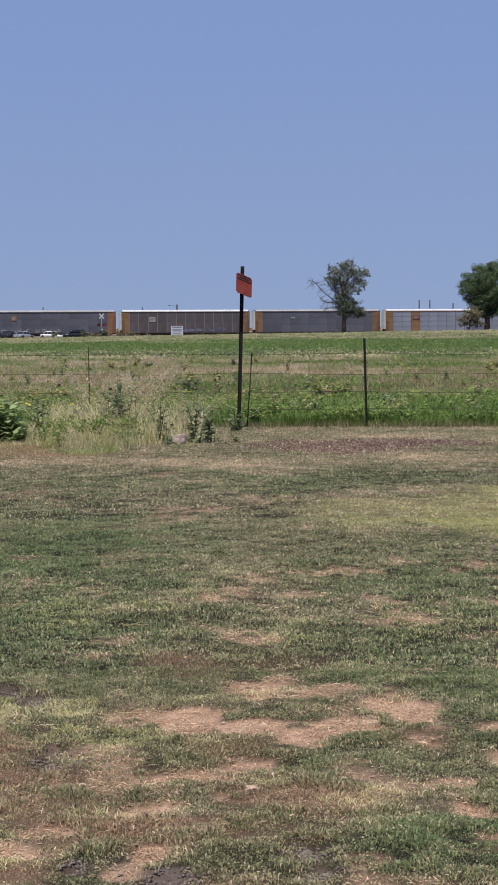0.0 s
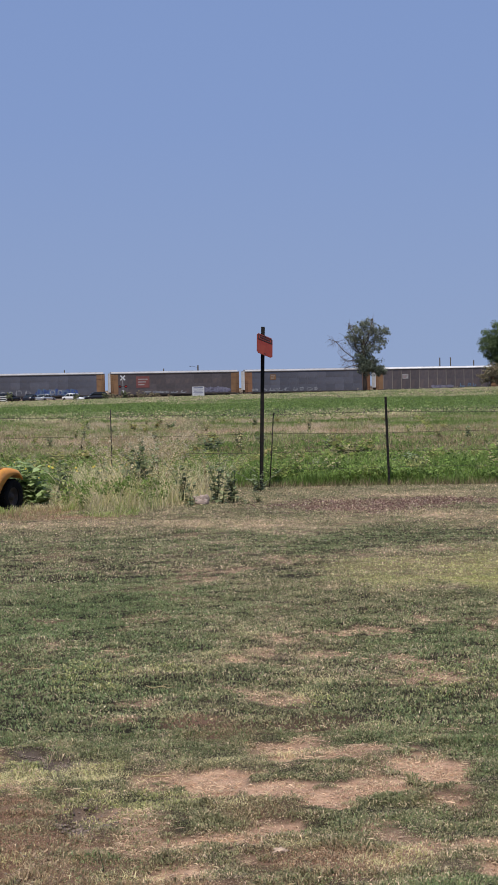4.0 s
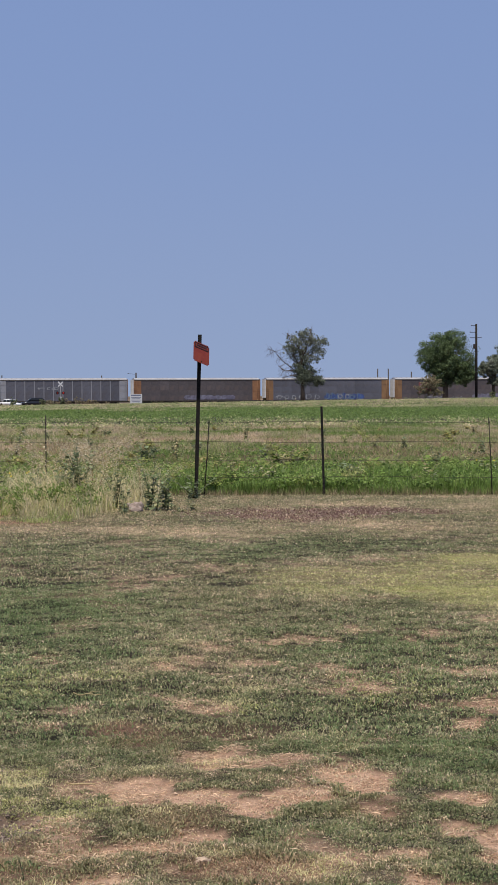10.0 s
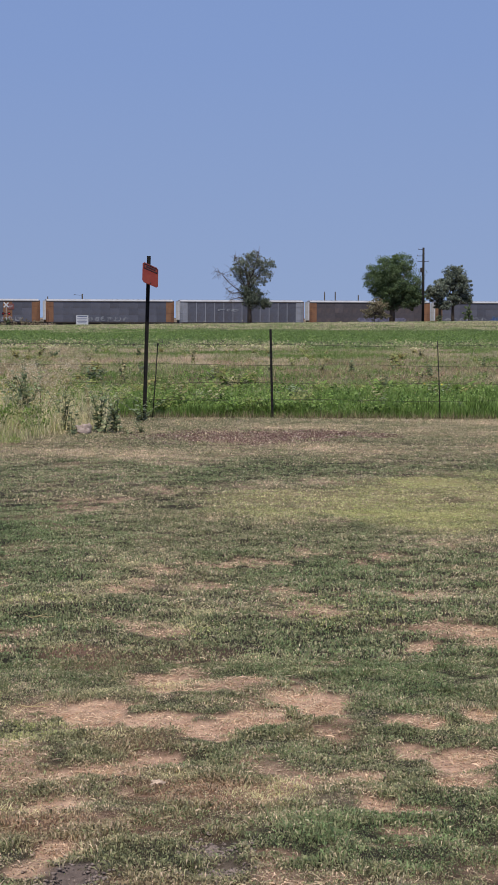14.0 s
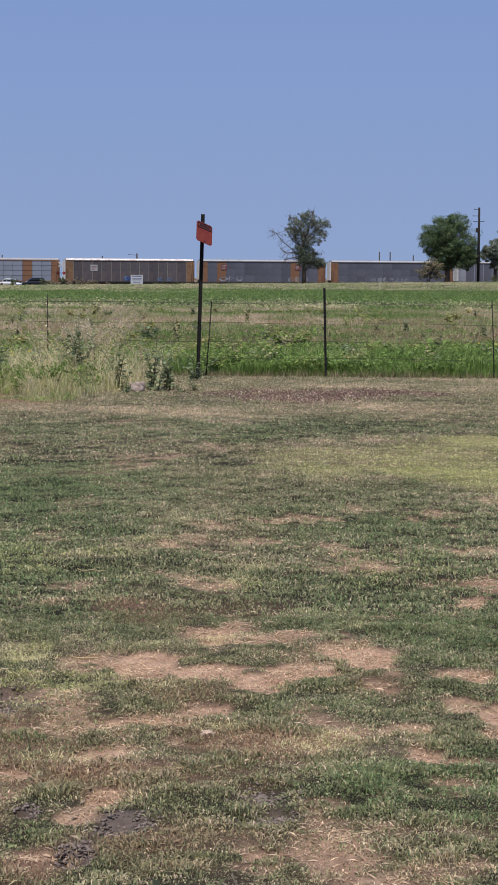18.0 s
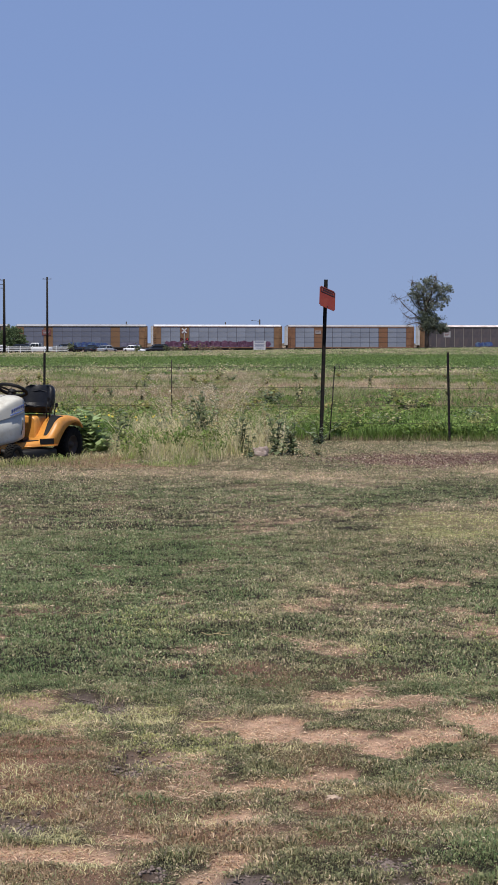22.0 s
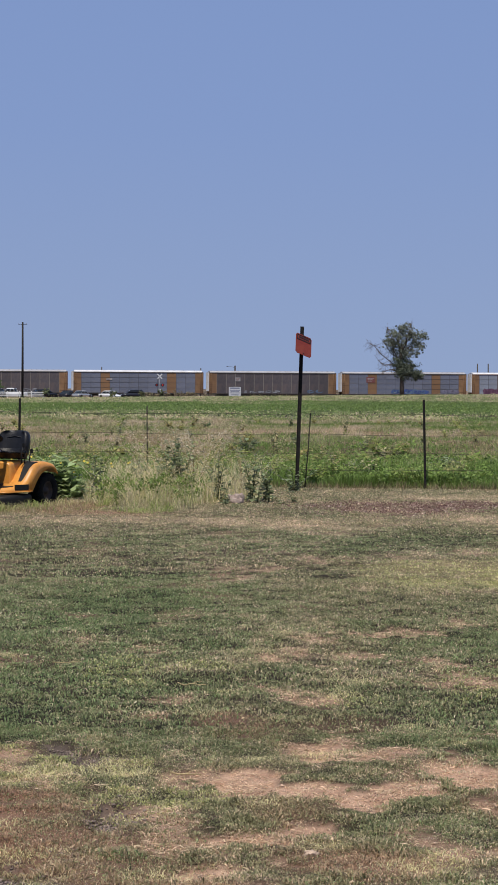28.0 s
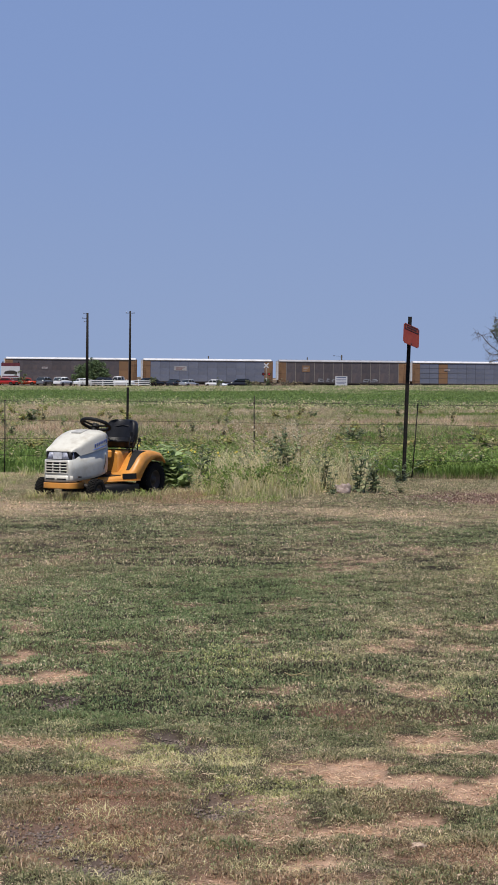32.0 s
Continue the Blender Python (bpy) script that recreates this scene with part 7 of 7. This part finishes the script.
def weed(x, y, h, stems, leaf, dry, seed, label, spread_=0.08, flowers=0, seeds=0, name="weed", stem_mat=None, leaf_mat=None):
    w = thing(name, pose(x, y, gz(x, y)), label, "weed", "weeds by the fence")
    rnd = np.random.default_rng(seed)
    vs, ps = [], []
    for _ in range(stems):
        a = rnd.uniform(0, 2 * np.pi)
        r = spread_ * rnd.random() ** 0.5
        hh = h * rnd.uniform(0.65, 1.0)
        lean = rnd.normal(0, 0.10, 2) * h + np.array([np.cos(a), np.sin(a)]) * r * 1.2
        pts = [Vector((np.cos(a) * r * t + lean[0] * t * t, np.sin(a) * r * t + lean[1] * t * t, hh * t - 0.02)) for t in (0.0, 0.35, 0.7, 1.0)]
        bm = bmesh.new()
        tube(bm, pts, [q * max(0.3, min(1.0, h / 0.5)) for q in (0.007, 0.006, 0.004, 0.002)], 5)
        part("stem", bm, stem_mat or STEM, w)
        k = max(6, int(hh / 0.022))
        for j in range(k):
            t = 0.12 + 0.88 * j / k
            p = np.array(pts[0].lerp(pts[1], t / 0.35) if t < 0.35 else pts[1].lerp(pts[2], (t - 0.35) / 0.35) if t < 0.7 else pts[2].lerp(pts[3], (t - 0.7) / 0.3))
            b = rnd.uniform(0, 2 * np.pi)
            s = leaf * rnd.uniform(0.5, 1.3) * (1.1 - 0.45 * t)
            d = np.array([np.cos(b), np.sin(b), rnd.uniform(-0.35, 1.0)])
            q = np.array([-np.sin(b), np.cos(b), rnd.uniform(-0.3, 0.3)]) * 0.40 * s
            vs += [p, p + d * s * 0.5 + q, p + d * s + np.array([0, 0, -0.25 * s]), p + d * s * 0.5 - q]
        ps.append(pts[3])
    v = np.array(vs)
    me = new_mesh("foliage", v, np.arange(len(v)).reshape(-1, 4), leaf_mat or WEED_LEAF)
    value_of(me, "dry", np.repeat(np.clip(dry + rnd.normal(0, 0.12, len(v) // 4), 0, 1), 4))
    lv = new("foliage", me)
    lv.parent = w
    tagged(lv, kind="stuff")
    for k in range(flowers):
        p = ps[k % len(ps)] + Vector((rnd.normal() * 0.05, rnd.normal() * 0.05, rnd.uniform(-0.12, 0.02)))
        bm = bmesh.new()
        for j in range(9):
            box(bm, 0.004, 0.016, -0.004, 0.004, -0.001, 0.001, m=Matrix.Translation(p) @ Euler((radians(60), 0, rnd.uniform(-0.6, 0.6))).to_matrix().to_4x4() @ Matrix.Rotation(j * 0.7, 4, "Z"))
        part("flower", bm, PETAL, w, "small yellow flower")
    if seeds:
        c = [p + Vector((rnd.normal() * 0.06, rnd.normal() * 0.06, rnd.uniform(-0.2, 0.03))) for p in ps for _ in range(seeds)]
        v, f = leaf_cloud(rnd, [tuple(q) for q in c], [0.055] * len(c), 16, 0.0085)
        me = new_mesh("seed_plume", v, f, SEED_TAN)
        value_of(me, "dry", rnd.random(len(v) // 4).repeat(4))
        sd = new("seed_plume", me)
        sd.parent = w
        tagged(sd, kind="stuff")
    return w


LANKY = "lanky dark green weed in front of the fence"
weed(-1.12, 27.7, 0.86, 4, 0.10, 0.20, 1, LANKY, 0.07)
weed(-1.02, 27.3, 0.44, 2, 0.085, 0.22, 20, LANKY, 0.05)
weed(-0.64, 27.4, 0.82, 4, 0.10, 0.20, 2, LANKY, 0.06)
weed(-0.56, 27.2, 0.46, 2, 0.085, 0.25, 21, LANKY, 0.05)
weed(-0.40, 27.3, 0.64, 4, 0.09, 0.22, 3, LANKY, 0.06)
weed(-0.98, 26.7, 0.22, 4, 0.07, 0.22, 4, "small green weed at the edge of the lawn", 0.08)
weed(-0.06, 27.3, 0.26, 5, 0.06, 0.35, 5, "small green weed at the edge of the lawn", 0.1)
weed(-0.22, 27.0, 0.18, 6, 0.06, 0.4, 22, "small green weed at the edge of the lawn", 0.14)
weed(-2.76, 27.2, 0.80, 3, 0.12, 0.12, 6, "lanky dark green weed beside the lawn tractor", 0.05)
weed(-3.24, 27.6, 0.66, 8, 0.20, 0.10, 7, "leafy green bushy weed behind the lawn tractor", 0.26, leaf_mat=BUSH_LEAF)
weed(-3.52, 27.8, 0.72, 8, 0.20, 0.08, 8, "leafy green bushy weed behind the lawn tractor", 0.26, flowers=4, leaf_mat=BUSH_LEAF)
weed(-3.12, 27.3, 0.42, 8, 0.17, 0.12, 9, "leafy green bushy weed behind the lawn tractor", 0.22, leaf_mat=BUSH_LEAF)
weed(-3.72, 28.4, 0.62, 16, 0.12, 0.02, 23, "leafy green bushy weed behind the lawn tractor", 0.3, flowers=8, leaf_mat=GREEN_LEAF)
weed(-1.86, 28.0, 0.92, 5, 0.11, 0.15, 10, "tall weed with dark leaves among dry grass", 0.16)
weed(-1.62, 27.9, 0.98, 6, 0.11, 0.18, 11, "tall weed with dark leaves among dry grass", 0.16)
weed(-2.22, 28.7, 0.66, 6, 0.09, 0.15, 24, "tall weed with dark leaves among dry grass", 0.14)
weed(-1.82, 28.8, 1.16, 16, 0.04, 0.95, 12, "tall tan seeding stalks in the unmown grass", 0.34, seeds=14, stem_mat=STEM_DRY, leaf_mat=SEED_TAN)
weed(-1.50, 28.9, 1.08, 12, 0.04, 0.95, 13, "tall tan seeding stalks in the unmown grass", 0.30, seeds=12, stem_mat=STEM_DRY, leaf_mat=SEED_TAN)
weed(-2.10, 28.9, 0.92, 9, 0.04, 0.95, 25, "tall tan seeding stalks in the unmown grass", 0.24, seeds=8, stem_mat=STEM_DRY, leaf_mat=SEED_TAN)
weed(-0.85, 29.6, 0.72, 6, 0.06, 0.8, 14, "tan seeding stalks in the unmown grass", 0.26, seeds=5, stem_mat=STEM_DRY)
weed(-2.62, 30.0, 0.60, 7, 0.08, 0.45, 15, "yellow-flowered weed among dry grass", 0.2, flowers=10, seeds=2)
weed(-4.1, 30.3, 0.62, 7, 0.09, 0.2, 16, "yellow-flowered weed behind the lawn tractor", 0.2, flowers=10)
weed(-0.05, 30.6, 0.40, 8, 0.08, 0.15, 17, "leafy green weed at the foot of the sign post", 0.25)
weed(-5.2, 30.6, 0.5, 7, 0.10, 0.2, 18, "leafy green weed by the fence", 0.3)


for _k, (_x, _y, _h, _r) in enumerate(((4.9, 41.5, 0.22, 0.4), (5.5, 41.3, 0.24, 0.45), (6.1, 41.2, 0.22, 0.45), (6.7, 41.0, 0.22, 0.4), (2.05, 44.5, 0.34, 0.32), (1.35, 40.6, 0.24, 0.4), (3.75, 41.8, 0.22, 0.25), (0.35, 32.6, 0.36, 0.3), (0.75, 32.9, 0.34, 0.3), (0.1, 33.0, 0.36, 0.3))):
    weed(_x, _y, _h * 1.3, 12, 0.17 if _k < 7 else 0.09, 0.25 if _k < 4 else 0.4, 80 + _k, "broad-leaved pale green weed behind the fence", _r, leaf_mat=GREEN_LEAF)


def pasture_weeds():
    rnd = random.Random(5)
    kinds = [weed(60, 33, 0.42, 3, 0.10, 0.35, 41, "dark green weed standing in the pasture", 0.05), weed(61, 33, 0.36, 5, 0.08, 0.45, 42, "leafy weed standing in the pasture", 0.07),
             weed(62, 33, 0.5, 4, 0.10, 0.7, 43, "browned weed stalk standing in the pasture", 0.06), weed(63, 33, 0.40, 7, 0.16, 0.05, 44, "broad-leaved bright green weed in the pasture", 0.2),
             weed(64, 33, 0.42, 5, 0.11, 0.35, 45, "yellow-flowered weed in the pasture", 0.2, flowers=2),
             weed(65, 33, 0.38, 5, 0.15, 0.75, 46, "yellowing broad-leaved weed in the pasture", 0.16, leaf_mat=GREEN_LEAF), weed(66, 33, 0.46, 4, 0.12, 0.55, 47, "olive leafy weed going to seed in the pasture", 0.12, seeds=2, leaf_mat=GREEN_LEAF)]
    for k, w in enumerate(kinds):
        at = ((1.6, 49), (3.4, 42), (-0.6, 52), (2.75, 36.6), (5.6, 37.5), (-1.2, 38.5), (-2.6, 41.0))[k]
        w.matrix_world = pose(*at, gz(*at))
        tagged(w, group="weeds in the pasture")
    for k in range(260):
        w = rnd.choices(kinds, (5, 3, 6, 2, 1, 8, 7))[0]
        y = 33.5 + 55 * rnd.random() ** 1.5
        x = rnd.uniform(-0.215, 0.215) * y
        if k >= 190:
            w = kinds[5 + k % 2]
            y = 33 + 13 * rnd.random()
            x = rnd.uniform(-0.14, 0.01) * y
        s = rnd.uniform(0.4, 0.95) * (1 + y / 170)
        c = copy_thing(w, pose(x, y, gz(x, y), 0, 0, rnd.uniform(0, 360)))
        c.scale = (s, s, s)


pasture_weeds()


def fallen_rock(x, y, rx, ry, rz, seed, mat, label, name="rock"):
    bm = bmesh.new()
    bmesh.ops.create_icosphere(bm, subdivisions=3, radius=1.0)
    for v in bm.verts:
        k = 1 + 0.55 * (noise.noise(v.co * 1.5 + Vector((seed, 0, 0)))) + 0.3 * noise.noise(v.co * 4)
        v.co = Vector((v.co.x * rx * k, v.co.y * ry * k, v.co.z * rz * k))
    r = part(name, shaded(bm), mat)
    r.matrix_world = pose(x, y, gz(x, y) + rz * 0.35, 0, 0, seed * 40)
    return tagged(r, label, "rock")


STONE = surface("stone_tan", two((0.42, 0.31, 0.23)), 60, 0.9, bump=0.5)
ROCK = surface("rock_pink", [(0.35, (0.20, 0.15, 0.125)), (0.65, (0.45, 0.36, 0.32))], 12, 0.9, bump=0.6)
fallen_rock(-0.84, 27.2, 0.12, 0.10, 0.11, 2, ROCK, "pale pinkish rock among weeds")
fallen_rock(0.04, 6.74, 0.026, 0.02, 0.014, 5, STONE, "small tan stone on bare earth", "stone")


def twig(x, y, turn, length, seed):
    rnd = random.Random(seed)
    bm = bmesh.new()
    pts = [(length * (k / 4 - 0.5), rnd.uniform(-0.012, 0.012), 0.012 + rnd.uniform(0, 0.012)) for k in range(5)]
    tube(bm, pts, [0.003, 0.0032, 0.003, 0.0025, 0.0015], 6)
    tube(bm, [pts[2], (pts[2][0] + 0.03, 0.03, 0.03), (pts[2][0] + 0.06, 0.045, 0.025)], [0.002, 0.0016, 0.001], 5)
    t = part("twig", bm, STEM_DRY)
    t.matrix_world = pose(x, y, float(lawn_z(np.array([x]), np.array([y]))[0]), 0, 0, turn)
    return tagged(t, "thin dry fallen twig on the lawn", "twig", "twigs on the lawn")


for _k, (_x, _y, _t, _l) in enumerate(((-0.47, 8.22, -8, 0.13), (-1.30, 11.27, 12, 0.20), (-0.57, 10.55, -10, 0.16))):
    twig(_x, _y, _t, _l, _k)
weed(-0.55, 6.51, 0.14, 2, 0.012, 0.35, 95, "small lone weed stalk in the lawn", 0.01)


CLOD = surface("dark_clod", [(0.3, (0.10, 0.075, 0.065)), (0.7, (0.26, 0.20, 0.17))], 25, 0.95, bump=0.5)
CRUMB = surface("pale_crumb", [(0.3, (0.24, 0.155, 0.11)), (0.7, (0.46, 0.33, 0.25))], 25, 0.95, bump=0.5)


def crumbs(name, spots, count, size, mat, label, seed):
    """Small clods of earth scattered over patches of ground."""
    rnd = np.random.default_rng(seed)
    base = np.array([(1, 0, 0), (-1, 0, 0), (0, 1, 0), (0, -1, 0), (0, 0, 1), (0, 0, -1)], float)
    tri = np.array([(0, 2, 4), (2, 1, 4), (1, 3, 4), (3, 0, 4), (2, 0, 5), (1, 2, 5), (3, 1, 5), (0, 3, 5)])
    vs, fs = [], []
    for cx, cy, rx, ry, amount in spots:
        for _ in range(int(count * amount)):
            x, y = cx + rx * rnd.normal() * 0.6, cy + ry * rnd.normal() * 0.6
            s = size * rnd.uniform(0.4, 1.6)
            p = base * rnd.uniform(0.6, 1.3, (6, 1)) * s * np.array([1.3, 1.3, 0.7])
            a = rnd.uniform(0, 6.28)
            p = np.stack([p[:, 0] * np.cos(a) - p[:, 1] * np.sin(a), p[:, 0] * np.sin(a) + p[:, 1] * np.cos(a), p[:, 2]], 1)
            z = float(lawn_z(np.array([x]), np.array([y]))[0])
            fs.append(tri + 6 * len(vs))
            vs.append(p + [x, y, z + s * 0.25])
    tagged(new(name, new_mesh(name, np.concatenate(vs), np.concatenate(fs), mat)), label, "earth", kind="stuff")


crumbs("dark_clods", SOIL, 480, 0.0055, CLOD, "dark crumbling clods of damp soil", 4)
crumbs("earth_crumbs", BARE_MIDDLE + BARE_EAST, 30, 0.004, CRUMB, "pale crumbs of earth on the bare patches", 6)


LITTER_LEAF = blade_mat("litter_leaf", (0.22, 0.13, 0.108), (0.58, 0.46, 0.38), 0.45, 0.15, mid=(0.32, 0.21, 0.17), gloss=0.7)


def lawn_litter():
    rnd = np.random.default_rng(12)
    n = 60000
    x, y = rnd.uniform(-0.4, 4.4, n), rnd.uniform(24.4, 28.6, n)
    keep = rnd.random(n) < 0.5 * blobs(x, y, LITTER, 0.7, 21, 0.6)
    x, y = x[keep], y[keep]
    n = len(x)
    v, f = leaf_cloud(rnd, np.stack([x, y, lawn_z(x, y) + 0.012], 1), np.full(n, 0.016), 1, 0.013, 0.5)
    me = new_mesh("dead_leaves", v, f, LITTER_LEAF)
    value_of(me, "dry", np.where(rnd.random(n) < 0.16, 0.95, 0.45 * rnd.random(n)).repeat(4))
    tagged(new("dead_leaves", me), "brown dead leaves strewn on the lawn by the fence", "leaves", kind="stuff")


lawn_litter()
motions()
